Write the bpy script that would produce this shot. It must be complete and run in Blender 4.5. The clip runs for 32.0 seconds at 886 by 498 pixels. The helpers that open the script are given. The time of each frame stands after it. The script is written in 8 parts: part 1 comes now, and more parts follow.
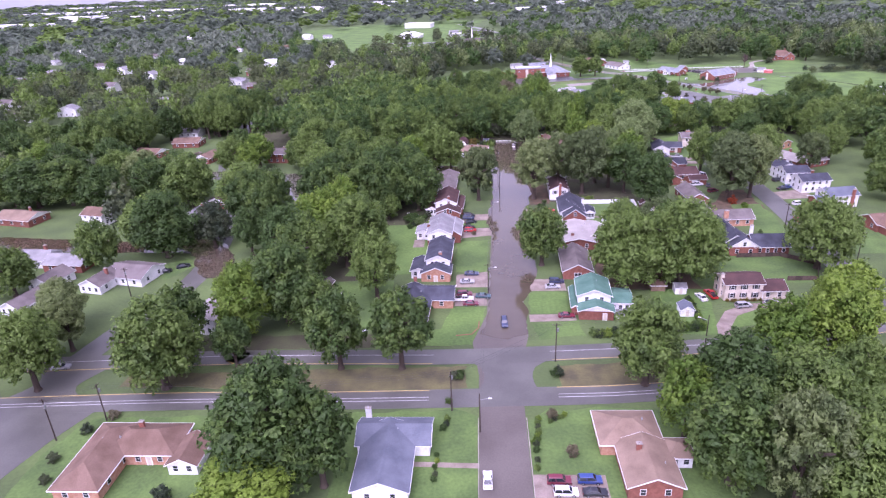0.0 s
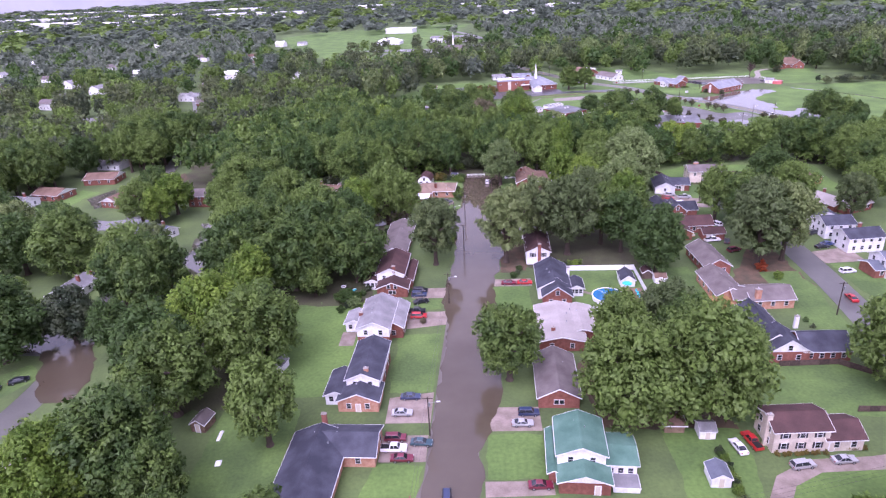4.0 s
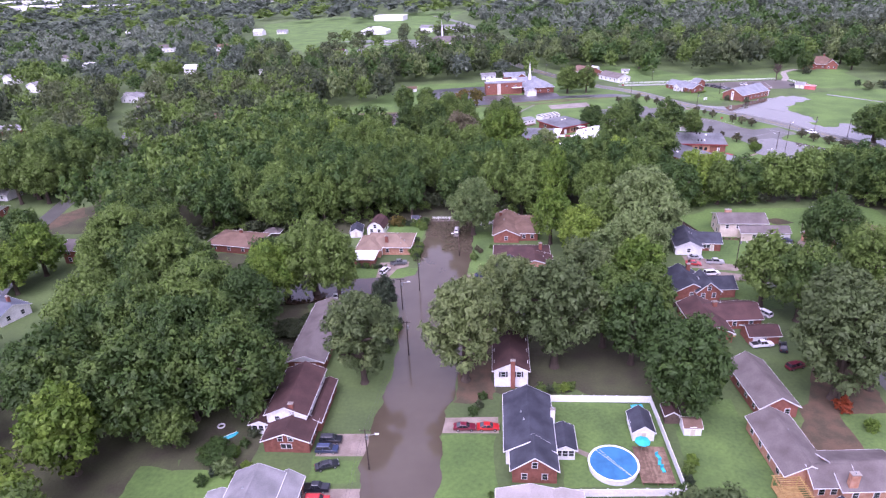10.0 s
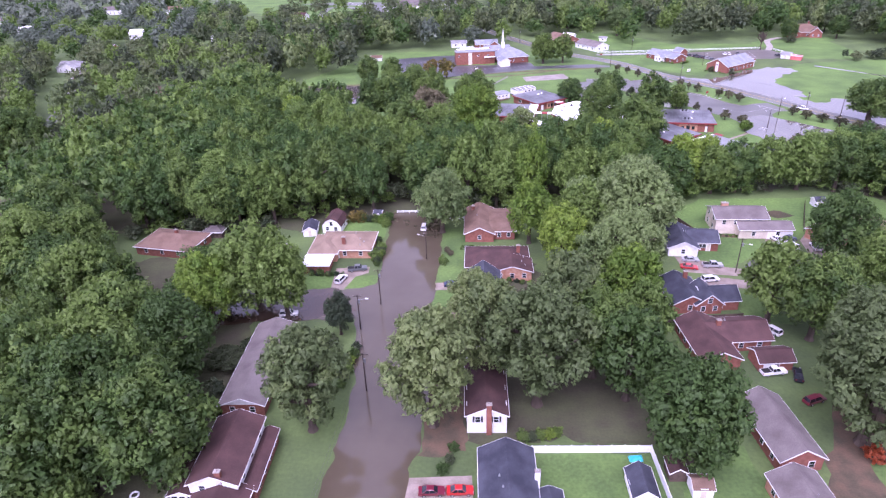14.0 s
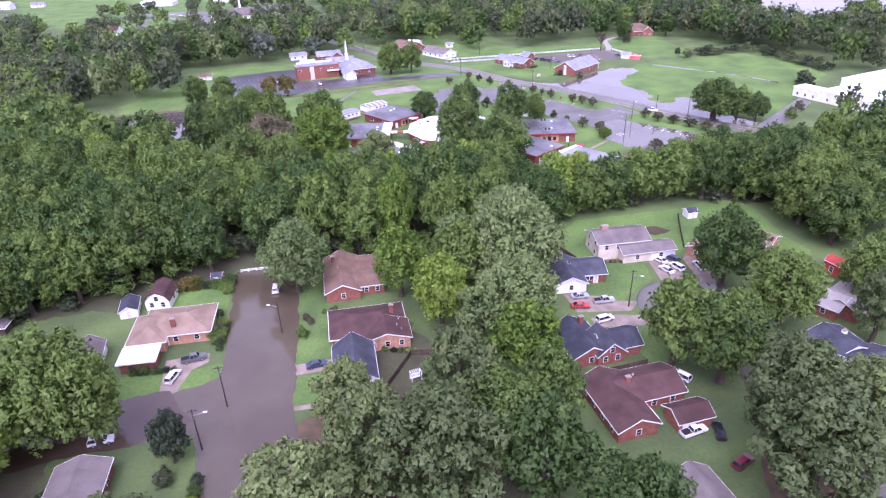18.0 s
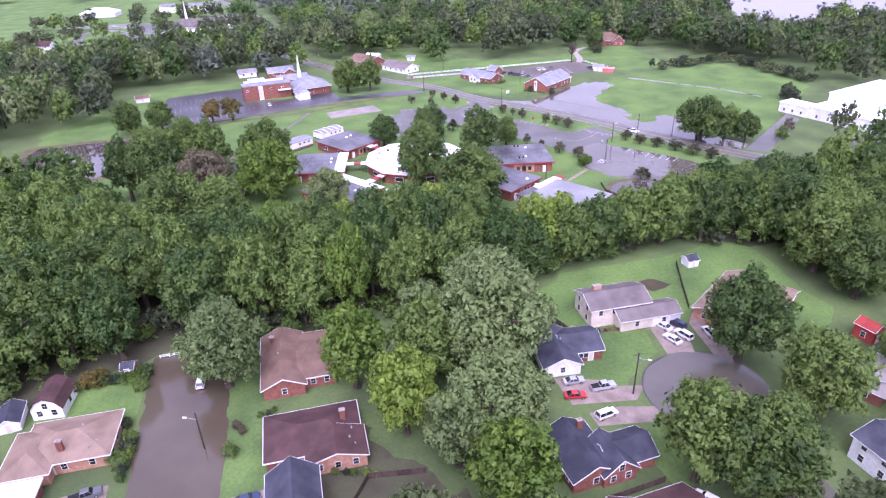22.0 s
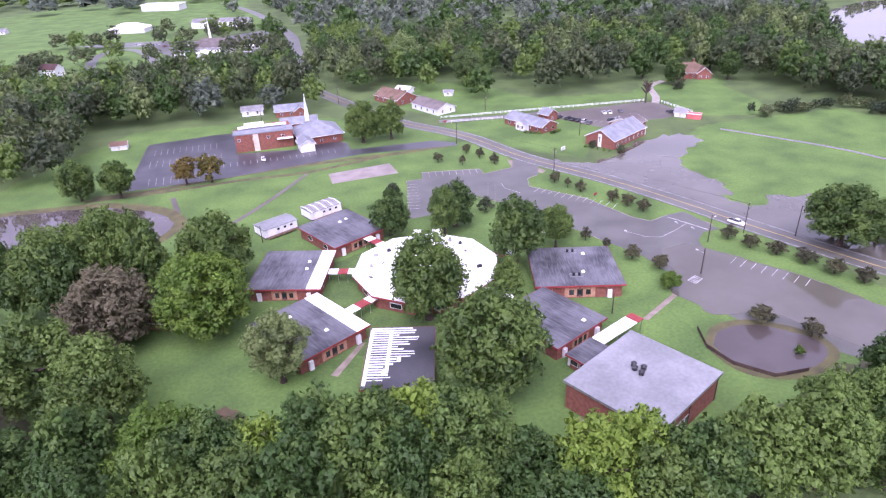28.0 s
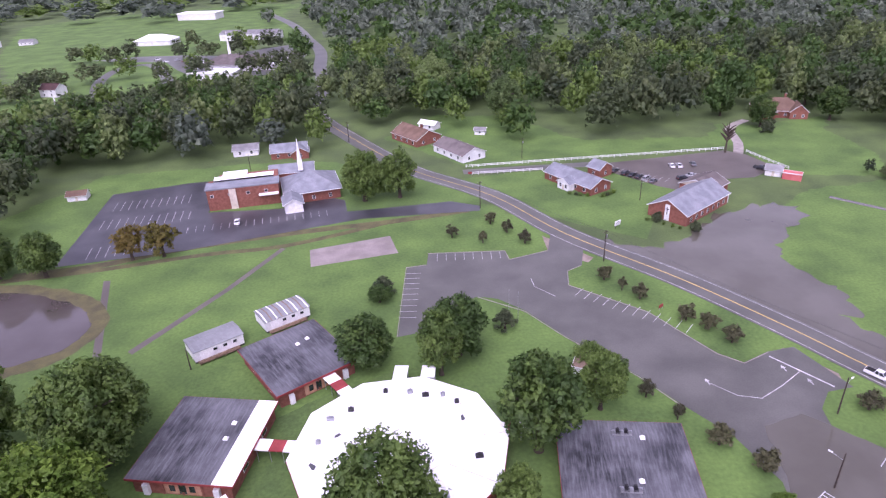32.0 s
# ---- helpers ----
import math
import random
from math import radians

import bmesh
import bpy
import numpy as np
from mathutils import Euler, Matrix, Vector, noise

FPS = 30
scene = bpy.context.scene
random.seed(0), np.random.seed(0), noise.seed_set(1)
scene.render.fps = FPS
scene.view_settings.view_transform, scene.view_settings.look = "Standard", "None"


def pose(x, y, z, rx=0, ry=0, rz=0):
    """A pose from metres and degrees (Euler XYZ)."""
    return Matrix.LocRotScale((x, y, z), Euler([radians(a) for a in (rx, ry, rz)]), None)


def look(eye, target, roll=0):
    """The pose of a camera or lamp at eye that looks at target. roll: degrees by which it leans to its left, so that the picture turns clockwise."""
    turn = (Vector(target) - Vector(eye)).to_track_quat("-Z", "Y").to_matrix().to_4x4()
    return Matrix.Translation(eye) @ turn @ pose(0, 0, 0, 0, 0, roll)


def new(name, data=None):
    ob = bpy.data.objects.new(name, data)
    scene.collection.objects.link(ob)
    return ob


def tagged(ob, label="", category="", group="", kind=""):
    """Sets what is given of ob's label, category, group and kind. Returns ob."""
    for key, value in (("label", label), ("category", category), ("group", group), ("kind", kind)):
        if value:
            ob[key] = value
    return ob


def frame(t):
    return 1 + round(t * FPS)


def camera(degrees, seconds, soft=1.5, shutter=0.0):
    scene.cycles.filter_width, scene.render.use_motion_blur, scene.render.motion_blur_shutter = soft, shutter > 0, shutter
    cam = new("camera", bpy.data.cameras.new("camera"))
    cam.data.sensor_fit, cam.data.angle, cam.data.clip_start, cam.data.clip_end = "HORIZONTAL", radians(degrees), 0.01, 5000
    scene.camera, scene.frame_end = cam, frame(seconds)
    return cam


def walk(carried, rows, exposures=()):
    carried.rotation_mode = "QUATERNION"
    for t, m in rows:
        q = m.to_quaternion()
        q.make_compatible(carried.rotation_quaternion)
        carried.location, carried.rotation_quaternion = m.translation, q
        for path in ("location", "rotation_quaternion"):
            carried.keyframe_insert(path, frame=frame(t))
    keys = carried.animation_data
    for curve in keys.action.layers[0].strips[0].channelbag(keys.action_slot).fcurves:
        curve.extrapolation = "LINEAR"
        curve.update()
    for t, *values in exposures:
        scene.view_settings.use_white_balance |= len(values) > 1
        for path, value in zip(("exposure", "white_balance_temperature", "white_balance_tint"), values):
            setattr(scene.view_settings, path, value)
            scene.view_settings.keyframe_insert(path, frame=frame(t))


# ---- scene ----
cam = camera(70.4, 32.0, soft=1.25)
METRES, EYE, TILT, LEAN, TURN = 384.7, 90.0, 0.3, 0.0, 3.9
ROWS = [
    (0.0, 0.0, 0.0, 0.0, -1.03, -23.95, 2.33),
    (0.5, 0.0058, 0.0211, -0.0003, -1.16, -23.93, 2.36),
    (1.0, 0.0112, 0.0409, -0.0006, -1.27, -23.9, 2.43),
    (1.5, 0.0172, 0.0624, -0.001, -1.35, -23.88, 2.49),
    (2.0, 0.0227, 0.0823, -0.0014, -1.47, -23.86, 2.55),
    (2.5, 0.0286, 0.1039, -0.0018, -1.54, -23.84, 2.6),
    (3.0, 0.0337, 0.1236, -0.0021, -1.62, -23.83, 2.63),
    (3.5, 0.0389, 0.1447, -0.0024, -1.69, -23.82, 2.66),
    (5.5, 0.0584, 0.2224, -0.0031, -2.1, -23.75, 2.79),
    (6.0, 0.0629, 0.2395, -0.0033, -2.17, -23.72, 2.77),
    (6.5, 0.0673, 0.2566, -0.0032, -0.67, -23.64, 2.76),
    (7.0, 0.0722, 0.2716, -0.0033, 0.63, -23.57, 2.76),
    (7.5, 0.0766, 0.2868, -0.0043, 0.78, -24.41, 2.7),
    (8.0, 0.0803, 0.3012, -0.0033, 0.69, -25.26, 2.63),
    (8.5, 0.0835, 0.3154, -0.0033, 0.5, -25.2, 2.55),
    (9.0, 0.0864, 0.3278, -0.0033, 0.02, -25.17, 2.49),
    (9.5, 0.0893, 0.3406, -0.0033, -0.69, -25.14, 2.41),
    (10.0, 0.0913, 0.352, -0.0033, -1.54, -25.12, 2.36),
    (10.5, 0.0928, 0.3634, -0.0035, -2.4, -28.17, 2.29),
    (11.0, 0.0939, 0.373, -0.0036, -2.92, -28.18, 2.25),
    (11.5, 0.095, 0.3824, -0.0042, -3.08, -28.13, 2.21),
    (12.0, 0.0957, 0.3903, -0.0044, -3.16, -28.12, 2.12),
    (12.5, 0.0966, 0.3985, -0.0048, -3.28, -28.13, 2.01),
    (13.0, 0.0972, 0.4059, -0.0054, -3.62, -28.21, 1.91),
    (13.5, 0.098, 0.414, -0.0056, -3.91, -28.31, 1.81),
    (14.0, 0.0988, 0.4222, -0.0057, -4.06, -28.36, 1.76),
    (14.5, 0.0997, 0.4313, -0.0062, -4.1, -28.39, 1.72),
    (15.0, 0.1008, 0.44, -0.0063, -3.98, -28.4, 1.7),
    (15.5, 0.1028, 0.4505, -0.0067, -8.96, -28.49, 1.59),
    (17.5, 0.109, 0.4899, -0.0069, -11.53, -28.5, 1.48),
    (18.0, 0.1123, 0.5014, -0.0076, -17.75, -28.53, 1.38),
    (18.5, 0.114, 0.5119, -0.0076, -20.51, -28.53, 1.29),
    (19.0, 0.1169, 0.5226, -0.0076, -20.89, -28.51, 1.33),
    (19.5, 0.1203, 0.5323, -0.0075, -21.01, -28.47, 1.38),
    (20.0, 0.1241, 0.543, -0.0076, -21.09, -28.43, 1.37),
    (20.5, 0.1283, 0.5528, -0.0076, -21.0, -28.39, 1.39),
    (21.0, 0.1332, 0.5632, -0.0074, -20.97, -28.34, 1.45),
    (21.5, 0.1381, 0.5728, -0.0078, -20.88, -28.24, 1.47),
    (22.0, 0.1432, 0.5828, -0.0076, -20.99, -28.31, 1.49),
    (22.5, 0.1486, 0.5932, -0.0079, -21.03, -28.36, 1.51),
    (23.0, 0.1549, 0.6061, -0.0081, -20.92, -28.38, 1.54),
    (23.5, 0.1611, 0.6181, -0.008, -20.78, -28.41, 1.6),
    (24.0, 0.1689, 0.6338, -0.0079, -20.73, -28.43, 1.61),
    (24.5, 0.1768, 0.6492, -0.008, -20.88, -28.38, 1.65),
    (25.0, 0.1864, 0.6665, -0.0082, -18.5, -28.27, 1.79),
    (25.5, 0.1956, 0.683, -0.0078, -19.16, -28.23, 1.84),
    (27.5, 0.234, 0.7578, -0.0071, -15.38, -27.85, 1.96),
    (28.0, 0.2432, 0.7772, -0.0073, -15.67, -27.77, 2.01),
    (28.5, 0.2532, 0.7983, -0.0075, -15.85, -27.67, 2.03),
    (29.0, 0.2622, 0.818, -0.0078, -16.08, -27.61, 2.07),
    (29.5, 0.272, 0.839, -0.008, -16.2, -27.54, 2.14),
    (30.0, 0.2809, 0.8583, -0.008, -16.26, -27.5, 2.19),
    (30.5, 0.291, 0.8796, -0.0081, -16.36, -27.5, 2.27),
    (31.0, 0.299, 0.8992, -0.0086, -14.63, -27.39, 2.24),
    (31.5, 0.3101, 0.92, -0.0087, -12.62, -27.35, 2.32),
    (32.0, 0.3185, 0.9392, -0.0086, -10.73, -27.29, 2.29),
]
from mathutils import geometry

EXPOSURES = [(0.0, 1.30, 5560, 54), (8.0, 1.18, 5560, 53), (13.0, 1.38, 5480, 53), (19.0, 1.44, 5460, 51), (25.0, 1.38, 5460, 50), (28.5, 1.27, 5640, 48), (31.0, 0.90, 5740, 47), (32.0, 0.84, 5740, 47)]
walk(cam, [(t, pose(0, 0, EYE, TILT, LEAN, TURN) @ pose(METRES * x, METRES * y, METRES * z, 90 + pitch, roll, yaw)) for t, x, y, z, yaw, pitch, roll in ROWS], EXPOSURES)

# ---- light: an overcast day ----
world = bpy.data.worlds.new("overcast_sky")
scene.world = world
world.use_nodes = True
wn, wl = world.node_tree.nodes, world.node_tree.links
sky = wn.new("ShaderNodeTexSky")
sky.sky_type, sky.sun_disc = "NISHITA", False
sky.sun_elevation, sky.sun_rotation = radians(58), radians(200)
sky.air_density, sky.dust_density, sky.ozone_density = 1.0, 4.0, 1.0
grey = wn.new("ShaderNodeHueSaturation")
grey.inputs["Saturation"].default_value = 0.22
wl.new(sky.outputs[0], grey.inputs["Color"])
wl.new(grey.outputs[0], wn["Background"].inputs["Color"])
wn["Background"].inputs["Strength"].default_value = 0.15
sun = new("sun", bpy.data.lights.new("sun", "SUN"))
sun.data.energy, sun.data.angle, sun.data.color = 0.95, radians(80), (1.0, 0.97, 0.93)
sun.matrix_world = look((0, 0, 300), (60, 190, 0))


# ---- materials ----
def material(name, a, b, scale=0.4, fine=6.0, rough=0.8, bump=0.15, metal=0.0, spread=0.0, island=0.0, gloss=0.3, through_light=0.0, streak=None, contrast=(0.35, 0.65), world=False, grain=0.28):
    """Two colours mixed by broad noise, broken up by fine noise, with relief; spread: how far single objects differ."""
    m = bpy.data.materials.new(name)
    m.use_nodes = True
    n, l = m.node_tree.nodes, m.node_tree.links
    p = n["Principled BSDF"]
    p.inputs["Roughness"].default_value, p.inputs["Metallic"].default_value = rough, metal
    p.inputs["Specular IOR Level"].default_value = gloss
    co = n.new("ShaderNodeNewGeometry").outputs["Position"] if world else n.new("ShaderNodeTexCoord").outputs["Object"]
    if streak:
        mp = n.new("ShaderNodeMapping")
        mp.inputs["Scale"].default_value = streak
        l.new(co, mp.inputs["Vector"])
        co = mp.outputs[0]
    n1, n2 = n.new("ShaderNodeTexNoise"), n.new("ShaderNodeTexNoise")
    n1.inputs["Scale"].default_value, n1.inputs["Detail"].default_value = scale, 5
    n2.inputs["Scale"].default_value, n2.inputs["Detail"].default_value = fine, 4
    ramp = n.new("ShaderNodeValToRGB")
    ramp.color_ramp.elements[0].position, ramp.color_ramp.elements[1].position = contrast
    ramp.color_ramp.elements[0].color, ramp.color_ramp.elements[1].color = (*a, 1), (*b, 1)
    hsv = n.new("ShaderNodeHueSaturation")
    l.new(co, n1.inputs["Vector"]), l.new(co, n2.inputs["Vector"])
    value = n.new("ShaderNodeMapRange")
    value.inputs["To Min"].default_value, value.inputs["To Max"].default_value = 1 - grain, 1 + grain
    l.new(n2.outputs["Fac"], value.inputs["Value"])
    v = value.outputs[0]
    fac = n1.outputs["Fac"]
    if spread:
        info = n.new("ShaderNodeObjectInfo")
        mr = n.new("ShaderNodeMapRange")
        mr.inputs["To Min"].default_value, mr.inputs["To Max"].default_value = -spread, spread
        l.new(info.outputs["Random"], mr.inputs["Value"])
        add = n.new("ShaderNodeMath")
        l.new(fac, add.inputs[0]), l.new(mr.outputs[0], add.inputs[1])
        fac = add.outputs[0]
    if island:
        geo = n.new("ShaderNodeNewGeometry")
        mr = n.new("ShaderNodeMapRange")
        mr.inputs["To Min"].default_value, mr.inputs["To Max"].default_value = 1 - island, 1 + island
        l.new(geo.outputs["Random Per Island"], mr.inputs["Value"])
        mul = n.new("ShaderNodeMath")
        mul.operation = "MULTIPLY"
        l.new(v, mul.inputs[0]), l.new(mr.outputs[0], mul.inputs[1])
        v = mul.outputs[0]
    l.new(fac, ramp.inputs["Fac"])
    l.new(ramp.outputs["Color"], hsv.inputs["Color"]), l.new(v, hsv.inputs["Value"])
    l.new(hsv.outputs[0], p.inputs["Base Color"])
    if bump:
        bp = n.new("ShaderNodeBump")
        bp.inputs["Strength"].default_value, bp.inputs["Distance"].default_value = bump, 0.2
        l.new(n2.outputs["Fac"], bp.inputs["Height"]), l.new(bp.outputs[0], p.inputs["Normal"])
    if through_light:
        tr, mix = n.new("ShaderNodeBsdfTranslucent"), n.new("ShaderNodeMixShader")
        mix.inputs[0].default_value = through_light
        l.new(hsv.outputs[0], tr.inputs["Color"])
        l.new(p.outputs[0], mix.inputs[1]), l.new(tr.outputs[0], mix.inputs[2])
        l.new(mix.outputs[0], n["Material Output"].inputs["Surface"])
    return m


def leaves(name, a, b):
    return material(name, a, b, scale=0.22, fine=3.6, rough=0.5, bump=0.0, spread=0.24, island=0.22, gloss=0.24, through_light=0.48, world=True, grain=0.42)


def water(name, a, b, rough=0.03, ripple=0.008, scale=0.06):
    m = material(name, a, b, scale=scale, fine=0.5, rough=rough, bump=ripple, gloss=1.0)
    m.node_tree.nodes["Principled BSDF"].inputs["IOR"].default_value = 1.45
    value = [n for n in m.node_tree.nodes if n.type == "MAP_RANGE"][0]
    value.inputs["To Min"].default_value, value.inputs["To Max"].default_value = 0.95, 1.05
    return m


def bitumen(name):
    """Dark roofing felt with broad wet stains under fine parallel seams and flaking pale streaks."""
    m = material(name, (0.017, 0.018, 0.021), (0.098, 0.100, 0.108), scale=0.16, fine=3.0, rough=0.36, bump=0.08, gloss=0.5, contrast=(0.38, 0.62))
    n, l = m.node_tree.nodes, m.node_tree.links
    mp, lines, mr, mul = n.new("ShaderNodeMapping"), n.new("ShaderNodeTexNoise"), n.new("ShaderNodeMapRange"), n.new("ShaderNodeMixRGB")
    mp.inputs["Scale"].default_value = (3.2, 0.35, 1.0)
    lines.inputs["Scale"].default_value, lines.inputs["Detail"].default_value = 0.9, 6
    mr.inputs["From Min"].default_value, mr.inputs["From Max"].default_value = 0.42, 0.72
    mr.inputs["To Min"].default_value, mr.inputs["To Max"].default_value = 0.0, 0.3
    mul.inputs["Color2"].default_value = (0.29, 0.30, 0.31, 1)
    p = n["Principled BSDF"]
    base = p.inputs["Base Color"].links[0].from_socket
    l.new(n["Texture Coordinate"].outputs["Object"], mp.inputs["Vector"]), l.new(mp.outputs[0], lines.inputs["Vector"])
    l.new(lines.outputs["Fac"], mr.inputs["Value"]), l.new(mr.outputs[0], mul.inputs["Fac"])
    l.new(base, mul.inputs["Color1"]), l.new(mul.outputs[0], p.inputs["Base Color"])
    return m


M = dict(
    grass=material("grass", (0.056, 0.086, 0.030), (0.092, 0.140, 0.042), scale=0.06, fine=1.3, rough=0.9, bump=0.5),
    lawn=material("lawn", (0.058, 0.102, 0.028), (0.098, 0.166, 0.041), scale=0.10, fine=1.4, rough=0.9, bump=0.45, grain=0.42),
    lawn_bright=material("mown_field", (0.062, 0.113, 0.028), (0.106, 0.184, 0.042), scale=0.06, fine=1.2, rough=0.9, bump=0.4, grain=0.42),
    verge=material("worn_verge", (0.068, 0.062, 0.034), (0.116, 0.112, 0.046), scale=0.2, fine=2.0, rough=0.95, bump=0.4),
    litter=material("leaf_litter", (0.045, 0.042, 0.022), (0.085, 0.060, 0.034), scale=0.16, fine=2.5, rough=0.95, bump=0.5),
    # ground below trees, with their shade painted in as a darker olive-brown
    shade=material("grass_painted_shade", (0.048, 0.045, 0.027), (0.067, 0.077, 0.035), scale=0.14, fine=2.0, rough=0.95, bump=0.5),
    straw=material("pine_straw", (0.064, 0.054, 0.032), (0.116, 0.078, 0.048), scale=0.3, fine=3.0, rough=0.95, bump=0.4),
    asphalt=material("wet_asphalt", (0.071, 0.071, 0.061), (0.110, 0.110, 0.095), scale=0.09, fine=3.0, rough=0.42, bump=0.06, gloss=0.5),
    asphalt_dark=material("dark_wet_asphalt", (0.030, 0.030, 0.034), (0.069, 0.069, 0.073), scale=0.09, fine=2.0, rough=0.35, bump=0.06, gloss=0.5),
    asphalt_brown=material("worn_brownish_asphalt", (0.080, 0.070, 0.058), (0.116, 0.103, 0.087), scale=0.08, fine=3.0, rough=0.5, bump=0.06, gloss=0.4),
    concrete=material("stained_concrete", (0.165, 0.132, 0.106), (0.255, 0.212, 0.176), scale=0.35, fine=3.0, rough=0.75, bump=0.1),
    kerb=material("kerb_concrete", (0.221, 0.196, 0.178), (0.323, 0.297, 0.264), scale=0.4, fine=4.0, rough=0.8, bump=0.1),
    paint_white=material("road_paint", (0.34, 0.34, 0.34), (0.58, 0.58, 0.58), scale=0.6, fine=8.0, rough=0.7, bump=0.0),
    paint_yellow=material("yellow_road_paint", (0.50, 0.36, 0.10), (0.62, 0.46, 0.16), scale=1.5, fine=8.0, rough=0.7, bump=0.0),
    flood=water("flood_water", (0.066, 0.052, 0.034), (0.088, 0.073, 0.050)),
    flood_brown=water("muddy_flood_water", (0.050, 0.032, 0.020), (0.078, 0.054, 0.038)),
    flood_grey=water("shallow_flood_water", (0.078, 0.073, 0.054), (0.108, 0.103, 0.082), rough=0.04),
    pond=water("pond_water", (0.060, 0.050, 0.044), (0.088, 0.076, 0.072)),
    pool_water=water("pool_water", (0.016, 0.115, 0.24), (0.026, 0.160, 0.31), ripple=0.1, scale=0.4),
    brick=material("red_brick", (0.168, 0.064, 0.044), (0.248, 0.100, 0.070), scale=1.2, fine=9.0, rough=0.9, bump=0.3, spread=0.1),
    brick_tan=material("tan_brick", (0.36, 0.18, 0.11), (0.47, 0.27, 0.18), scale=1.2, fine=9.0, rough=0.9, bump=0.3),
    siding=material("white_siding", (0.614, 0.614, 0.614), (0.763, 0.763, 0.753), scale=0.5, fine=3.0, rough=0.6, bump=0.05),
    siding_cream=material("cream_siding", (0.484, 0.419, 0.335), (0.614, 0.549, 0.456), scale=0.5, fine=3.0, rough=0.7, bump=0.05),
    trim=material("white_trim", (0.651, 0.651, 0.651), (0.781, 0.781, 0.781), scale=0.8, fine=4.0, rough=0.5, bump=0.0),
    vinyl=material("white_vinyl", (0.725, 0.725, 0.735), (0.818, 0.818, 0.818), scale=0.3, fine=2.0, rough=0.35, bump=0.0),
    glass=material("window_glass", (0.015, 0.018, 0.022), (0.045, 0.05, 0.055), scale=0.8, fine=2.0, rough=0.06, bump=0.0, gloss=0.6, spread=0.3),
    door_red=material("red_door", (0.25, 0.03, 0.03), (0.32, 0.05, 0.04), rough=0.4),
    wood=material("weathered_wood", (0.13, 0.085, 0.055), (0.24, 0.165, 0.11), scale=1.5, fine=6.0, rough=0.85, bump=0.2, spread=0.15),
    wood_yellow=material("new_yellow_timber", (0.30, 0.19, 0.07), (0.42, 0.28, 0.11), scale=1.5, fine=6.0, rough=0.7, bump=0.1),
    fence_dark=material("dark_fence_wood", (0.05, 0.035, 0.028), (0.10, 0.07, 0.055), scale=1.2, fine=6.0, rough=0.9, bump=0.2, spread=0.15),
    pole_wood=material("creosoted_pole", (0.030, 0.022, 0.018), (0.07, 0.052, 0.042), scale=1.0, fine=6.0, rough=0.9, bump=0.2),
    bark=material("bark", (0.045, 0.034, 0.026), (0.10, 0.078, 0.06), scale=1.5, fine=8.0, rough=0.95, bump=0.4),
    metal=material("galvanised_metal", (0.28, 0.29, 0.30), (0.42, 0.43, 0.44), scale=0.8, fine=5.0, rough=0.45, metal=0.7, bump=0.02),
    dark_metal=material("dark_metal", (0.03, 0.03, 0.032), (0.06, 0.06, 0.062), rough=0.5, metal=0.4, bump=0.0),
    rubber=material("tyre_rubber", (0.012, 0.012, 0.012), (0.025, 0.025, 0.025), rough=0.85, bump=0.0),
    roof_brown=material("brown_shingles", (0.112, 0.071, 0.048), (0.168, 0.111, 0.080), scale=0.25, fine=5.0, rough=0.9, bump=0.15, spread=0.08),
    roof_tan=material("tan_shingles", (0.168, 0.122, 0.086), (0.235, 0.172, 0.124), scale=0.25, fine=5.0, rough=0.9, bump=0.15),
    roof_maroon=material("maroon_shingles", (0.046, 0.025, 0.023), (0.080, 0.043, 0.039), scale=0.25, fine=5.0, rough=0.85, bump=0.15, spread=0.08),
    roof_black=material("charcoal_shingles", (0.028, 0.031, 0.042), (0.060, 0.064, 0.080), scale=0.25, fine=5.0, rough=0.8, bump=0.15, spread=0.08),
    roof_blue=material("blue_grey_shingles", (0.085, 0.098, 0.120), (0.128, 0.142, 0.168), scale=0.25, fine=5.0, rough=0.85, bump=0.15),
    roof_grey=material("grey_shingles", (0.150, 0.150, 0.150), (0.245, 0.244, 0.242), scale=0.25, fine=5.0, rough=0.85, bump=0.15, spread=0.1),
    roof_taupe=material("taupe_shingles", (0.096, 0.082, 0.076), (0.150, 0.131, 0.122), scale=0.25, fine=5.0, rough=0.85, bump=0.15, spread=0.1),
    roof_pink=material("pinkish_grey_membrane", (0.255, 0.238, 0.218), (0.335, 0.312, 0.288), scale=0.2, fine=4.0, rough=0.8, bump=0.05),
    roof_green=material("green_shingles", (0.05, 0.12, 0.085), (0.09, 0.18, 0.135), scale=0.25, fine=5.0, rough=0.8, bump=0.15),
    roof_white=material("white_roof_coating", (0.670, 0.670, 0.670), (0.837, 0.837, 0.837), scale=0.22, fine=1.5, rough=0.55, bump=0.03, contrast=(0.25, 0.42)),
    roof_bitumen=bitumen("stained_bitumen_roof"),
    roof_gym=material("pale_grey_membrane", (0.17, 0.178, 0.18), (0.24, 0.250, 0.252), scale=0.12, fine=1.2, rough=0.5, bump=0.03),
    roof_metal=material("grey_standing_seam", (0.150, 0.162, 0.180), (0.230, 0.242, 0.262), scale=0.3, fine=3.0, rough=0.5, bump=0.05),
    red_panel=material("red_roof_panel", (0.22, 0.035, 0.035), (0.32, 0.06, 0.055), rough=0.6, bump=0.05),
    red_paint=material("red_barn_paint", (0.30, 0.04, 0.03), (0.40, 0.07, 0.05), rough=0.7, bump=0.1),
    red_steel=material("faded_red_steel", (0.42, 0.09, 0.09), (0.52, 0.15, 0.14), rough=0.6, bump=0.05),
    teal=material("teal_plastic", (0.02, 0.35, 0.42), (0.03, 0.45, 0.52), rough=0.4, bump=0.0),
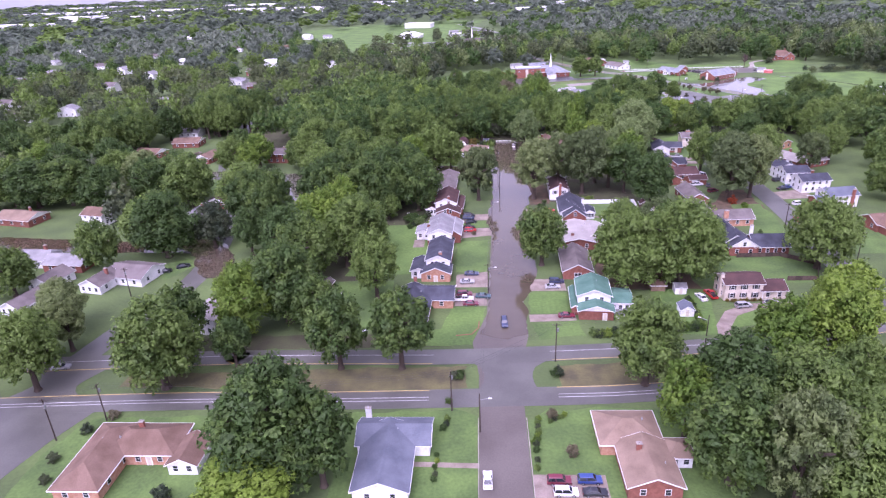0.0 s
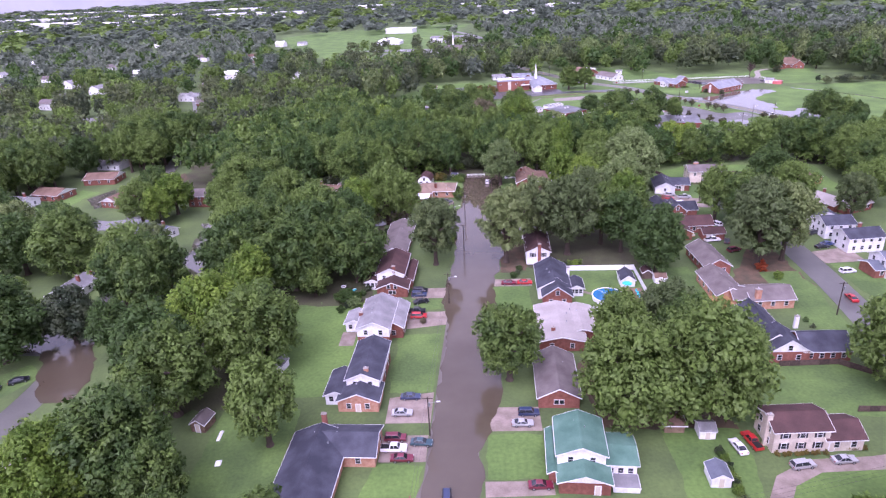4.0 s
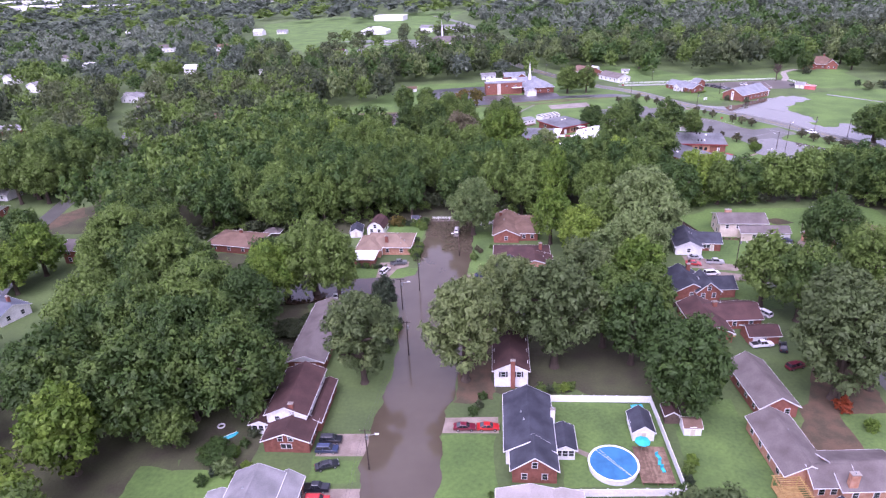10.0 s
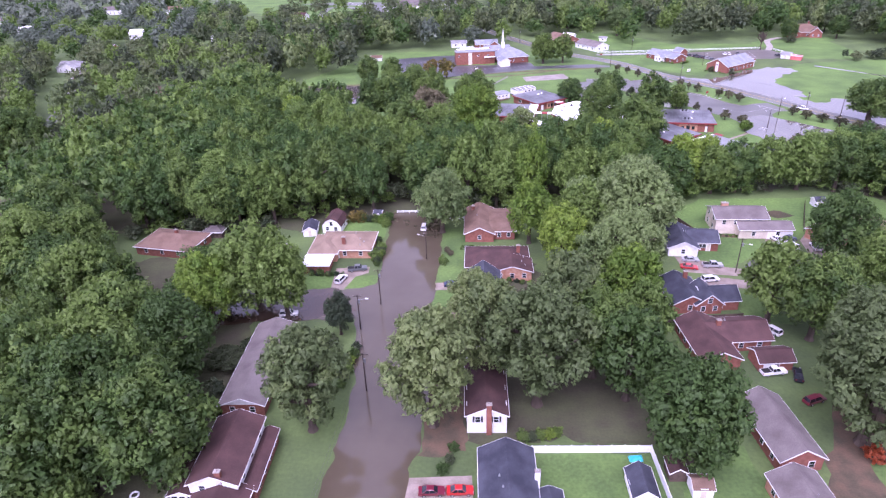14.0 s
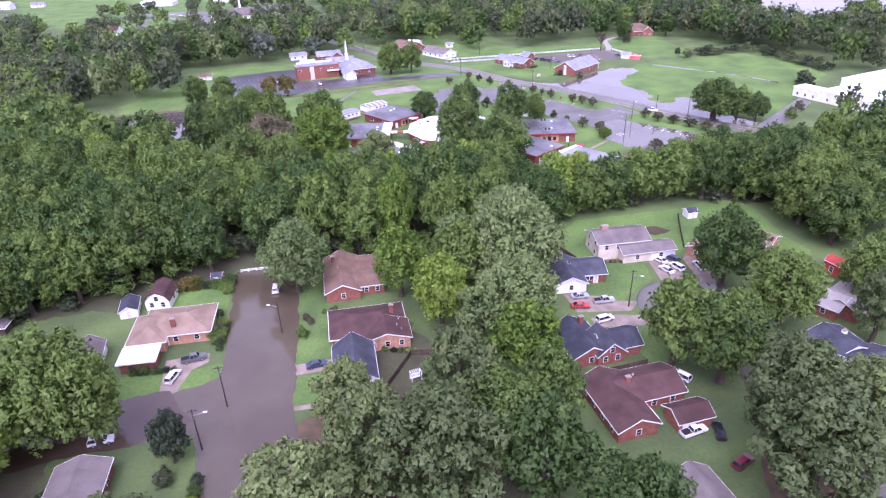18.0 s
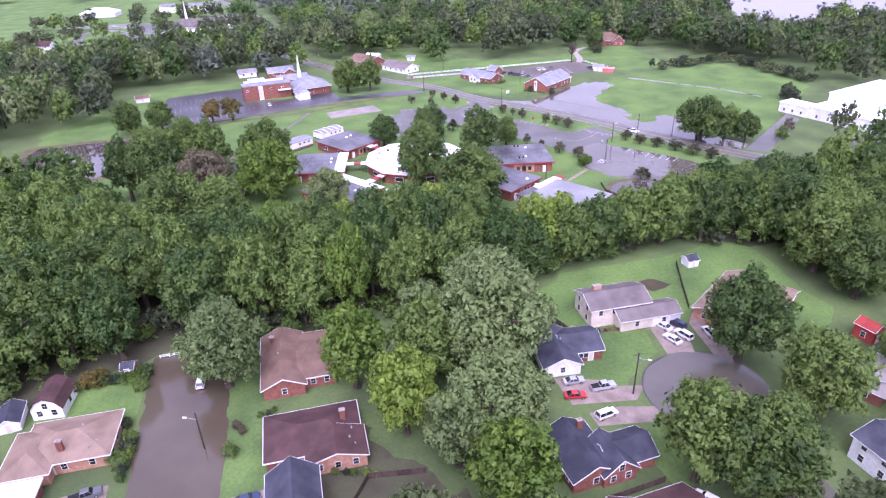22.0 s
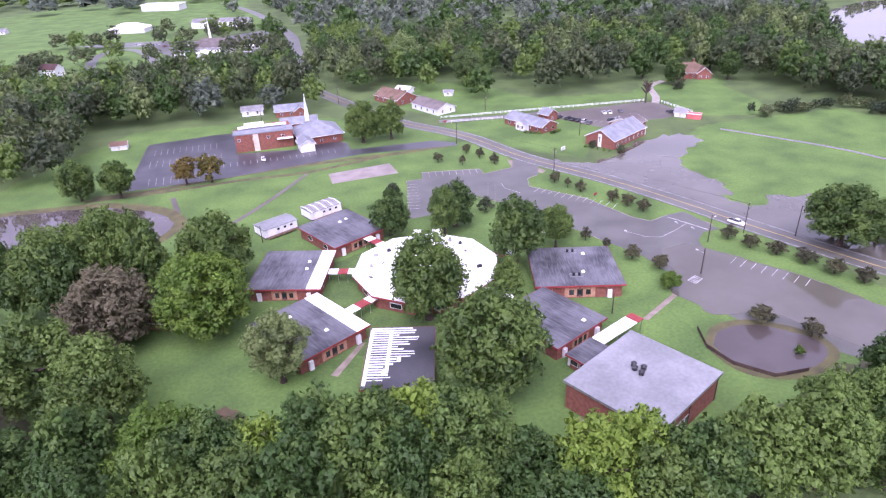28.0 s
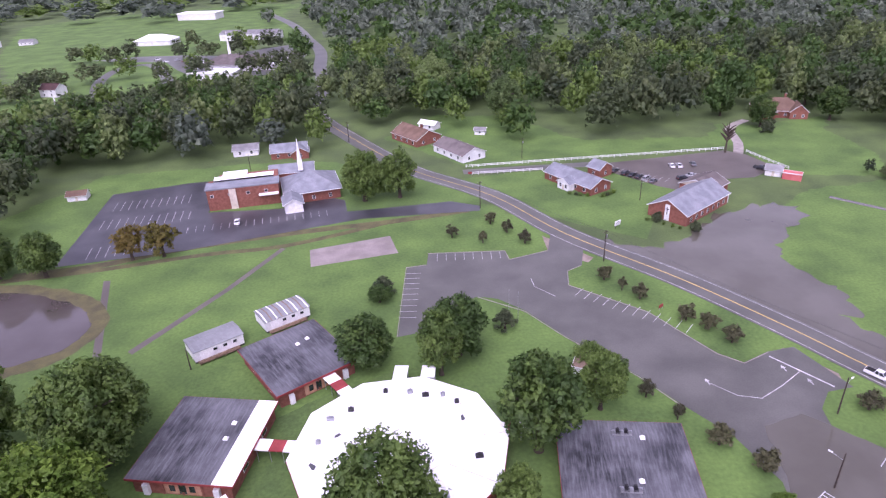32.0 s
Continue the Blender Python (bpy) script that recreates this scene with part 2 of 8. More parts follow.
    sport=material("old_court_asphalt", (0.19, 0.165, 0.15), (0.26, 0.23, 0.21), scale=0.2, fine=3.0, rough=0.85, bump=0.05),
    leaf_oak=leaves("oak_leaves", (0.060, 0.112, 0.028), (0.140, 0.216, 0.048)),
    leaf_dark=leaves("dark_leaves", (0.046, 0.070, 0.036), (0.092, 0.118, 0.056)),
    leaf_bright=leaves("bright_leaves", (0.100, 0.180, 0.026), (0.200, 0.300, 0.044)),
    leaf_silver=leaves("silver_maple_leaves", (0.100, 0.160, 0.052), (0.190, 0.266, 0.092)),
    leaf_pine=leaves("pine_needles", (0.104, 0.150, 0.054), (0.190, 0.250, 0.086)),
    leaf_brown=leaves("dry_brown_leaves", (0.105, 0.102, 0.058), (0.175, 0.160, 0.092)),
    leaf_yellow=leaves("yellowing_leaves", (0.12, 0.115, 0.025), (0.20, 0.155, 0.04)),
    leaf_red=leaves("red_leaves", (0.25, 0.05, 0.02), (0.36, 0.09, 0.03)),
    leaf_wood=leaves("woodland_leaves", (0.060, 0.118, 0.029), (0.146, 0.228, 0.050)),
    leaf_myrtle=leaves("dull_crape_myrtle_leaves", (0.078, 0.080, 0.044), (0.126, 0.128, 0.062)),
    leaf_misc=leaves("mixed_garden_leaves", (0.072, 0.102, 0.044), (0.136, 0.168, 0.070)),
    # far leaves: distance haze is painted in as a paler, bluer green
    leaf_far_haze=leaves("haze_tinted_far_leaves", (0.112, 0.146, 0.104), (0.175, 0.212, 0.146)),
)


def paint(name, rgb, metal=0.0):
    m = material(name, [c * 0.92 for c in rgb], [min(1, c * 1.06) for c in rgb], rough=0.28, bump=0.0, gloss=0.6)
    p = m.node_tree.nodes["Principled BSDF"]
    p.inputs["Coat Weight"].default_value = 0.6
    p.inputs["Metallic"].default_value = metal
    return m


CAR_PAINT = dict(white=paint("white_car_paint", (0.75, 0.75, 0.76)), silver=paint("silver_car_paint", (0.42, 0.43, 0.44), 0.3),
                 black=paint("black_car_paint", (0.014, 0.016, 0.022)), blue=paint("blue_car_paint", (0.02, 0.05, 0.19)),
                 red=paint("red_car_paint", (0.42, 0.02, 0.02)), maroon=paint("maroon_car_paint", (0.14, 0.014, 0.03)),
                 navy=paint("dark_blue_car_paint", (0.025, 0.04, 0.09)), grey=paint("grey_car_paint", (0.12, 0.13, 0.14), 0.3),
                 teal=paint("dark_teal_car_paint", (0.03, 0.075, 0.09)))


# ---- mesh helpers ----
class Geo:
    def __init__(self):
        self.v, self.f = [], []

    def add(self, verts, faces):
        k = len(self.v)
        self.v += [tuple(p) for p in verts]
        self.f += [[k + i for i in q] for q in faces]
        return self

    def box(self, cx, cy, cz, sx, sy, sz, top=1.0):
        x, y, z = sx / 2, sy / 2, sz / 2
        vs = [(cx + a * x * (top if c > 0 else 1), cy + b * y * (top if c > 0 else 1), cz + c * z) for c in (-1, 1) for a, b in ((-1, -1), (1, -1), (1, 1), (-1, 1))]
        return self.add(vs, [(3, 2, 1, 0), (4, 5, 6, 7), (0, 1, 5, 4), (1, 2, 6, 5), (2, 3, 7, 6), (3, 0, 4, 7)])

    def prism(self, profile, x0, x1, along="x"):
        """A closed outline (u, z), drawn out along x (u is y) or along y (u is -x)."""
        n = len(profile)
        if along == "x":
            vs = [(x, u, z) for x in (x0, x1) for u, z in profile]
        else:
            vs = [(-u, x, z) for x in (x0, x1) for u, z in profile]
        fs = [tuple(range(n))[::-1], tuple(range(n, 2 * n))] + [(i, (i + 1) % n, n + (i + 1) % n, n + i) for i in range(n)]
        return self.add(vs, fs)

    def tube(self, a, b, r0, r1, n=8):
        a, b = Vector(a), Vector(b)
        q = (b - a).to_track_quat("Z", "Y")
        vs = [p + q @ Vector((r * math.cos(2 * math.pi * i / n), r * math.sin(2 * math.pi * i / n), 0)) for p, r in ((a, r0), (b, r1)) for i in range(n)]
        return self.add(vs, [(i, (i + 1) % n, n + (i + 1) % n, n + i) for i in range(n)] + [tuple(range(n))[::-1], tuple(range(n, 2 * n))])

    def slab(self, pts, z0, z1):
        n = len(pts)
        return self.add([(x, y, z) for z in (z0, z1) for x, y in pts], [tuple(range(n))[::-1], tuple(range(n, 2 * n))] + [(i, (i + 1) % n, n + (i + 1) % n, n + i) for i in range(n)])

    def mesh(self, name, mat, smooth=False):
        me = bpy.data.meshes.new(name)
        me.from_pydata(self.v, [], self.f)
        me.materials.append(M[mat] if isinstance(mat, str) else mat)
        if smooth:
            me.shade_smooth()
        return me


def part(name, geo, mat, parent, label="", m=None):
    """One mesh under a thing or a part; geo may be a mesh that is already made."""
    ob = new(name, geo.mesh(name, mat) if isinstance(geo, Geo) else geo)
    ob.parent = parent
    if m is not None:
        ob.matrix_basis = m
    return tagged(ob, label)


def thing(name, x, y, yaw=0.0, label="", category="", group="", z=0.0):
    ob = new(name)
    ob.empty_display_size = 0.5
    ob.matrix_basis = pose(x, y, z, 0, 0, yaw)
    return tagged(ob, label, category, group)


def setting(name, geo, mat, label="", category=""):
    return tagged(new(name, geo.mesh(name, mat)), label, category, "", "structure")


CLEAR = []  # discs (x, y, r) where no wild tree stands


def keep_clear(x, y, r):
    CLEAR.append((x, y, r))


def curve_points(pts, step=6.0):
    """A smooth line through the given points."""
    out = []
    p = [Vector(q) for q in pts]
    p = [2 * p[0] - p[1]] + p + [2 * p[-1] - p[-2]]
    for i in range(1, len(p) - 2):
        n = max(1, int((p[i + 1] - p[i]).length / step))
        for k in range(n):
            t = k / n
            a, b, c, d = p[i - 1:i + 3]
            out.append(0.5 * (2 * b + (c - a) * t + (2 * a - 5 * b + 4 * c - d) * t * t + (3 * b - a - 3 * c + d) * t ** 3))
    return out + [p[-2]]


def strip(name, pts, width, z, mat, label, category="road", clear=True, thick=0.03, side=0.0):
    """A road or line along a smooth path."""
    c = curve_points(pts)
    g = Geo()
    vs = []
    for i, p in enumerate(c):
        d = (c[min(i + 1, len(c) - 1)] - c[max(i - 1, 0)]).normalized()
        nrm = Vector((-d.y, d.x))
        vs += [(*(p + nrm * (side + s * width / 2)), zz) for zz in (z - thick, z) for s in (-1, 1)]
        if clear:
            keep_clear(p.x, p.y, width / 2 + 2.5)
    fs = []
    for i in range(len(c) - 1):
        a, b = 4 * i, 4 * i + 4
        fs += [(a + 2, a + 3, b + 3, b + 2), (a, a + 2, b + 2, b), (a + 3, a + 1, b + 1, b + 3)]
    return setting(name, g.add(vs, fs), mat, label, category)


def sheet(name, ring, z, mat, thick=0.03):
    """A flat patch within any outline, with a low edge all round."""
    pts = [Vector((p[0], p[1])) for p in ring]
    n = len(pts)
    vs, _, fs, _, _, _ = geometry.delaunay_2d_cdt(pts, [], [list(range(n))], 1, 1e-4)
    g = Geo().add([(p.x, p.y, z) for p in vs], [tuple(f) for f in fs])
    g.add([(p.x, p.y, zz) for zz in (z - thick, z) for p in pts], [(i, (i + 1) % n, n + (i + 1) % n, n + i) for i in range(n)])
    return g


def area(name, pts, z, mat, label, category, wobble=0.0, seed=1, clear=0.0, smooth=False, thick=0.02):
    """A flat patch within an outline; wobble: an uneven, natural edge."""
    if smooth:
        ring = curve_points(list(pts) + [pts[0]], 1.5)[:-1]
    else:
        ring = []
        for i, p in enumerate(pts):
            a, b = Vector(p), Vector(pts[(i + 1) % len(pts)])
            n = max(1, int((b - a).length / 1.6)) if wobble else 1
            ring += [a.lerp(b, k / n) for k in range(n)]
    if wobble:
        ring = [p + wobble * Vector((noise.noise((p.x * 0.16, p.y * 0.16, seed)) + 0.5 * noise.noise((p.x * 0.55, p.y * 0.55, seed)), noise.noise((p.x * 0.16, p.y * 0.16, seed + 9)) + 0.5 * noise.noise((p.x * 0.55, p.y * 0.55, seed + 9)))) for p in ring]
    if clear:
        c = sum(ring, Vector((0, 0))) / len(ring)
        for p in ring[::4]:
            for k in (0.2, 0.6, 1.0):
                q = c.lerp(p, k)
                keep_clear(q.x, q.y, clear)
    return setting(name, sheet(name, ring, z, mat, thick), mat, label, category)

# ---- ground, roads and water ----
setting("ground", Geo().slab([(-12000, -2000), (12000, -2000), (12000, 14000), (-12000, 14000)], -1.0, 0.0), "grass", "wide sheet of rough green grass and bare soil", "ground")


# added backdrop wall: horizon haze painted as pale grey with a weak glow
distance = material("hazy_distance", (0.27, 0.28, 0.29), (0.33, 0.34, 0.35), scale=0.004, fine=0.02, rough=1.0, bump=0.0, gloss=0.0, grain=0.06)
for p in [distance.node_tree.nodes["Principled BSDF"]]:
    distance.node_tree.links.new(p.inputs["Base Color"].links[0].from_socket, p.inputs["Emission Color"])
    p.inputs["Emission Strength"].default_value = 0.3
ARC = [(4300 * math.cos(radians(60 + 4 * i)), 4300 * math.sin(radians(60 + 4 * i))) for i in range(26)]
setting("backdrop_distance", Geo().add([(x, y, z) for z in (-1, 150) for x, y in ARC], [(i + 1, i, 26 + i, 27 + i) for i in range(25)]), distance, "glowing backdrop wall painted as pale horizon haze", "backdrop")


def street_left(y):
    return 0.4 + (y - 143) * 0.0415


area("road_main_street", [(-1.3, 20), (8.8, 20), (8.9, 130), (12.0, 146), (street_left(158) + 10.6, 158), (street_left(250) + 10.9, 250), (street_left(357) + 12.2, 357), (street_left(357), 357), (street_left(158), 158), (-3.0, 143), (-1.3, 128)], 0.05, "asphalt_brown", "grey-brown wet residential street running into flood water", "road", clear=3)
HWY_S = [(-900, 70), (-400, 99), (-115, 116.4), (-33, 118.4), (0, 119.3), (38, 121.2), (84, 127.5), (130, 137), (300, 180), (800, 330)]
HWY_N = [(-900, 90), (-400, 117), (-100, 134.6), (-60, 136.4), (-10, 136.2), (30, 138.4), (60, 140.6), (85, 145.3), (130, 156), (300, 200), (800, 350)]
strip("road_divided_south", HWY_S, 6.9, 0.08, "asphalt", "wet grey two-lane carriageway of a divided road")
strip("road_divided_north", HWY_N, 6.9, 0.08, "asphalt", "wet grey two-lane carriageway beyond a grass median")
for nm, line in (("south", HWY_S), ("north", HWY_N)):
    pts = [p for p in line if -420 < p[0] < 310]
    west, east = [p for p in pts if p[0] < -12], [p for p in pts if p[0] > 25]
    for k, seg in enumerate((west + [(-13, 118.9 if nm == "south" else 136.2)], [(17, 120.0 if nm == "south" else 137.6)] + east)):
        strip("road_marking_%s_lane_%d" % (nm, k + 1), seg, 0.16, 0.10, "paint_white", "white painted lane line", "road marking", False, 0.01, 0.5 if nm == "south" else 0.8)
        strip("road_marking_%s_edge_%d" % (nm, k + 1), seg, 0.16, 0.10, "paint_white" if nm == "south" else "paint_yellow", "painted edge line", "road marking", False, 0.01, -0.6 if nm == "south" else -3.1)
        if nm == "south":
            strip("road_marking_median_%d" % (k + 1), seg, 0.18, 0.10, "paint_yellow", "yellow painted edge line along the median", "road marking", False, 0.01, 3.15)
area("road_crossover", [(-2.6, 120), (13.5, 120), (12.2, 123.5), (11.6, 127.5), (12.6, 131.5), (16.0, 136), (-4.0, 136), (-0.9, 131.5), (0, 127.5), (-0.8, 123.5)], 0.065, "asphalt", "paved crossing through the grass median", "road", smooth=True, clear=3)
area("road_southwest", [(-112, 116), (-90, 116), (-95, 104), (-100, 86), (-106, 20), (-117, 20), (-113, 80), (-117, 100)], 0.06, "asphalt", "wet side street joining the divided road", "road", clear=4)
area("road_crossover_west", [(-118, 117), (-96, 117), (-101, 124), (-97, 136), (-117, 136), (-112, 126)], 0.062, "asphalt", "paved crossing through the median", "road", smooth=True, clear=3)
strip("road_west_street", [(-107, 136), (-104, 150), (-98, 170), (-96, 190), (-99, 215), (-106, 245), (-118, 280), (-133, 310)], 8.0, 0.05, "asphalt", "wet residential street partly under water")
strip("road_west_lane", [(-99, 208), (-130, 211), (-165, 214), (-220, 222)], 7.5, 0.045, "asphalt", "flooded side street")
strip("road_west_far", [(-133, 310), (-145, 345), (-150, 375), (-160, 420), (-190, 520), (-240, 640)], 7.5, 0.045, "asphalt", "wet residential street between trees")
strip("road_west_cross", [(-118, 296), (-145, 306), (-175, 318), (-230, 335)], 7.5, 0.04, "asphalt", "wet residential street")
strip("road_east_street", [(112.5, 150), (112.6, 172), (114.0, 195), (117.5, 230), (118.6, 260), (118.8, 300)], 8.8, 0.05, "asphalt", "grey-blue wet residential street")
area("road_turning_circle", [(119.3 + 13.2 * math.cos(a * 0.2618), 309 + 12.3 * math.sin(a * 0.2618)) for a in range(24)], 0.06, "asphalt_dark", "dark flooded turning circle of a cul-de-sac", "road", clear=4)
strip("road_cross_street", [(12, 302), (-8, 302.2), (-30, 301), (-70, 296)], 8.6, 0.045, "asphalt_brown", "flooded cross street")
NE = [(60, 735), (72, 700), (83, 674), (97, 643), (112, 614), (137.5, 582), (154.6, 545), (176.7, 511.5), (191.7, 483.8), (200.7, 464.5), (222, 424), (247, 388), (300, 300), (380, 180)]
strip("road_school_road", NE, 9.4, 0.09, "asphalt", "grey two-lane road beside the school")
strip("road_marking_school_centre", NE, 0.28, 0.105, "paint_yellow", "yellow double centre line", "road marking", False, 0.01)
strip("road_marking_school_edge_1", NE, 0.16, 0.105, "paint_white", "white edge line", "road marking", False, 0.01, 3.9)
strip("road_marking_school_edge_2", NE[4:], 0.16, 0.105, "paint_white", "white edge line", "road marking", False, 0.01, -3.9)

# school car park
area("pavement_school_lot", [(98.2, 497), (102.8, 531.8), (108.7, 532.4), (109.9, 539.6), (133.4, 536.9), (133.3, 531.2), (146, 534.4), (150, 546), (157, 534), (153.2, 523.8), (148.3, 521.2), (146.3, 513.5), (161.8, 497), (170.0, 477.8), (174, 473.5), (181.2, 476.3), (188, 477), (191.5, 462), (185.5, 461.5), (181, 457), (179.5, 451.5), (185.5, 444.6), (190.6, 438), (196, 430.4), (199.6, 423.6), (210, 396), (196, 384), (183, 396), (166.7, 416), (160, 431), (162.5, 441), (160, 453), (154.6, 462.5), (149.5, 473.1), (138.2, 490.3), (131.5, 503), (125.6, 510), (120.5, 512.1), (114.5, 509), (110, 499)], 0.05, "asphalt", "grey wet school car park with worn white lines", "parking lot", clear=5)
area("pavement_court", [(73.2, 549.6), (98.8, 554.8), (100.8, 542.1), (74.3, 538.1)], 0.05, "sport", "old pinkish asphalt ball court in the grass", "court", clear=3)
area("pavement_church_lot", [(-5.4, 553.5), (-8.6, 615.2), (19.4, 621.5), (34, 622), (34, 588), (60, 586), (78, 593.5), (83.5, 589), (84.5, 578), (122, 579.5), (132, 573), (131, 569), (89.6, 570.5), (33.1, 557.5)], 0.05, "asphalt_dark", "dark wet church car park with white stall lines", "parking lot", clear=4)
area("pavement_chapel_lot", [(186, 602), (190, 606), (243, 610), (249, 603), (252, 586), (238, 578), (224, 579), (206, 571), (200, 577), (189, 594)], 0.05, "asphalt_brown", "brownish-grey car park beside a chapel", "parking lot", clear=4)
strip("road_chapel_drive", [(131, 609), (160, 607.5), (188, 606)], 5.5, 0.045, "asphalt", "grey chapel driveway between white fences")
strip("road_farm_drive", [(246, 604), (254, 618), (262, 640), (276, 650)], 4.0, 0.045, "kerb", "pale curving driveway to a brick house")
area("pavement_gym_lot", [(228, 427), (281, 462), (279, 452), (262, 440), (234, 421)], 0.04, "asphalt", "grey driveway to a white hall", "parking lot", clear=4)
area("pavement_hall_lot", [(247, 392), (285, 372), (310, 395), (283, 425), (262, 410)], 0.04, "asphalt", "grey car park beside a white hall", "parking lot", clear=4)

# lawns, fields, bare ground
area("lawn_school", [(100, 360), (30, 405), (-50, 440), (-60, 560), (-20, 640), (60, 640), (110, 620), (150, 548), (205, 460), (215, 400), (150, 385)], 0.012, "lawn_bright", "bright green mown school field", "lawn", wobble=3, clear=0)
for a, b, c in [((20, 412), (45, 470), 4), ((-45, 470), (0, 556), 8), ((15, 480), (100, 560), 5), ((20, 430), (70, 500), 5), ((60, 410), (160, 470), 4), ((130, 380), (165, 430), 5), ((-25, 545), (130, 640), 6), ((150, 420), (205, 560), 5)]:
    for i in range(6):
        for j in range(6):
            keep_clear(a[0] + (b[0] - a[0]) * i / 5, a[1] + (b[1] - a[1]) * j / 5, c + 4)
area("field_east", [(205, 476), (190, 520), (222, 545), (250, 563), (281, 565), (326, 566), (335, 538), (332, 501), (305, 481), (287, 470), (266, 451), (246, 440), (222, 450)], 0.02, "lawn_bright", "bright green playing field edged by flood water", "field", wobble=2, clear=10, seed=4)
strip("water_field_ditch", [(252, 555), (265, 538), (281, 515.5), (292, 491)], 2.2, 0.04, "flood_grey", "shallow water in a field ditch", "ditch")
area("field_chapel", [(118, 600), (160, 552), (178, 536), (190, 556), (206, 572), (200, 577), (188, 600), (150, 604)], 0.016, "lawn_bright", "bright green lawn in front of a chapel", "lawn", clear=8)
area("field_farm", [(100, 665), (135, 612), (240, 613), (262, 618), (300, 600), (300, 625), (262, 648), (246, 630), (190, 638), (165, 688), (130, 700)], 0.014, "lawn_bright", "green lawn behind a white rail fence", "lawn", wobble=3, clear=3, seed=6)
area("field_brick_house", [(246, 580), (285, 568), (298, 590), (300, 625), (315, 648), (270, 640), (252, 610)], 0.018, "lawn_bright", "green lawn before a brick house", "lawn", wobble=3, clear=8, seed=8)
area("field_lake", [(407, 698), (435, 694), (454, 675), (450, 640), (433, 612), (405, 596), (400, 640), (396, 680)], 0.02, "lawn_bright", "green slope by a lake", "field", wobble=4, clear=9, seed=11)
area("field_north", [(-125, 745), (-50, 752), (-28, 770), (-30, 840), (-60, 930), (-20, 990), (30, 1010), (20, 1100), (-10, 1250), (13, 1360), (-60, 1400), (-260, 1330), (-330, 1250), (-240, 1000), (-150, 840)], 0.02, "lawn_bright", "long green field beyond the woods", "field", wobble=6, clear=18, seed=12)
area("lot_north", [(-140, 956), (-100, 962), (-62, 955), (-30, 940), (34, 985), (46, 930), (40, 862), (24, 842), (-28, 846), (-52, 886), (-70, 925), (-100, 935)], 0.04, "asphalt", "grey parking area before a white church", "parking lot", clear=14)
strip("road_loop", [(-33, 768), (-56, 776), (-82, 806), (-99, 858), (-101, 905), (-86, 919), (-70, 900), (-56, 868), (-38, 812), (-33, 768)], 8, 0.055, "asphalt", "pale grey looping drive before a far church")
strip("road_north", [(60, 735), (66, 790), (60, 850), (56, 930), (40, 1010), (14, 1128), (-40, 1290)], 10, 0.05, "asphalt", "grey road through far woods")
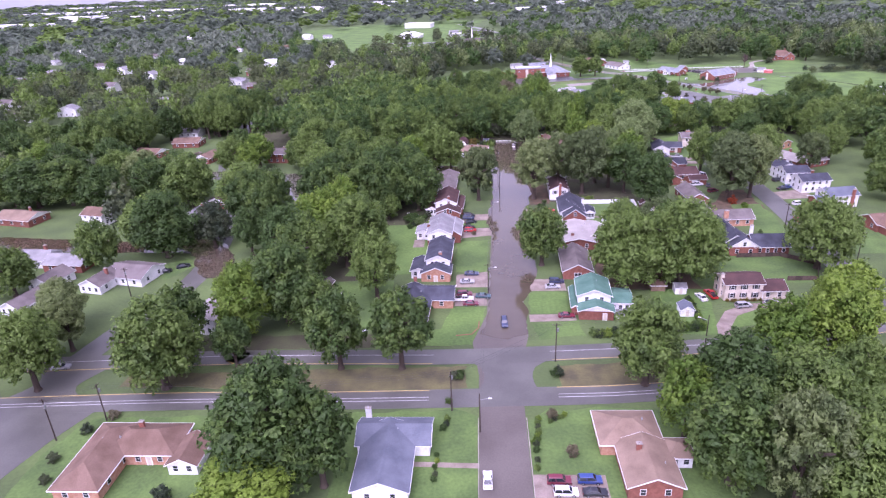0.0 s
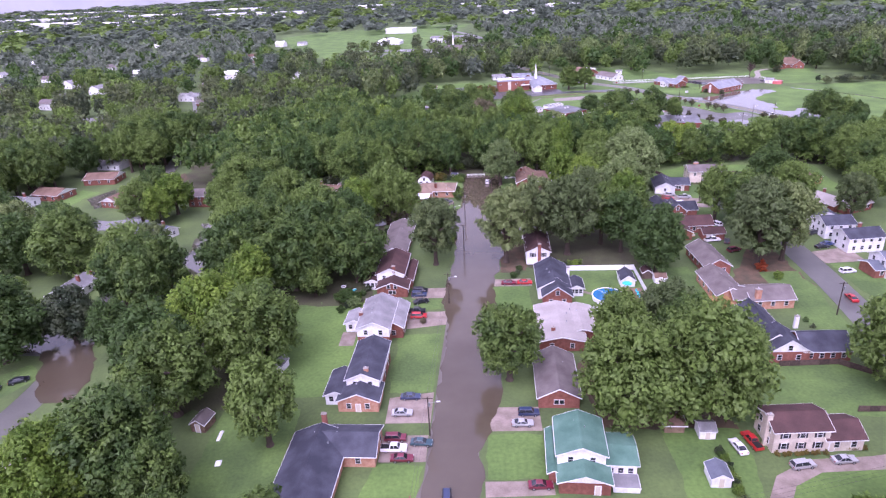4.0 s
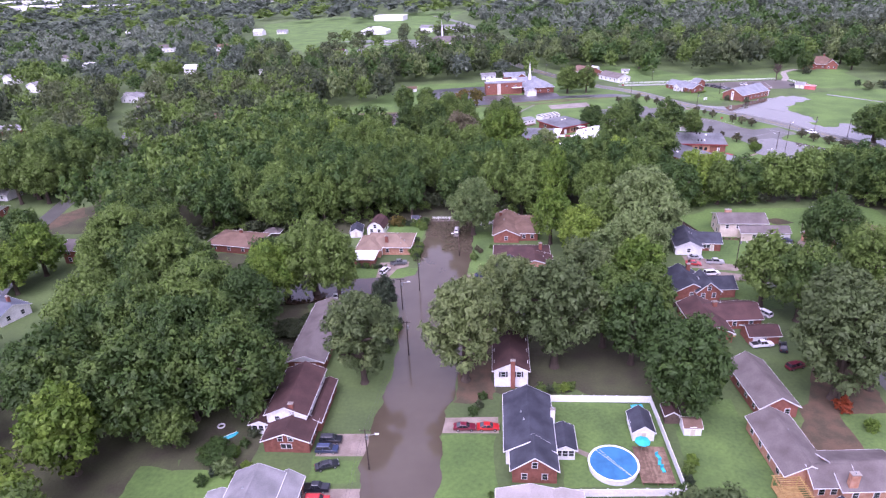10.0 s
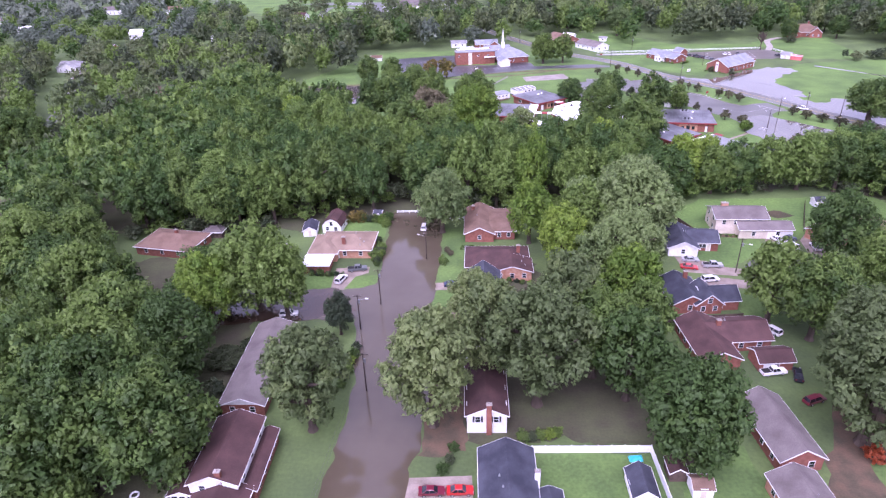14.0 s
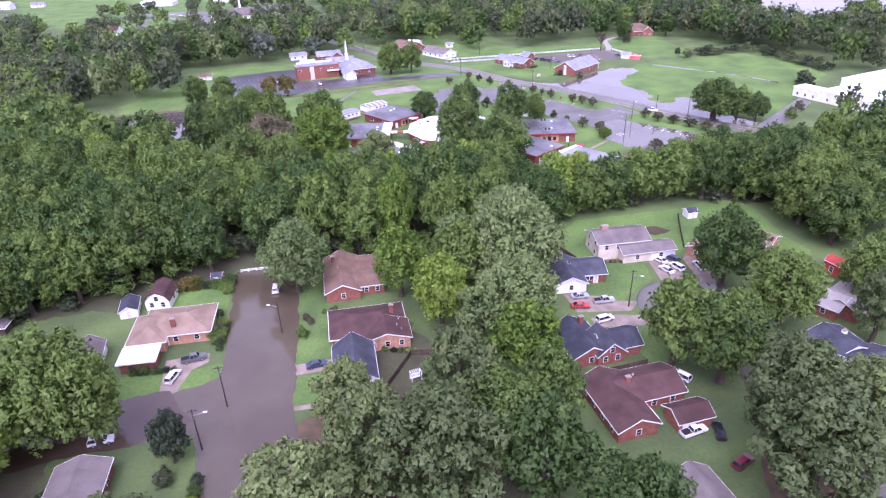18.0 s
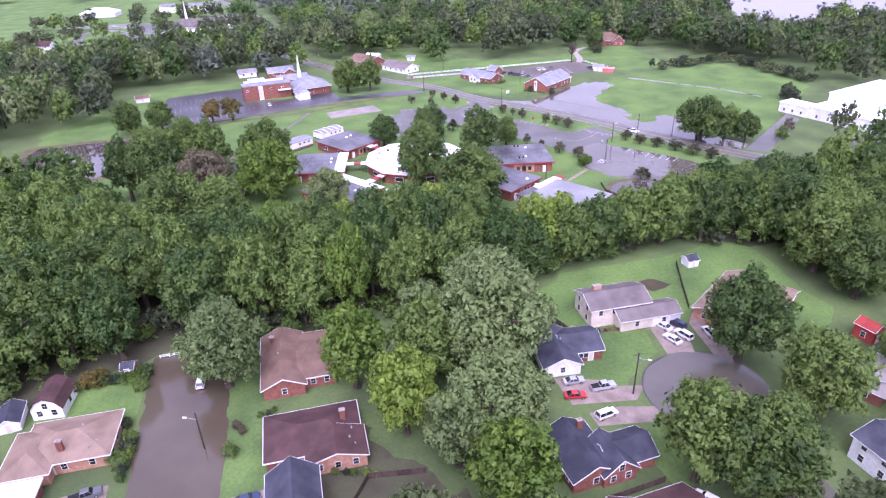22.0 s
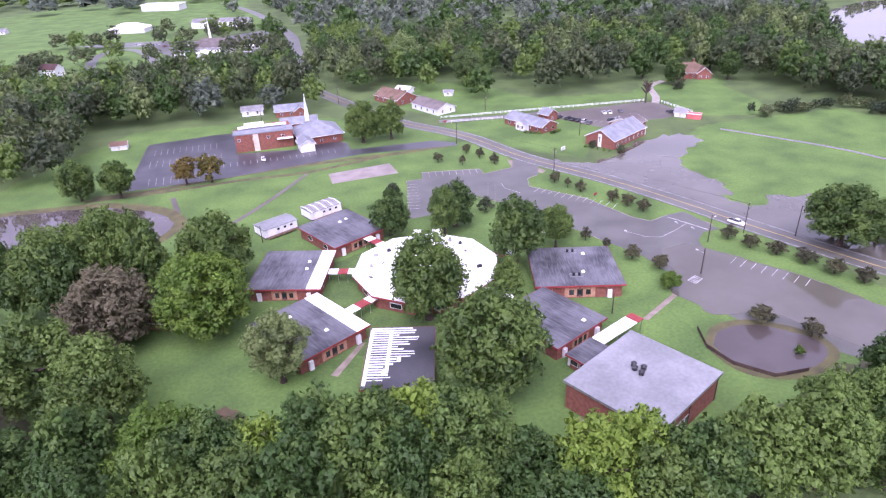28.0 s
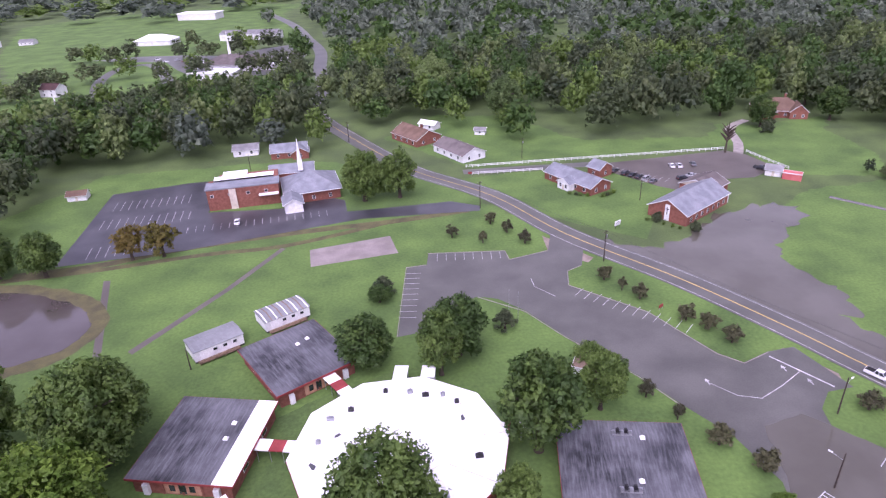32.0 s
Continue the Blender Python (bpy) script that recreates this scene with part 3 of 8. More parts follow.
for nm, pts, mat in [
    ("south_west", [(-94, 60), (-64, 60), (-50, 70), (-50, 113), (-90, 112), (-94, 100)], "lawn"), ("south_a", [(-30, 60), (-1.4, 60), (-1.4, 112), (-6, 115), (-30, 114)], "lawn"),
    ("south_b", [(9, 60), (44, 60), (48, 116), (14, 115), (9, 110)], "lawn"), ("west_a", [(-26, 142), (-3, 141.5), (-0.6, 147), (0.8, 162), (-9, 162.5), (-12, 150), (-26, 149)], "lawn_bright"), ("west_b", [(-9, 186), (1.2, 186), (2.6, 212), (-9, 212)], "lawn"),
    ("west_c", [(-45, 184), (-19, 186), (-20, 229), (-42, 230)], "lawn_bright"), ("west_d", [(-8, 225), (2.0, 226), (1.6, 232), (-8, 233)], "lawn"), ("west_e", [(-46, 150), (-28, 150), (-28, 180), (-46, 180)], "lawn"),
    ("east_a", [(15, 144), (27, 146), (27, 154), (14, 152)], "lawn"), ("east_b", [(14, 158), (25.5, 158), (25.5, 171), (14, 171)], "lawn_bright"), ("east_c", [(17.5, 200), (27, 200), (29, 239), (17.5, 239)], "lawn_bright"),
    ("east_d", [(41, 225), (62, 225), (63, 249), (41, 249)], "lawn"), ("east_e", [(44, 202), (62, 204), (62, 222), (44, 222)], "verge"), ("east_f", [(65, 206), (80, 206), (80, 250), (65, 250)], "lawn"),
    ("east_g", [(66, 174), (104, 176), (106, 190), (100, 197), (66, 196)], "lawn"), ("east_h", [(66, 150), (74, 164), (94, 162), (105, 170), (108, 176), (108, 158), (84, 150)], "lawn_bright"), ("east_i", [(50, 146), (63, 146), (66, 172), (50, 172)], "lawn_bright"),
    ("north_a", [(-24, 310), (-4, 308.5), (7.5, 311), (7.5, 316), (-4, 317), (-24, 318)], "lawn_bright"), ("north_b", [(-14, 336), (5, 334), (8, 353), (-14, 353)], "lawn_bright"), ("north_c", [(22, 309), (31, 309), (32, 345), (23, 345)], "lawn"),
    ("north_d", [(22, 297), (31, 296), (31, 307.5), (22, 307.5)], "lawn_bright"), ("circle", [(92, 318), (104, 314.2), (110, 320), (117, 323), (119, 331), (133, 331), (135, 326), (146, 318), (160, 318), (168, 324), (167, 334), (170, 345), (171, 356), (166, 363), (154, 362), (143, 360), (128, 361), (112, 362), (106, 357), (92, 352)], "lawn_bright"), ("circle_b", [(97, 305), (103, 303.5), (108, 299), (108, 288), (98, 288)], "lawn"),
    ("school_court", [(66, 425), (96, 425), (112, 436), (118, 448), (118, 470), (96, 484), (66, 470)], "lawn"), ("east_j", [(124, 196), (140, 196), (140, 250), (124, 250)], "lawn"), ("east_k", [(100, 200), (110, 200), (112, 245), (100, 245)], "lawn"), ("far_west_a", [(-190, 312), (-193, 331), (-180, 333), (-172, 322)], "lawn_bright"), ("far_west_b", [(-182, 336), (-182, 356), (-171, 352), (-175, 331)], "lawn_bright"), ("far_west_c", [(-137, 291), (-128, 298), (-119, 276), (-126, 271)], "lawn_bright"), ("far_west_d", [(-116, 192), (-106, 201), (-100, 194), (-106, 183)], "lawn"), ("yard_west", [(-34, 224), (-20, 228), (-21, 262), (-36, 262)], "shade")]:
    # the back lawn in the shade material has tree shade painted into its colour
    area("lawn_" + nm, pts, 0.015 if mat == "shade" else 0.02, mat, "mown green front or back lawn" if mat not in ("verge", "shade") else "leaf-strewn back lawn with tree shade painted into its colour" if mat == "shade" else "worn yellow-green back lawn", "lawn", wobble=1.1, seed=len(nm), clear=3)
# woodland floor: litter colour darkened to paint in the shade of the wood
area("ground_woodland", [(-140, 352), (-20, 346), (8, 360), (30, 362), (75, 364), (92, 366), (112, 371), (136, 368), (152, 371), (176, 357), (260, 335), (265, 390), (185, 398), (150, 385), (128, 376), (80, 402), (10, 412), (-40, 500), (-95, 545), (-140, 480)], 0.016, "shade", "leaf litter under woodland, its colour darkened to paint in shade", "ground", wobble=4)
area("ground_straw_east", [(88, 236), (103, 262), (112, 264), (112, 234), (104, 228), (96, 230)], 0.016, "straw", "reddish pine straw and bare soil", "ground", wobble=1.5)
area("ground_straw_street", [(20, 250), (29, 250), (29, 300), (21, 290)], 0.017, "straw", "reddish pine straw under street trees", "ground", wobble=1.5)
# the next two gardens in the shade material carry painted tree shade
area("ground_shade_yard", [(29, 252), (64, 252), (66, 290), (52, 318), (44, 330), (29, 300)], 0.013, "shade", "leaf-strewn back gardens with tree shade painted into the ground", "ground", wobble=3)
area("ground_shade_west", [(-36, 180), (-70, 180), (-86, 240), (-90, 330), (-24, 330), (-20, 260), (-34, 230)], 0.011, "shade", "leaf-strewn back gardens with tree shade painted into the ground", "ground", wobble=3)
area("ground_shade_yard_south", [(37, 172), (66, 172), (66, 204), (44, 204), (37, 196)], 0.014, "straw", "bare reddish soil below big trees", "ground", wobble=2)
area("ground_median_bare_west", [(-90, 124), (-30, 122), (-4, 123), (-4, 132), (-40, 131), (-90, 129)], 0.013, "verge", "worn grass median", "median", wobble=1)
area("ground_median_bare_east", [(18, 123), (60, 126), (100, 134), (100, 143), (60, 135), (18, 132)], 0.013, "verge", "worn grass median with bare soil", "median", wobble=1)
# verge sheet with the trees' shade painted into its colour
area("ground_north_hwy", [(-95, 139.5), (-30, 141), (-9, 141), (-9, 146), (-40, 148), (-95, 146)], 0.013, "shade", "bare verge with tree shade painted into its dark colour", "ground", wobble=1)

area("ground_mud_bank", [(-152, 359), (-141, 380), (-133, 369), (-144, 350)], 0.02, "straw", "bare orange mud bank", "ground", wobble=1.5, clear=3)
strip("ground_church_ditch", [(-16, 549.5), (7, 551.5), (31, 558.5), (70, 564), (99, 566), (127, 570)], 3.6, 0.022, "verge", "rough yellow-brown grass along a ditch", "ditch")
area("pavement_patio_west", [(-25, 207), (-21, 207), (-21, 214), (-25, 214)], 0.03, "concrete", "stained concrete patio behind a house", "patio", clear=2)
area("ground_brush_school", [(30, 400), (46, 397), (54, 404), (46, 414), (32, 412)], 0.02, "straw", "brown mud and brush beside a school", "ground", wobble=2)
area("ground_bed_cream_house", [(108, 333.6), (121, 331.2), (122, 333), (109, 335.4)], 0.028, "straw", "mulched flower bed in front of a house", "flower bed", wobble=0.4)
area("ground_brush_pile", [(127, 350), (134, 351.5), (137, 347), (131, 345)], 0.028, "litter", "bare brown patch with cut brush on a lawn", "ground", wobble=1.2)
# drives and paths
for nm, pts in [("south", [(-14.7, 97), (-0.8, 96.6), (-0.8, 98), (-14.7, 98.4)]), ("south_car", [(9, 88), (23, 88), (23, 95), (9, 95)]), ("west_a", [(-8.5, 163), (1.2, 163), (1.3, 171), (-8.5, 171)]), ("west_b", [(-8.5, 175), (1.5, 175), (1.7, 186), (-8.5, 184)]),
                ("west_c", [(-7.5, 215), (6, 217.5), (5.5, 224.5), (-7.5, 224.5)]), ("west_d", [(-7.5, 233), (4, 233), (4, 239.5), (-7.5, 239.5)]), ("east_a", [(13, 153.5), (26, 154), (26, 157.5), (13, 157.5)]), ("east_b", [(14, 172), (25.5, 172), (25.5, 180), (14, 180)]),
                ("east_c", [(17, 239.7), (29.5, 239.5), (29.5, 244.6), (17, 244.4)]), ("north_a", [(-6, 310), (-2.5, 309), (0, 316), (3.5, 318), (3.5, 321.5), (-6, 321)]), ("north_b", [(20, 307.8), (31, 307.8), (31, 311.5), (20, 311.5)]), ("north_path", [(20, 296.6), (30, 296.2), (30, 297.6), (20, 298)]),
                ("circle_a", [(91, 313.5), (104, 310.6), (108, 314), (103, 315.5), (100, 318.5), (91, 322.5)]), ("east_d", [(123, 250), (136, 251), (136, 262), (123, 259)]), ("circle_b", [(93, 306.5), (107, 303.5), (107.5, 307.5), (100, 310), (93, 310.4)]), ("circle_c", [(118.5, 320.5), (124.5, 319.6), (130, 332), (121, 333)]), ("circle_d", [(128, 317), (131, 314), (136, 328), (134, 334), (130.5, 330)]),
                ("gym_apron", [(112, 388), (117, 380), (121, 385), (116, 394)]), ("school_a", [(75.5, 430), (77, 430), (69.5, 418.5), (68, 419.5)]), ("school_b", [(144.6, 422.4), (145.6, 421.4), (159.2, 430.4), (158.2, 431.4)]), ("field_a", [(13.5, 541), (15.5, 541), (27, 500), (28.5, 480), (26.5, 480), (25, 500)]),
                ("field_b", [(64, 553), (65.5, 552), (52, 528), (34, 501), (32.5, 502.5), (50.5, 529)]), ("pool_path", [(43.5, 234.5), (48, 231.5), (48, 233), (43.5, 236)]), ("school_drive_a", [(147, 545), (152.5, 536.5), (158, 527.5), (155.5, 525), (146, 534.5)]), ("school_drive_b", [(185.5, 477), (191.5, 466.5), (189.5, 461.5), (181.3, 475.5)])]:
    area("pavement_" + nm, pts, 0.035, "asphalt_brown" if nm.startswith("field") else "concrete", "stained pinkish concrete drive or path" if not nm.startswith("field") else "worn grey-brown footpath across grass", "driveway", clear=3)
strip("pavement_curved_drive", [(63, 143), (64.5, 150), (69, 157), (76, 160.8), (88, 161.5), (108, 165)], 3.6, 0.035, "concrete", "curved pinkish concrete driveway", "driveway")
strip("pavement_field_path", [(-18, 546.6), (10, 548.8), (40, 553), (66, 554.5), (100, 566)], 2.6, 0.03, "verge", "worn gravel path across the field", "path")

# kerbs
for nm, pts in [("south_west", [(-1.45, 22), (-1.4, 70), (-1.5, 112)]), ("south_east", [(9.0, 22), (9.0, 70), (9.1, 112)]),
                ("lot_a", [(146, 534.6), (133.4, 531.1), (133.2, 537), (109.8, 539.8)]), ("lot_b", [(108.6, 532.6), (102.6, 532), (98, 497)]), ("lot_c", [(120.5, 511.8), (131.3, 502.6), (138, 490), (149.3, 472.8), (154.3, 462.2)]), ("lot_d", [(152.9, 523.6), (148, 521), (146.1, 513.3), (161.6, 496.8), (169.8, 477.5), (174, 473.2), (181.2, 476)])]:
    c = [Vector(p) for p in pts]
    g = Geo()
    for a, b in zip(c, c[1:]):
        d = (b - a).normalized() * 0.08
        nrm = Vector((-d.y, d.x))
        g.slab([tuple(a - nrm), tuple(b - nrm), tuple(b + nrm), tuple(a + nrm)], 0.0, 0.16)
    setting("kerb_" + nm, g, "kerb", "pale concrete kerb along paving", "kerb")

# standing water
W = 0.075
area("water_main_street", [(street_left(158) + 0.6, 160), (-0.5, 147), (6, 144.5), (12.0, 147), (street_left(165) + 11.0, 165), (17.0, 185), (17.6, 215), (17.5, 240), (20, 252), (22, 275), (22, 300), (24, 330), (24.5, 358), (7.5, 358), (7.0, 330), (6.2, 311), (-4, 308.4), (-20, 308), (-40, 309), (-60, 306), (-60, 293), (-20, 296), (2, 294.5), (4.0, 280), (5.5, 262), (2.5, 240), (2.5, 228), (4.2, 220), (3.2, 200)], W, "flood", "smooth brown-grey flood water covering a street", "water", wobble=1.3, seed=2)
area("water_cross_street", [(-4, 309.4), (-30, 312), (-60, 310), (-60, 292), (-24, 294.5), (-8, 296), (2, 299)], W + 0.012, "flood_brown", "muddy brown flood water over a side street", "water", wobble=1.2, seed=7)
area("water_turning_circle", [(119.3 + 13.0 * math.cos(a * 0.2618), 309 + 12.1 * math.sin(a * 0.2618)) for a in range(24)], 0.085, "flood_grey", "flood water in a turning circle", "water", wobble=0.5, seed=8)
area("water_east_street", [(114.6, 274), (122.6, 274.5), (123, 283), (122.5, 298), (115, 298), (115, 284), (111.5, 277)], W + 0.006, "flood_grey", "flood water over a residential street", "water", wobble=1.2, seed=27)
area("water_west_street", [(-116, 220), (-109, 219), (-98, 216), (-90, 203), (-85, 192), (-86, 185), (-92, 184), (-98, 189), (-103, 200)], W, "flood", "flood water over a side street", "water", wobble=1.5, seed=9, clear=5)
area("water_west_lane", [(-104, 206), (-104, 213), (-150, 219), (-200, 225), (-200, 214), (-150, 207)], W - 0.006, "flood_brown", "flood water over a side street", "water", wobble=1.5, seed=10)
area("water_west_yard", [(-100, 304), (-90, 304), (-82, 286), (-78, 268), (-73, 250), (-80, 252), (-92.6, 264), (-95, 282)], W + 0.006, "flood_grey", "flood water pooled in a garden", "water", wobble=1.5, seed=13, clear=3)
area("water_west_lane_far", [(-171, 341), (-165, 355), (-153, 337), (-159, 326)], W, "flood_grey", "flood water over a lane", "water", wobble=1.2, seed=14, clear=4)
area("water_west_cross", [(-186, 309), (-172, 315), (-146, 310), (-124, 311), (-119, 299), (-139, 298), (-181, 302)], W - 0.006, "flood_grey", "flood water over a street", "water", wobble=1.5, seed=15, clear=3)
area("water_school_lot", [(158.5, 431), (162, 437), (164.5, 444.5), (167.5, 453.5), (176, 456.5), (180, 452), (185.3, 444.8), (190.4, 438), (195.8, 430.4), (199.4, 423.6), (209.5, 397), (196, 383), (187, 396), (182, 409), (174, 417.5), (166.5, 418.2), (162, 420), (160.5, 426)], W, "flood_grey", "flood water standing in a car park", "water", wobble=1.4, seed=16, clear=4)
area("water_field", [(166, 538), (176, 529), (187, 533), (208, 549.5), (226, 553), (238, 551), (233, 541), (213, 525), (211, 512), (217, 498), (206, 485), (210, 474), (222, 478.5), (237, 478), (228, 458), (230, 439), (232, 431), (226, 426), (212, 440), (199, 466.5), (182, 498.5), (164, 536)], W - 0.01, "flood_grey", "shallow grey flood water over a playing field", "water", wobble=4.5, seed=17, clear=6)
area("ground_pond_west", [(-62, 544), (-15, 544), (9, 535), (20, 524.5), (23, 513), (15, 500), (-8, 492.5), (-40, 485), (-70, 495)], W - 0.03, "verge", "rough brown grassy bank round a pond", "bank", wobble=0.8, smooth=True, seed=18)
area("pond_west", [(-58, 540), (-15.9, 539.5), (6, 531), (16, 522), (18.7, 513), (12, 503.5), (-10, 497), (-40, 490), (-66, 500)], W, "pond", "still brown retention pond with a grassy bank", "pond", wobble=1.0, smooth=True, seed=18, clear=6)
area("ground_pond_bank", [(153.2, 409), (158.0, 414.6), (164.6, 416.2), (171, 414.6), (177.5, 409.5), (181, 403.5), (179, 397.5), (170, 393.5), (160, 394.5), (154, 400.5)], W + 0.01, "verge", "rough brown bank round a small pond", "bank", smooth=True, wobble=0.4)
area("pond_east", [(155, 408.4), (158.8, 412.6), (164.4, 414.0), (170, 412.6), (175.8, 408), (178.8, 403.2), (177, 398.8), (169.6, 395.6), (160.8, 396.6), (155.8, 401.4)], W + 0.02, "pond", "small brown pond beside a car park", "pond", smooth=True, seed=19, clear=4)
area("pond_school", [(36, 404), (45, 402), (50, 406), (44, 411), (36, 410)], 0.04, "flood_brown", "muddy puddle at a wood's edge", "puddle", wobble=1, seed=20)
area("lake_east", [(466, 722), (461, 691), (490, 687), (492, 648), (620, 560), (900, 560), (900, 850), (640, 900), (552, 852)], 0.05, "flood_grey", "pale still lake behind trees", "lake", wobble=4, seed=21, clear=12)
area("lake_far", [(560, 1320), (660, 1290), (760, 1310), (780, 1370), (650, 1390), (580, 1370)], 0.05, "flood_grey", "pale far lake among woods", "lake", wobble=6, seed=22, clear=25)


strip("garden_edging", [(-7.5, 146.5), (-3.2, 147.2), (-1.4, 150.5), (-1.2, 154)], 0.3, 0.12, "brick", "curved brick edging across a lawn", "edging", False, 0.1)

# car park lines
def stalls(name, x, y, yaw, count, pitch, length, both=False, mat="paint_white", z=0.05):
    """A row of stall lines from (x, y) along yaw; the lines stand across the row."""
    e, q = Vector((math.cos(radians(yaw)), math.sin(radians(yaw)))), Vector((-math.sin(radians(yaw)), math.cos(radians(yaw))))
    for i in range(count):
        p = Vector((x, y)) + e * pitch * i
        a, b = (p - q * length if both else p), p + q * length
        w = e * 0.07
        setting("road_marking_%s_stall_%d" % (name, i + 1), Geo().slab([tuple(a - w), tuple(a + w), tuple(b + w), tuple(b - w)], z, z + 0.012), mat, "white painted stall line", "road marking")


stalls("school_a", 112.6, 539.0, -6.5, 8, 2.72, -4.5)
stalls("school_b", 102.0, 528.5, -98, 9, 2.9, 4.6)
stalls("school_c", 149.5, 511.0, -46, 12, 2.7, -4.8)
stalls("church_a", 30.2, 571.0, 6, 18, 2.8, 4.8, False)
stalls("church_b", 2.0, 561.0, 8, 9, 2.8, 4.4, True)
stalls("church_c", -2.0, 584.0, 6, 12, 2.7, 4.4, True)
stalls("church_d", -3.0, 601.0, 6, 11, 2.7, 4.4, True)
stalls("chapel_a", 189.5, 597, -48, 9, 2.7, 4.6)
stalls("school_d", 185.2, 444.2, -55, 8, 2.8, -4.6, z=0.072)


def line_marking(name, pts, width=0.16, mat="paint_white"):
    strip("road_marking_" + name, pts, width, 0.095, mat, "white painted guide line", "road marking", False, 0.01)


line_marking("entrance_stop", [(180.6, 474.6), (184.2, 468.6), (187.7, 462.7)], 0.35)
line_marking("entrance_lane", [(163.3, 468.0), (166.9, 463.4), (171.2, 461.8), (177.5, 464.8), (183.7, 468.4)], 0.18)
line_marking("entrance_bend", [(136.9, 519.1), (136.8, 514.4), (140.9, 508.4)], 0.18)
for i, (x, y) in enumerate([(181.2, 470.1), (184.0, 465.0), (163.0, 468.6)]):
    setting("road_marking_arrow_%d" % (i + 1), Geo().slab([(x - 0.15, y - 1.0), (x + 0.15, y - 1.0), (x + 0.15, y + 0.1), (x + 0.55, y + 0.1), (x, y + 1.1), (x - 0.55, y + 0.1), (x - 0.15, y + 0.1)], 0.086, 0.096), "paint_white", "white painted turn arrow", "road marking")
for i in range(5):
    line_marking("hatched_%d" % (i + 1), [(165.1 + 0.75 * i, 436.2 + 0.45 * i), (166.2 + 0.75 * i, 434.2 + 0.45 * i)])
line_marking("hatched_side_1", [(165.1, 436.2), (168.4, 438.0)])
line_marking("hatched_side_2", [(166.3, 434.1), (169.4, 436.0)])

# ---- houses ----
WIN = Geo().box(0, 0, 0, 1.15, 0.10, 1.45).mesh("window", "trim")
PANE = Geo().box(0, 0, 0.36, 0.95, 0.05, 0.60).box(0, 0, -0.33, 0.95, 0.05, 0.62).mesh("pane", "glass")
WIDE = Geo().box(0, 0, 0, 2.3, 0.10, 1.3).mesh("window", "trim")
WIDE_PANE = Geo().box(-0.57, 0, 0, 1.0, 0.05, 1.1).box(0.57, 0, 0, 1.0, 0.05, 1.1).mesh("pane", "glass")
DOOR = Geo().box(0, 0, 1.05, 1.25, 0.10, 2.2).mesh("door", "trim")
LEAF = Geo().box(0, 0, 1.05, 0.92, 0.05, 2.02).mesh("door_leaf", "siding_cream")
GARAGE = Geo().box(0, 0, 1.1, 2.7, 0.08, 2.2).mesh("garage_door", "siding")
SHUTTER = Geo().box(0, 0, 0, 0.38, 0.06, 1.45).mesh("shutter", "dark_metal")


def blk(dx, dy, w, d, h, rise, ridge="x", wall="brick", roof="roof_brown", win="", gable=None, style="gable", low=0.0, base=0.0, eave=0.45):
    return dict(dx=dx, dy=dy, w=w, d=d, h=h, rise=rise, ridge=ridge, wall=wall, roof=roof, win=win, gable=gable, style=style, low=low, base=base, eave=eave)


def wall_place(b, side, u):
    """The spot on one wall (S, N, E, W) of a block, u from -1 to 1 along it, and the turn of things hung there."""
    sx, sy = b["w"] / 2, b["d"] / 2
    x, y, turn = {"S": (u * sx, -sy, 0), "N": (-u * sx, sy, 180), "E": (sx, u * sy, 90), "W": (-sx, -u * sy, -90)}[side]
    return b["dx"] + x, b["dy"] + y, turn


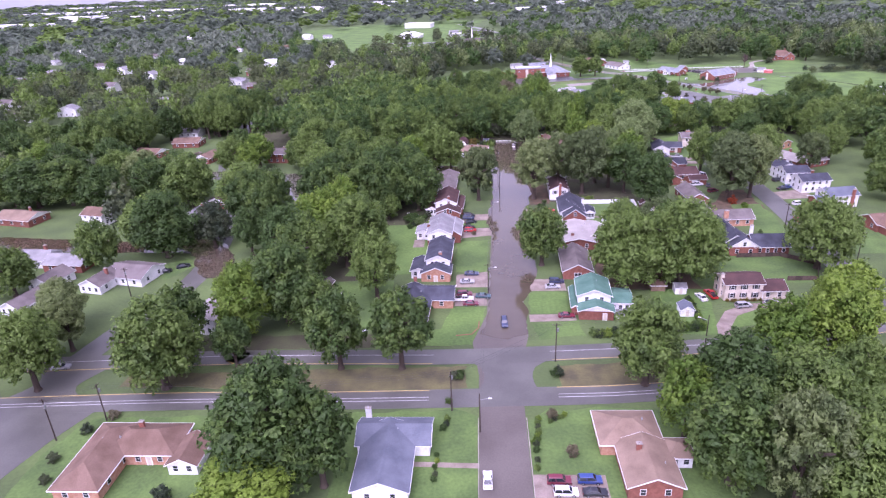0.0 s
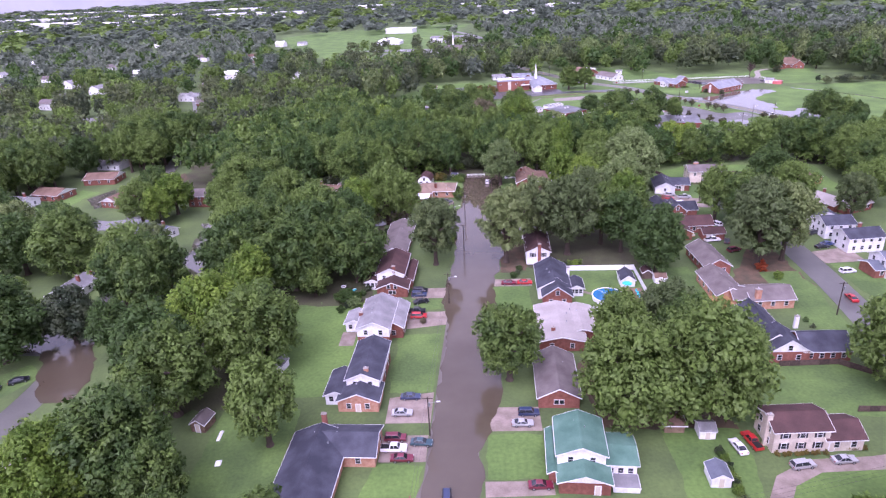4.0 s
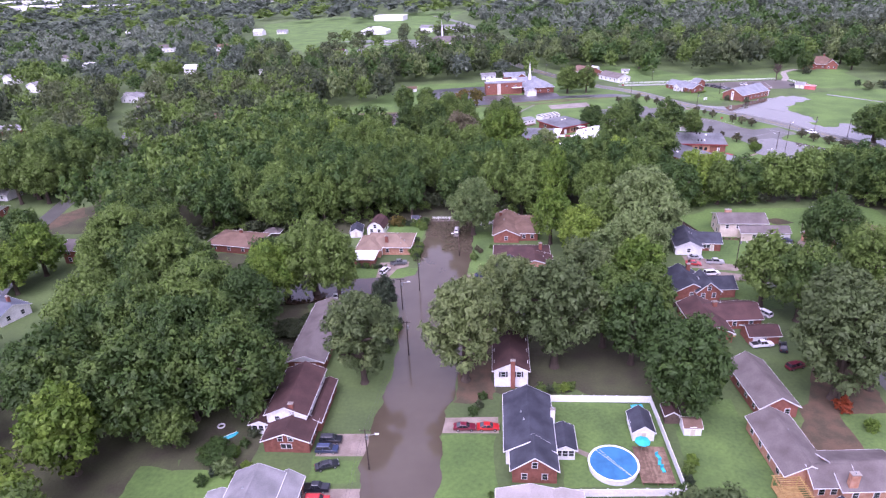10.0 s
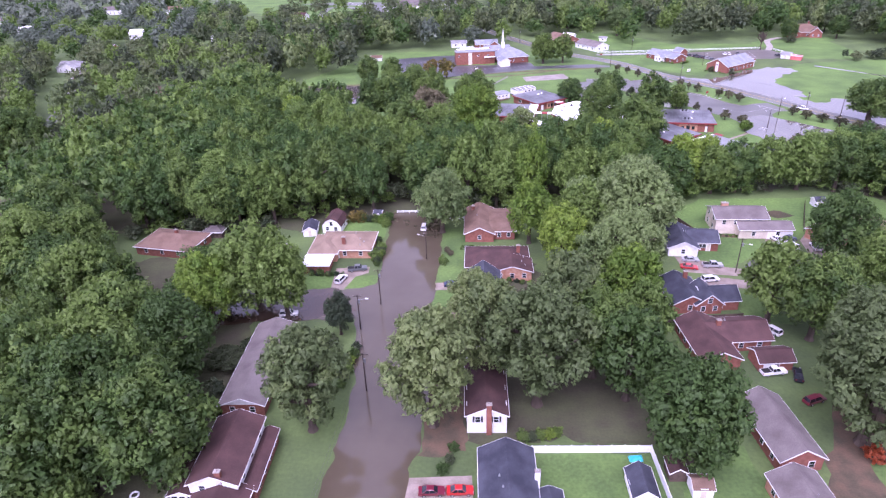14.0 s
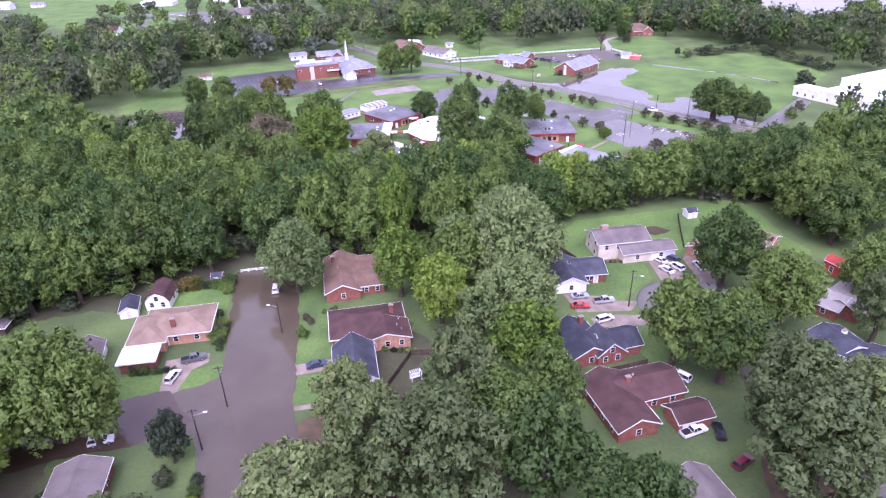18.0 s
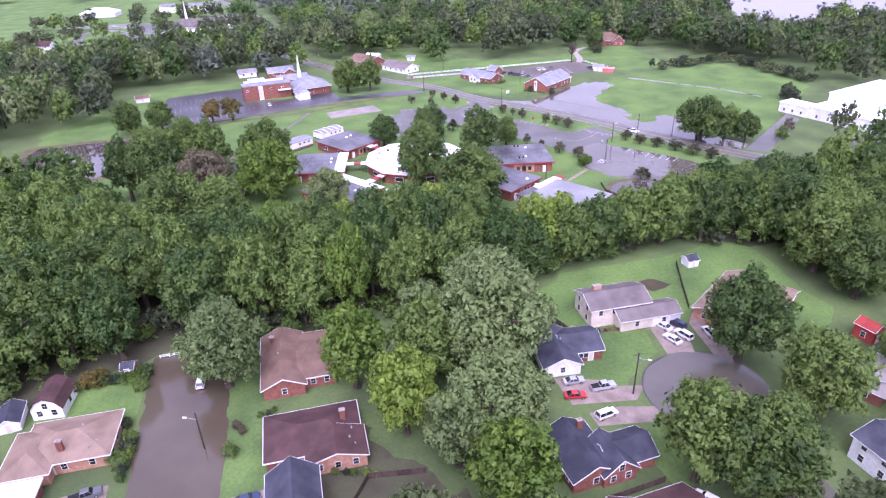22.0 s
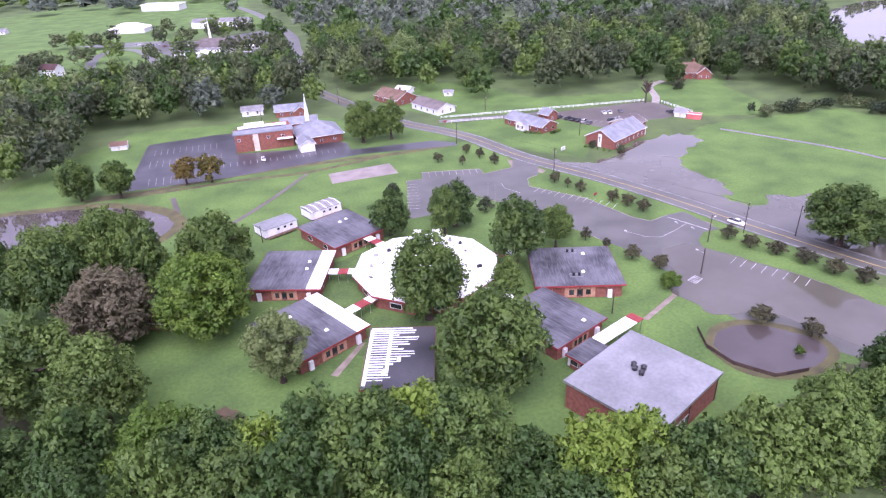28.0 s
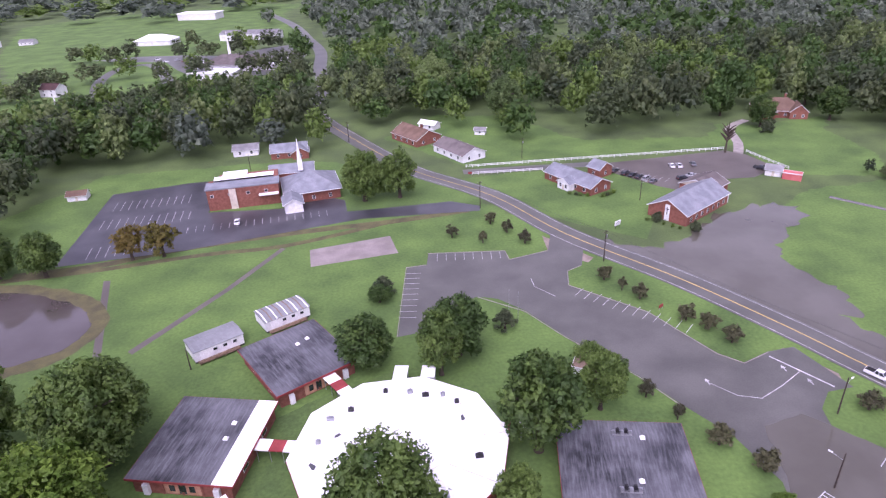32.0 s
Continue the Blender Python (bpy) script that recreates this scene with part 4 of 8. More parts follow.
def roof_block(b, home):
    L, S = (b["w"], b["d"]) if b["ridge"] == "x" else (b["d"], b["w"])
    h, r, o, t = b["h"], b["rise"], b["eave"], 0.2
    g, trim = Geo(), Geo()
    m = pose(b["dx"], b["dy"], 0, 0, 0, 0 if b["ridge"] == "x" else 90)
    s, q = S / 2 + o, r * (S / 2 + o) / (S / 2)
    e = h - (q - r)
    if b["style"] == "hip":
        k = max(L - S, 0.4) / 2
        l = L / 2 + o
        g.add([(-l, -s, e), (l, -s, e), (l, s, e), (-l, s, e), (-l, -s, e + t), (l, -s, e + t), (l, s, e + t), (-l, s, e + t), (-k, 0, h + r + t), (k, 0, h + r + t)],
              [(3, 2, 1, 0), (0, 1, 5, 4), (1, 2, 6, 5), (2, 3, 7, 6), (3, 0, 4, 7), (4, 5, 9, 8), (5, 6, 9), (6, 7, 8, 9), (7, 4, 8)])
        for y in (-1, 1):
            trim.box(0, y * (s + 0.06), e + 0.08, 2 * l + 0.2, 0.12, 0.18)
            trim.box(y * (l + 0.06), 0, e + 0.08, 0.12, 2 * s, 0.18)
        trim_m = m
    elif b["style"] == "flat":
        g.box(0, 0, h + 0.15, L + 2 * o, S + 2 * o, 0.3)
        for y in (-1, 1):
            trim.box(0, y * (S / 2 + o + 0.03), h + 0.17, L + 2 * o + 0.12, 0.06, 0.36)
            trim.box(y * (L / 2 + o + 0.03), 0, h + 0.17, 0.06, S + 2 * o, 0.36)
    elif b["style"] == "gambrel":
        pr = [(-s, e), (-s * 0.62, h + r * 0.62), (0, h + r), (s * 0.62, h + r * 0.62), (s, e)]
        g.prism(pr + [(u, z + t) for u, z in pr[::-1]], -L / 2 - o, L / 2 + o)
    else:
        pr = [(-s, e), (0, h + r), (s, e)]
        g.prism(pr + [(u, z + t) for u, z in pr[::-1]], -L / 2 - o, L / 2 + o)
        g.box(0, 0, h + r + t, L + 2 * o, 0.3, 0.06)
        for x in (-1, 1):
            a = x * (L / 2 + o)
            trim.prism([(-s, e - 0.04), (0, h + r - 0.04), (s, e - 0.04), (s, e + t + 0.01), (0, h + r + t + 0.01), (-s, e + t + 0.01)], min(a, a + x * 0.05), max(a, a + x * 0.05))
            trim.box(0, x * (s + 0.04), e + 0.1, L + 2 * o, 0.08, 0.14)
    roof = part("roof", g, b["roof"], home, m=m)
    if trim.v:
        part("fascia", trim, "trim", roof)


def wall_block(b, home):
    L, S = (b["w"], b["d"]) if b["ridge"] == "x" else (b["d"], b["w"])
    h, r, z0 = b["h"], b["rise"], b["base"]
    m = pose(b["dx"], b["dy"], 0, 0, 0, 0 if b["ridge"] == "x" else 90)
    g = Geo()
    mat, top = b["wall"], h
    if b["low"]:
        part("wall", Geo().box(0, 0, b["low"] / 2, L - 0.06, S - 0.06, b["low"]), "brick", home, m=m)
        z0 = b["low"]
    if b["style"] == "gable":
        pr = [(-S / 2, z0), (S / 2, z0), (S / 2, h), (0, h + r), (-S / 2, h)]
    elif b["style"] == "gambrel":
        pr = [(-S / 2, z0), (S / 2, z0), (S / 2, h), (S * 0.31, h + r * 0.62), (0, h + r), (-S * 0.31, h + r * 0.62), (-S / 2, h)]
    else:
        pr = [(-S / 2, z0), (S / 2, z0), (S / 2, h), (-S / 2, h)]
    part("wall", g.prism(pr, -L / 2, L / 2), mat, home, m=m)
    if b["gable"]:
        for x in (-1, 1):
            a = x * L / 2
            part("gable", Geo().prism([(-S / 2 + 0.05, h), (S / 2 - 0.05, h), (0, h + r - 0.04)], min(a, a + x * 0.05), max(a, a + x * 0.05)), b["gable"], home, m=m)


def openings(b, home):
    """Windows and doors by a short code a wall: S3 three windows, S3u upstairs too, Sd a door, Sg a garage door, Sw a wide window."""
    for code in b["win"].split():
        side, rest = code[0], code[1:]
        if rest[:1].isdigit():
            n = int(rest[0])
            rows = [b["base"] + 1.65] + ([b["base"] + 4.25] if "u" in rest else [])
            if "t" in rest:
                rows = [b["h"] - 1.15]
            if "a" in rest:
                rows = [b["h"] + b["rise"] * 0.32]
            for i in range(n):
                u = (i + 0.5) / n * 2 - 1
                u = u * (0.45 if "a" in rest else 0.92)
                x, y, turn = wall_place(b, side, u)
                for z in rows:
                    w = part("window", WIDE if "w" in rest else WIN, None, home, m=pose(x, y, z, 0, 0, turn) @ pose(0, -0.03, 0))
                    part("pane", WIDE_PANE if "w" in rest else PANE, None, w, m=pose(0, -0.045, 0))
                    if "s" in rest:
                        for k in (-0.8, 0.8):
                            part("shutter", SHUTTER, None, w, m=pose(k, 0, 0))
        else:
            u = float(rest[1:] or 0)
            x, y, turn = wall_place(b, side, u)
            m = pose(x, y, 0.05, 0, 0, turn) @ pose(0, -0.03, 0)
            if rest[0] == "d":
                d = part("door", DOOR, None, home, m=m)
                part("door_leaf", LEAF, None, d, "painted door leaf", pose(0, -0.045, 0))
            elif rest[0] == "g":
                part("garage_door", GARAGE, None, home, m=m)


def chimney(home, x, y, z0, z1, mat="brick", w=1.0, d=0.7):
    c = part("chimney", Geo().box(x, y, (z0 + z1) / 2, w, d, z1 - z0), mat, home)
    part("chimney_cap", Geo().box(x, y, z1 + 0.07, w + 0.16, d + 0.16, 0.14), "kerb", c)
    part("flue", Geo().tube((x, y, z1 + 0.1), (x, y, z1 + 0.45), 0.16, 0.16), "kerb" if mat == "brick" else "metal", c)


def vents(home, spots):
    for x, y, z in spots:
        part("vent_pipe", Geo().tube((x, y, z - 0.3), (x, y, z + 0.4), 0.09, 0.09, 6).box(x, y, z, 0.35, 0.35, 0.06), "metal", home)


def house(label, x, y, yaw, blocks, chimneys=(), pipes=(), name="house", category="house", group="houses"):
    home = thing(name, x, y, yaw, label, category, group)
    for b in blocks:
        wall_block(b, home)
        roof_block(b, home)
        openings(b, home)
        c = Matrix.Rotation(radians(yaw), 2) @ Vector((b["dx"], b["dy"]))
        keep_clear(x + c.x, y + c.y, max(b["w"], b["d"]) / 2 + 3)
    for c in chimneys:
        chimney(home, *c)
    vents(home, pipes)
    return home


# south of the divided road
house("brick ranch house under an L-shaped brown hip roof", -78.6, 97, 0, [blk(0, 0, 9.2, 19, 2.9, 2.4, "y", "brick_tan", "roof_brown", "E3 S2 W4", style="hip"), blk(7.5, 4.8, 15, 9.2, 2.9, 2.3, "x", "brick_tan", "roof_brown", "S3 N3 Sd0.3", style="hip"), blk(18, 1.5, 6, 8, 2.6, 1.5, "y", "siding", "roof_brown", "S2", style="gable")], [(6, 6.5, 2.8, 6.0)], [(0, 2, 5.2), (3, 3, 4.8)])
house("white house under a blue-grey cross-gabled roof", -20, 98, 0, [blk(0.2, -1.5, 10.4, 18, 2.9, 2.2, "y", "siding", "roof_blue", "S2 E3 W3"), blk(1.2, 6.2, 14.8, 8.2, 2.9, 1.9, "x", "siding", "roof_blue", "N3 E2 Ed0.3")], [(-5, 10.6, 0, 5.5, "siding", 1.2, 0.8)], [(2, 5, 4.4), (3.5, 6.5, 4.4)])
house("brick ranch house under a tan hip roof", 29.7, 100, 0, [blk(-0.6, 5.5, 12, 10, 2.9, 2.2, "x", "brick_tan", "roof_tan", "N4 W2 E2", style="hip"), blk(1.2, -5, 9.8, 12, 2.9, 2.1, "y", "brick", "roof_tan", "S2 W2 E2"), blk(8.0, -0.5, 4.6, 5, 2.8, 1.2, "x", "siding", "roof_tan", "E2 S2", style="hip")], [(-0.2, -2.8, 4.2, 5.9)], [(2.2, 5.2, 5.3), (4, -6, 4)])
# west side of the main street
house("brick ranch house under a charcoal L-shaped roof", -18.3, 160.5, -2, [blk(-2.6, -2, 11, 20, 2.9, 2.3, "y", "brick_tan", "roof_black", "S2 E3 W3", gable="siding"), blk(3.2, 6.0, 12.5, 9, 2.9, 2.0, "x", "brick_tan", "roof_black", "E2 S2 Sd-0.4 N2")], [(-2.6, 10.5, 2.8, 6.0)], [(0, 3, 4.8), (1.2, 6, 4.8)])
house("split-level house with white siding, tan brick and charcoal roofs", -14.4, 190.5, -2, [blk(0.2, 1.5, 7.6, 16.2, 5.4, 1.7, "y", "siding", "roof_black", "S2t E3u W3u N2u", low=2.6), blk(-0.2, -8.0, 9.2, 6.6, 3.0, 1.9, "y", "brick_tan", "roof_black", "S2 Sd0 E1"), blk(-5.8, -4, 5, 9.5, 2.7, 1.0, "y", "siding", "roof_black", "S2 W3")], [(1.0, -5.2, 3.0, 7.6, "brick_tan")], [(-1, -7.5, 4.9)])
house("two-storey white and brick house under a weathered grey roof", -14.2, 215, -2, [blk(-0.8, 0, 8.6, 16.2, 5.2, 1.9, "y", "siding", "roof_grey", "S2t W3u", low=2.7), blk(4.0, 2.4, 5.0, 13.5, 3.4, 1.5, "y", "brick", "roof_grey", "E4 S1 Ed-0.5"), blk(-7.4, 2.2, 5, 6.5, 2.7, 1.0, "y", "siding", "roof_grey", "W3 S2")], [(-5.2, -1.2, 0, 6.2)], [(-2, 3, 6.8), (-2.2, 0, 6.8), (-1.8, -2.4, 6.8)])
house("two-storey white and brick house under maroon roofs", -14.2, 246, -2, [blk(0, 1.2, 8.4, 15.5, 5.3, 1.9, "y", "siding", "roof_maroon", "S2t E3u W3u", low=2.7), blk(1.2, -8.6, 9.4, 6.4, 3.0, 1.9, "y", "brick", "roof_maroon", "S1w S2a E2"), blk(-5.8, -3.4, 4.4, 6.5, 2.7, 0.9, "y", "siding", "roof_maroon", "S3 W2"), blk(5.3, 1.6, 2.6, 14, 2.7, 0.6, "y", "brick", "roof_maroon", "E4")], [(1.2, -6.2, 3.0, 7.8)])
house("long low house under a pale grey-brown roof", -15.6, 275.5, -2, [blk(0, 0, 8.8, 28, 2.9, 1.7, "y", "brick", "roof_taupe", "S2 E5 W5", gable="siding")], [], [(1, 4, 4.4)])
house("brick ranch house under a wide tan hip roof", -4.6, 331.2, -4, [blk(0.6, 1.6, 15.4, 11.5, 2.9, 2.0, "x", "brick_tan", "roof_tan", "S3 E3 N3 Sd-0.3", style="hip"), blk(-5.4, -0.6, 8, 11.5, 2.9, 1.7, "y", "brick_tan", "roof_tan", "W3", style="hip")], [(0.2, -2.2, 3.8, 6.0)], [(3, 2.5, 5.0), (4.6, 0, 4.4), (6, -1.2, 4.0), (5, -2.6, 3.6)])
house("flat white carport roof on brick walls beside a house", -11.2, 321.2, -4, [blk(0, 0, 7.4, 5.4, 2.5, 0.3, "x", "brick", "roof_white", "", style="flat")], name="carport", category="carport", group="carports")
house("white gambrel barn with a maroon roof", -10.2, 347.6, -8, [blk(0, 0, 6.0, 7.6, 2.6, 2.5, "y", "siding", "roof_maroon", "S2 S1a E1", style="gambrel", eave=0.25)], name="barn", category="barn", group="outbuildings")
house("small white shed with a dark grey roof", -17.6, 345.2, 4, [blk(0, 0, 4.2, 6.4, 2.0, 1.2, "y", "siding", "roof_black", "Sd0", eave=0.25)], name="shed", category="shed", group="outbuildings")
house("small house with white gable and dark roof", -22.6, 325, 4, [blk(0, 0, 5.8, 8.4, 2.7, 2.0, "y", "siding", "roof_taupe", "S1 Sd0.4", eave=0.35)], name="garage", category="garage", group="outbuildings")
house("low house under a brown roof among trees", -58.5, 337, -14, [blk(0, 0, 18, 12, 2.8, 2.0, "x", "brick", "roof_brown", "S3 E2", style="hip")], [(1, 1, 3.5, 5.8)])
house("small dark open garden shelter", -48, 345, -6, [blk(0, 0, 5.5, 4.5, 2.3, 0.9, "x", "fence_dark", "roof_taupe", "", style="hip")], name="garden_shelter", category="shelter", group="outbuildings")
# east side of the main street
house("two-storey white and brick house under green roofs", 31.6, 162.6, -4, [blk(0, 1.2, 9.0, 10.6, 5.4, 1.8, "y", "siding", "roof_green", "S2t E2u W2u", low=2.7), blk(0.3, -6.2, 9.4, 4.6, 2.8, 1.6, "y", "brick", "roof_green", "Sd0.5", gable="siding"), blk(7.4, 0.6, 6.0, 8.6, 3.1, 0.9, "x", "siding", "roof_green", "S3 E2"), blk(-5.2, 0.2, 1.8, 12, 2.6, 0.5, "y", "brick", "roof_green", "W3")], [], [(1, 2, 6.9), (-1, 4, 6.6)])
house("new yellow timber deck beside a brick house", 89, 277.6, 2, [blk(0, 0, 2.2, 6.2, 0.5, 0.0, "x", "wood_yellow", "wood_yellow", "", style="flat", eave=0.02)], name="deck", category="deck", group="decks")
house("grey deck with white railings behind a house", 39.2, 156.2, -4, [blk(0, 0, 4.8, 3.6, 0.9, 0.0, "x", "siding", "roof_grey", "", style="flat", eave=0.05)], name="deck", category="deck", group="decks")
house("brick ranch house under a taupe gable roof", 30.2, 188, -2, [blk(0, 0, 9.0, 17, 2.9, 2.3, "y", "brick", "roof_taupe", "S1w E3 W4 Wd0.2", gable="brick")], [], [(1, -6, 4.4), (1.8, 3, 4.2)])
house("brick house under a low pinkish-grey roof with skylights", 35.2, 211.6, -2, [blk(-1.2, 0, 11.2, 18.4, 3.0, 1.3, "y", "brick", "roof_pink", "S2 W3", eave=0.6), blk(4.4, 2.2, 6.6, 13.8, 3.0, 0.8, "y", "brick", "roof_pink", "S1w E3", eave=0.5)], [(-3.2, -5.6, 3.4, 5.0)], [(1, 3, 4.2), (2.2, 5.5, 4.1), (0.6, -1.5, 4.2), (4, 5, 3.9)])
house("brick and white house under a charcoal roof with a front gable", 35.3, 236.4, -2, [blk(0, 2.5, 9.2, 16.5, 3.6, 2.4, "y", "siding", "roof_black", "N2 E2 W3"), blk(0.6, -7.6, 8.2, 5.6, 3.4, 2.9, "y", "brick", "roof_black", "S2 S1a"), blk(6.8, -1.0, 3.8, 6.4, 2.7, 0.9, "y", "siding", "roof_black", "S3 E3")], [(5.0, 4.0, 0, 5.6, "siding", 0.9, 0.6)], [(-1.5, 3, 5.6), (-1.0, 0.5, 5.8)])
house("white pool house with a dark grey roof", 58.3, 240.2, -2, [blk(0, 0, 4.2, 6.2, 2.2, 1.5, "y", "siding", "roof_black", "W1 Sd0", eave=0.25)], name="shed", category="shed", group="outbuildings")
house("white house with a brick chimney under a maroon roof", 33.1, 262.5, -2, [blk(0, 0, 7.6, 15, 4.6, 1.8, "y", "siding", "roof_maroon", "S2ts W3u E3u")], [(0.4, -7.8, 0, 7.4)])
house("grey-roofed white house behind tall trees", 34, 284, -2, [blk(0, 0, 9.5, 14, 3.6, 2.0, "y", "siding", "roof_grey", "S2 W3 E3")], [(1, 2, 4, 6.6)])
house("white house under a steep dark grey gable roof", 35.0, 303, -3, [blk(0, 0.8, 8.4, 12.4, 4.2, 3.0, "y", "siding", "roof_black", "S1a W3", gable=None), blk(0.4, -7.2, 6, 3.6, 2.8, 1.3, "y", "siding", "roof_grey", "S1 W1")], [])
house("brick ranch house under a broad maroon roof", 40.2, 318.6, -3, [blk(-0.4, 1.6, 17.2, 11.5, 2.9, 2.0, "x", "brick", "roof_maroon", "W2 E2 N3", style="hip"), blk(3.5, -3.4, 10.5, 7, 2.9, 1.6, "y", "brick_tan", "roof_maroon", "S3")], [(5.5, 2.0, 3.8, 6.2)], [(6.2, -3, 3.9), (7, -4.6, 3.6), (6.8, -1, 4.2)])
house("brick ranch house under a brown hip roof", 38.4, 344, -3, [blk(-2.2, 0, 8.6, 18.6, 2.9, 2.0, "y", "brick", "roof_brown", "S1 W4", style="gable"), blk(3.8, 0.4, 9.4, 16, 2.9, 1.5, "x", "brick", "roof_brown", "S3 E2", style="hip")], [(-4.2, 5.6, 3.3, 5.4)], [(-3, 0, 4.8)])
house("small pale garden shed under a brown roof", 68.4, 240.2, -2, [blk(0, 0, 3.4, 3.2, 1.9, 0.9, "x", "siding", "roof_brown", "Sd0", eave=0.2)], name="shed", category="shed", group="outbuildings")
house("dark wooden garden shed among trees", 65.4, 244.0, -2, [blk(0, 0, 3.0, 3.6, 2.0, 1.0, "y", "fence_dark", "roof_maroon", "", eave=0.2)], name="shed", category="shed", group="outbuildings")
house("white garden shed with a blue-grey roof", 56.6, 157.6, -2, [blk(0, 0, 3.6, 4.2, 2.0, 1.0, "y", "siding", "roof_blue", "Sd0", eave=0.2)], name="shed", category="shed", group="outbuildings")
house("white garden shed by a fence", 58.6, 170.4, -2, [blk(0, 0, 3.2, 3.4, 2.0, 0.9, "x", "siding", "roof_grey", "Sd0", eave=0.2)], name="shed", category="shed", group="outbuildings")
house("small open timber shelter with a brown roof", 52.6, 172.5, -2, [blk(0, 0, 4.0, 3.4, 2.1, 0.8, "x", "wood", "roof_brown", "", style="hip", eave=0.4)], name="garden_shelter", category="shelter", group="outbuildings")
# houses on the east street
house("two-storey cream house under a maroon roof", 74.8, 168.6, 2, [blk(0, 0, 10.8, 7.8, 5.2, 1.5, "x", "siding_cream", "roof_maroon", "S3us E2u W2u"), blk(8.6, -0.4, 7.2, 7.2, 2.9, 1.7, "x", "siding_cream", "roof_maroon", "S2 E2 Sd-0.7")], [(-5.6, -1.4, 0, 7.4, "siding_cream")])
house("brick house with a white gable under a charcoal roof", 89.2, 204.5, 0, [blk(-4.2, 3, 8.4, 18, 3.2, 3.0, "y", "brick", "roof_black", "W3 N2", gable="siding"), blk(-2.6, -5.0, 9.6, 8.4, 3.2, 3.2, "y", "brick", "roof_black", "S2 S1a", gable="siding"), blk(6.6, -4.2, 11.2, 9, 3.0, 2.6, "x", "brick", "roof_black", "S4 E2")], [(3.8, 2.0, 3, 6.4, "siding")])
house("brick house under a tan L-shaped roof", 86.6, 230.6, 2, [blk(-2.6, 2.4, 8.0, 15.5, 3.0, 2.1, "y", "brick_tan", "roof_taupe", "W4 N2"), blk(0.6, -5.2, 7, 6, 3.0, 1.9, "x", "brick_tan", "roof_taupe", "S3"), blk(7.4, -4.6, 11.8, 9.2, 2.9, 2.0, "x", "brick_tan", "roof_taupe", "S3 E2")], [(3.2, -8.6, 0, 6.0, "brick_tan", 1.5, 0.9)], [(-2, 4, 4.8)])
PERGOLA = thing("pergola", 80.4, 222.6, 2, "slatted yellow-brown timber pergola beside a house", "pergola", "outbuildings")
for a in (-2.2, 2.2):
    for b in (-2.4, 2.4):
        part("post", Geo().box(a, b, 1.25, 0.18, 0.18, 2.5), "wood_yellow", PERGOLA)
    part("beam", Geo().box(a, 0, 2.56, 0.14, 5.4, 0.22), "wood_yellow", PERGOLA)
for k in range(11):
    part("rafter", Geo().box(0, -2.5 + 0.5 * k, 2.74, 5.2, 0.12, 0.14), "wood_yellow", PERGOLA)
for k in range(9):
    part("plank", Geo().box(-2.0 + 0.5 * k, 0, 0.3, 0.46, 5.0, 0.08), "wood_yellow", PERGOLA)
for k in (-2.0, 0, 2.0):
    part("joist", Geo().box(0, k, 0.13, 4.4, 0.16, 0.26), "wood_yellow", PERGOLA)
part("lattice", Geo().box(0, -2.45, 0.8, 4.2, 0.06, 0.9), "wood_yellow", PERGOLA)
house("brick house under a taupe gable roof", 86.8, 251.8, 3, [blk(0, 0, 7.8, 16.0, 3.0, 2.3, "y", "brick", "roof_taupe", "S2 E3 W4")], [])
house("brick ranch house under a maroon L-shaped roof", 88.2, 281, 2, [blk(-4.4, -1.4, 8.4, 15.5, 2.9, 2.0, "y", "brick", "roof_maroon", "S1 W4"), blk(2.8, 1.6, 13.5, 9, 2.9, 2.0, "x", "brick", "roof_maroon", "S3 E2 N3")], [(-1.2, 1.0, 4.0, 6.0)], [(0.8, 2.4, 4.9)])
house("small brick garage under a maroon roof", 95.6, 273.6, 2, [blk(0, 0, 7.2, 5.0, 2.5, 1.3, "x", "brick", "roof_maroon", "S1 Sg-0.4")], name="garage", category="garage", group="outbuildings")
house("brick house under a charcoal cross-gabled roof", 88.2, 297.8, 2, [blk(-3.2, 2.0, 8.6, 12, 2.9, 2.2, "y", "brick", "roof_black", "W3 S1"), blk(1.2, -1.0, 6.4, 7.5, 3.0, 2.6, "y", "brick", "roof_black", "S2 S1a"), blk(4.6, 0, 9, 7, 2.9, 2.0, "x", "brick", "roof_black", "S1 E2")], [(-1.2, 5.8, 4.0, 6.2)])
house("low house under a dark blue-grey roof", 96.6, 328, -8, [blk(-2.6, 0.4, 8.0, 13, 2.8, 1.9, "y", "siding", "roof_black", "W3 S1"), blk(3.4, 2.2, 8.8, 8.8, 2.8, 1.7, "x", "brick", "roof_black", "S1w E2 Sd0.4")], [], [(-1, 1, 4.6)])
house("two-storey cream house under a brown roof", 115.2, 339.6, -4, [blk(0, 0.6, 15, 9.4, 5.0, 1.8, "x", "siding_cream", "roof_taupe", "W2u S4t"), blk(6.2, -4.4, 15.2, 6, 3.0, 1.2, "x", "siding_cream", "roof_taupe", "Sg0.55 Sg0.85 Sg0.25 S2")], [(-3.4, 2.6, 5.6, 7.3, "brick_tan", 2.0, 1.0)])
house("tan-roofed house partly hidden by a tree", 144.5, 333.4, 31, [blk(0, 0, 22, 9.6, 3.0, 2.0, "x", "brick_tan", "roof_tan", "S4 N4 W2"), blk(8.2, -6.5, 8.4, 11, 2.9, 1.7, "y", "brick_tan", "roof_tan", "E3 S2")], [(2, 3.2, 3, 6)])
